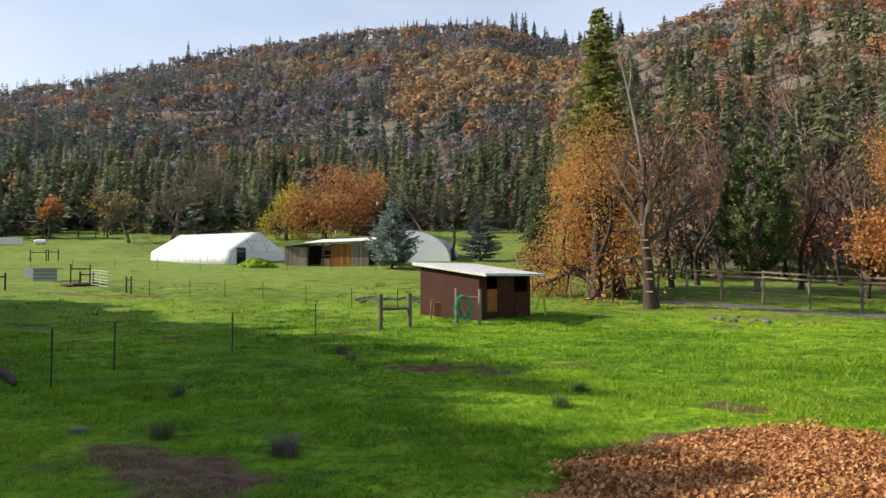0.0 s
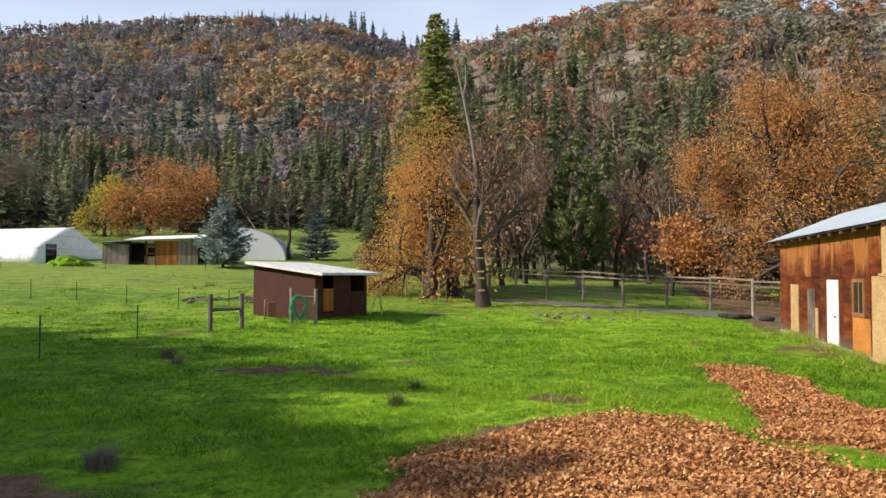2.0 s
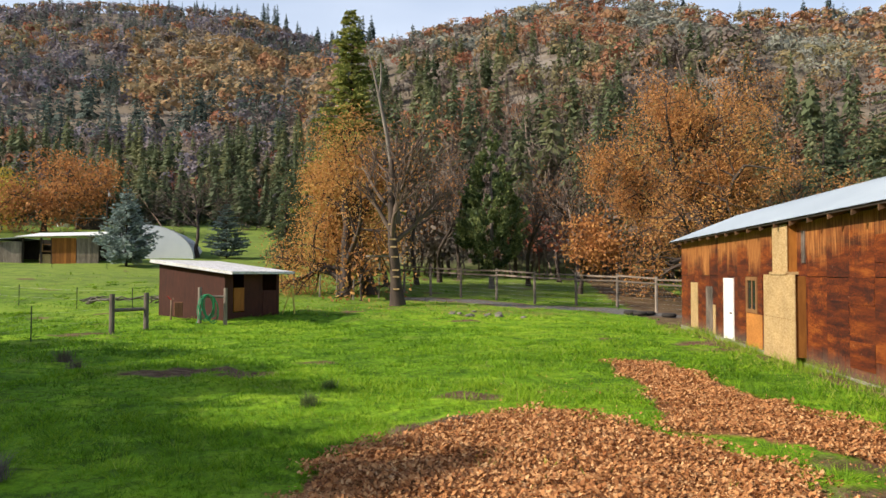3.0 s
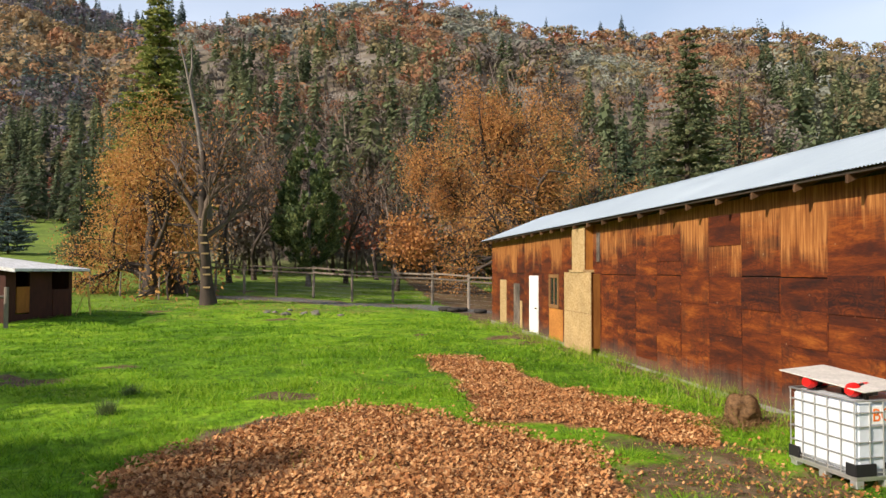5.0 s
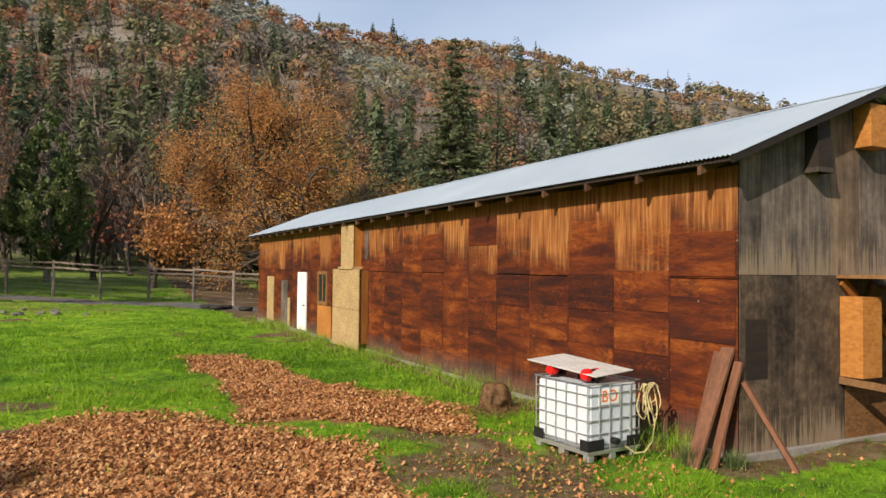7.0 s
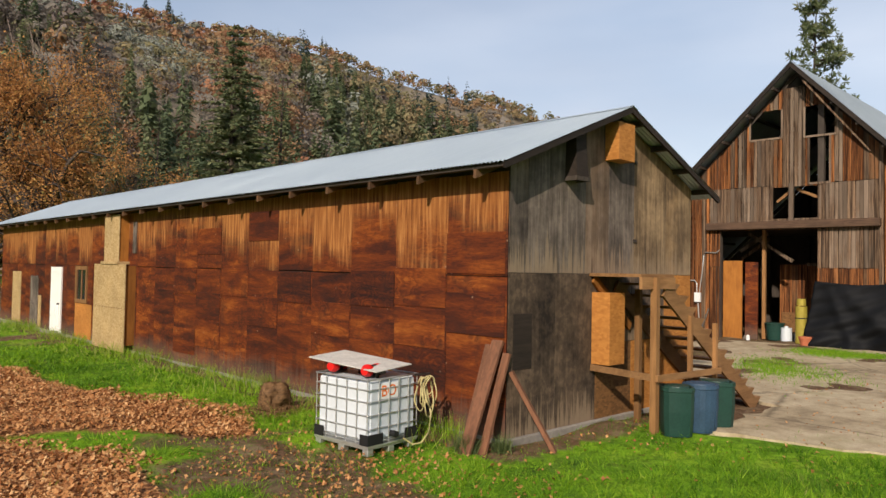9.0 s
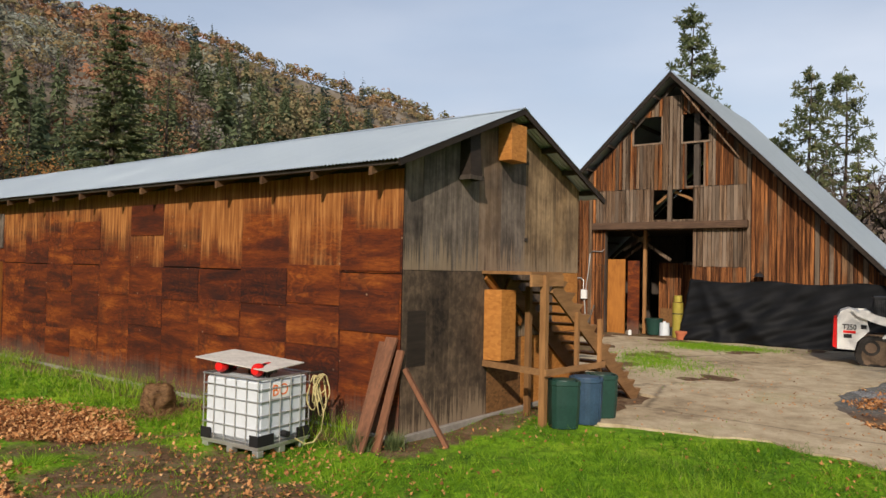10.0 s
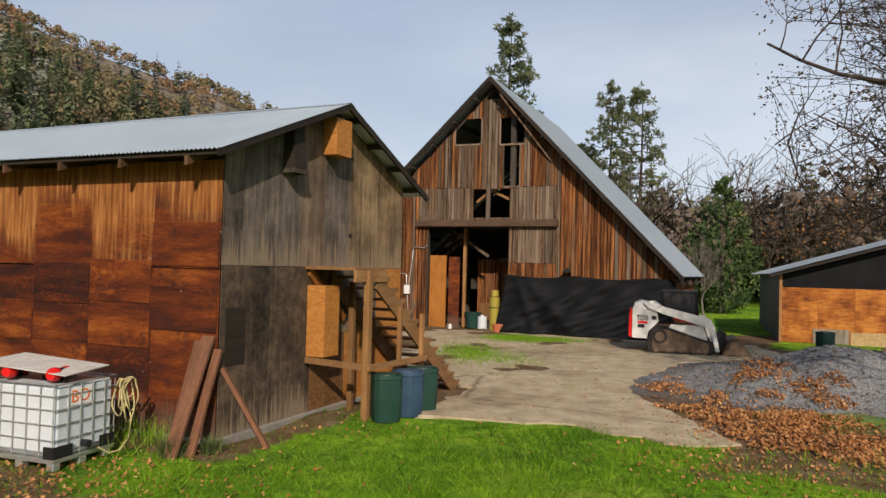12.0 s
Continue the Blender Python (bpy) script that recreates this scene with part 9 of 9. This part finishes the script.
# ---- power lines
def utility_pole(m, h, label):
    t = thing("utility_pole", m, label, "utility pole")
    part("pole", cyl(bmesh.new(), (0, 0, -0.5), (0, 0, h), 0.16, 0.11, 9), dark_wood, t)
    part("crossarm", boxes((-1.2, -0.06, h - 0.9, 1.2, 0.06, h - 0.75)), dark_wood, t)
    part("transformer", cyl(bmesh.new(), (0.3, -0.1, h - 2.4), (0.3, -0.1, h - 1.4), 0.25, seg=12), galv, t)
    for x in (-1.1, 0, 1.1):
        part("insulator", cyl(bmesh.new(), (x, 0, h - 0.75), (x, 0, h - 0.55), 0.06, seg=8), white_paint, t)


utility_pole(place(-24.9, 149, 15), 8.2, "dark wooden utility pole at the field edge")
utility_pole(place(-5.3, 140, 0), 8.4, "dark wooden utility pole behind the sheds")
def span(b0, d0, z0, b1, d1, z1, sag):
    s_ = np.linspace(0, 1, 14)
    p0 = np.array([d0 * math.sin(radians(b0)), d0 * math.cos(radians(b0)), z0])
    p1 = np.array([d1 * math.sin(radians(b1)), d1 * math.cos(radians(b1)), z1])
    p = p0 + (p1 - p0) * s_[:, None]
    p[:, 2] -= sag * 4 * s_ * (1 - s_)
    wire("power_line", p, 0.032, post_green, "power line sagging between poles")


zp, zq = gz(-62.7, 135.2) + 7.6, gz(-12.9, 139.4) + 7.8
for dz in (0.0, -2.6, -5.0):
    span(-60, 170, 15.5 + dz * 1.05, -24.9, 149, zp + dz, 1.0)
    span(-24.9, 149, zp + dz, -5.3, 140, zq + dz, 0.6)
    span(-5.3, 140, zq + dz, 30, 175, 14.5 + dz, 0.8) if dz > -3 else None

# ---- small things lying about
def rock(m, s_, seed, label="grey field stone in the grass", grp="stones by the lane"):
    bm = bmesh.new()
    bmesh.ops.create_icosphere(bm, subdivisions=2, radius=1)
    for v in bm.verts:
        v.co = Vector((v.co.x * s_, v.co.y * s_ * 0.8, v.co.z * s_ * 0.6)) * (1 + 0.45 * noise.noise(v.co * 1.3 + Vector((seed * 3.1, 0, 0))))
    ob = part("stone", bm, stone_mat, None)
    ob.matrix_world = m
    tagged(ob, label, "stone", grp)


rk = random.Random(9)
for q in range(17):
    b_ = rk.uniform(20.3, 26.8)
    d_ = 41.0 - (b_ - 20.3) * 0.25 + rk.uniform(-1.4, 1.4)
    rock(place(b_, d_, rk.uniform(0, 360)), rk.uniform(0.10, 0.24), q)
log = thing("fallen_log", at_ground(-9.8, 16.4), "grey fallen log in the shaded grass", "log")
V, F = tube([(-1.9, 2.0, 0.30), (-0.9, 1.1, 0.16), (0.0, 0.1, 0.10), (0.35, -0.35, 0.05), (0.42, -0.44, 0.04)], [0.13, 0.12, 0.10, 0.07, 0.004], 9)
part("log", mesh_from("log", V, F, bark_mat, smooth=True), None, log)
fs = thing("paving_stone", at_ground(-5.6, 11.25, 20, 0.0), "flat pale stone block in the grass", "stone")
part("block", boxes((-0.13, -0.09, -0.02, 0.13, 0.09, 0.09), bevel=0.015), stone_mat, fs)
# old tyres at the barn's far corner
def tyre(m):
    t = thing("tyre", m, "old black tyre lying by the lane", "tyre", "tyres by the lane")
    a = np.linspace(0, 2 * np.pi, 21)
    V, F = tube(np.stack([0.30 * np.cos(a), 0.30 * np.sin(a), 0.12 + 0 * a], -1), 0.115, 10)
    part("casing", mesh_from("casing", V, F, rubber, smooth=True), None, t)


for b_, d_ in ((34.2, 43.5), (34.9, 43.2), (35.5, 43.8), (37.0, 42.6)):
    tyre(place(b_, d_))
# dry weed clumps in the meadow
def weed(m, n, s_, mat, label, seed):
    r = np.random.default_rng(seed)
    t = thing("weed_clump", m, label, "weed", "weed clumps")
    a, l = r.uniform(0, 6.28, n), s_ * r.uniform(0.5, 1.2, n)
    out = r.uniform(0.15, 0.9, n)
    base = np.stack([r.normal(0, s_ * 0.2, n), r.normal(0, s_ * 0.2, n), np.zeros(n)], -1)
    tip = base + np.stack([np.cos(a) * out * l, np.sin(a) * out * l, l * 0.8], -1)
    w = np.stack([-np.sin(a), np.cos(a), 0 * a], -1) * 0.006
    V = np.stack([base - w, base + w, tip], 1).reshape(-1, 3)
    part("tuft", mesh_from("tuft", V, np.arange(n * 3).reshape(-1, 3), mat, attr=np.repeat(r.uniform(0.2, 0.9, n), 3)), None, t)


weed(at_ground(-2.15, 9.95), 420, 0.36, pale_bark_mat, "dry grey weed clump in the meadow", 1)
weed(at_ground(-5.3, 14.6), 300, 0.34, cone_leaf_mat, "dark tuft of rushes in the meadow", 2)
weed(at_ground(-4.2, 10.9), 300, 0.38, cone_leaf_mat, "dark tuft of rushes in the meadow", 3)
weed(at_ground(-3.1, 22.5), 200, 0.5, snag_mat, "dry brown weed clump in the meadow", 4)
weed(at_ground(-2.6, 20.8), 160, 0.4, snag_mat, "dry brown weed clump in the meadow", 5)
weed(at_ground(2.2, 13.5), 300, 0.32, cone_leaf_mat, "dark tuft of rushes in the meadow", 6)
weed(at_ground(2.9, 15.2), 260, 0.3, cone_leaf_mat, "dark tuft of rushes in the meadow", 7)
weed(at_ground(9.35, 3.15), 420, 0.34, cone_leaf_mat, "low green weeds below the leaning planks", 8)
weed(at_ground(9.55, 2.7), 300, 0.28, cone_leaf_mat, "low green weeds below the leaning planks", 9)

mh = thing("manure_heap", at_ground(-28.6, 57.2), "low brown heap of manure beside the tube gate", "manure heap")
bm = bmesh.new()
bmesh.ops.create_icosphere(bm, subdivisions=3, radius=1)
for v in bm.verts:
    v.co = Vector((v.co.x * 1.6, v.co.y * 0.9, v.co.z * 0.24)) * (1 + 0.5 * noise.noise(v.co * 2.3) + 0.2 * noise.noise(v.co * 7.0))
part("mound", bm, plain("brown_manure", (0.085, 0.052, 0.034), 0.95, 0, 0.4, 5.0, 0.6), mh, smooth=True)
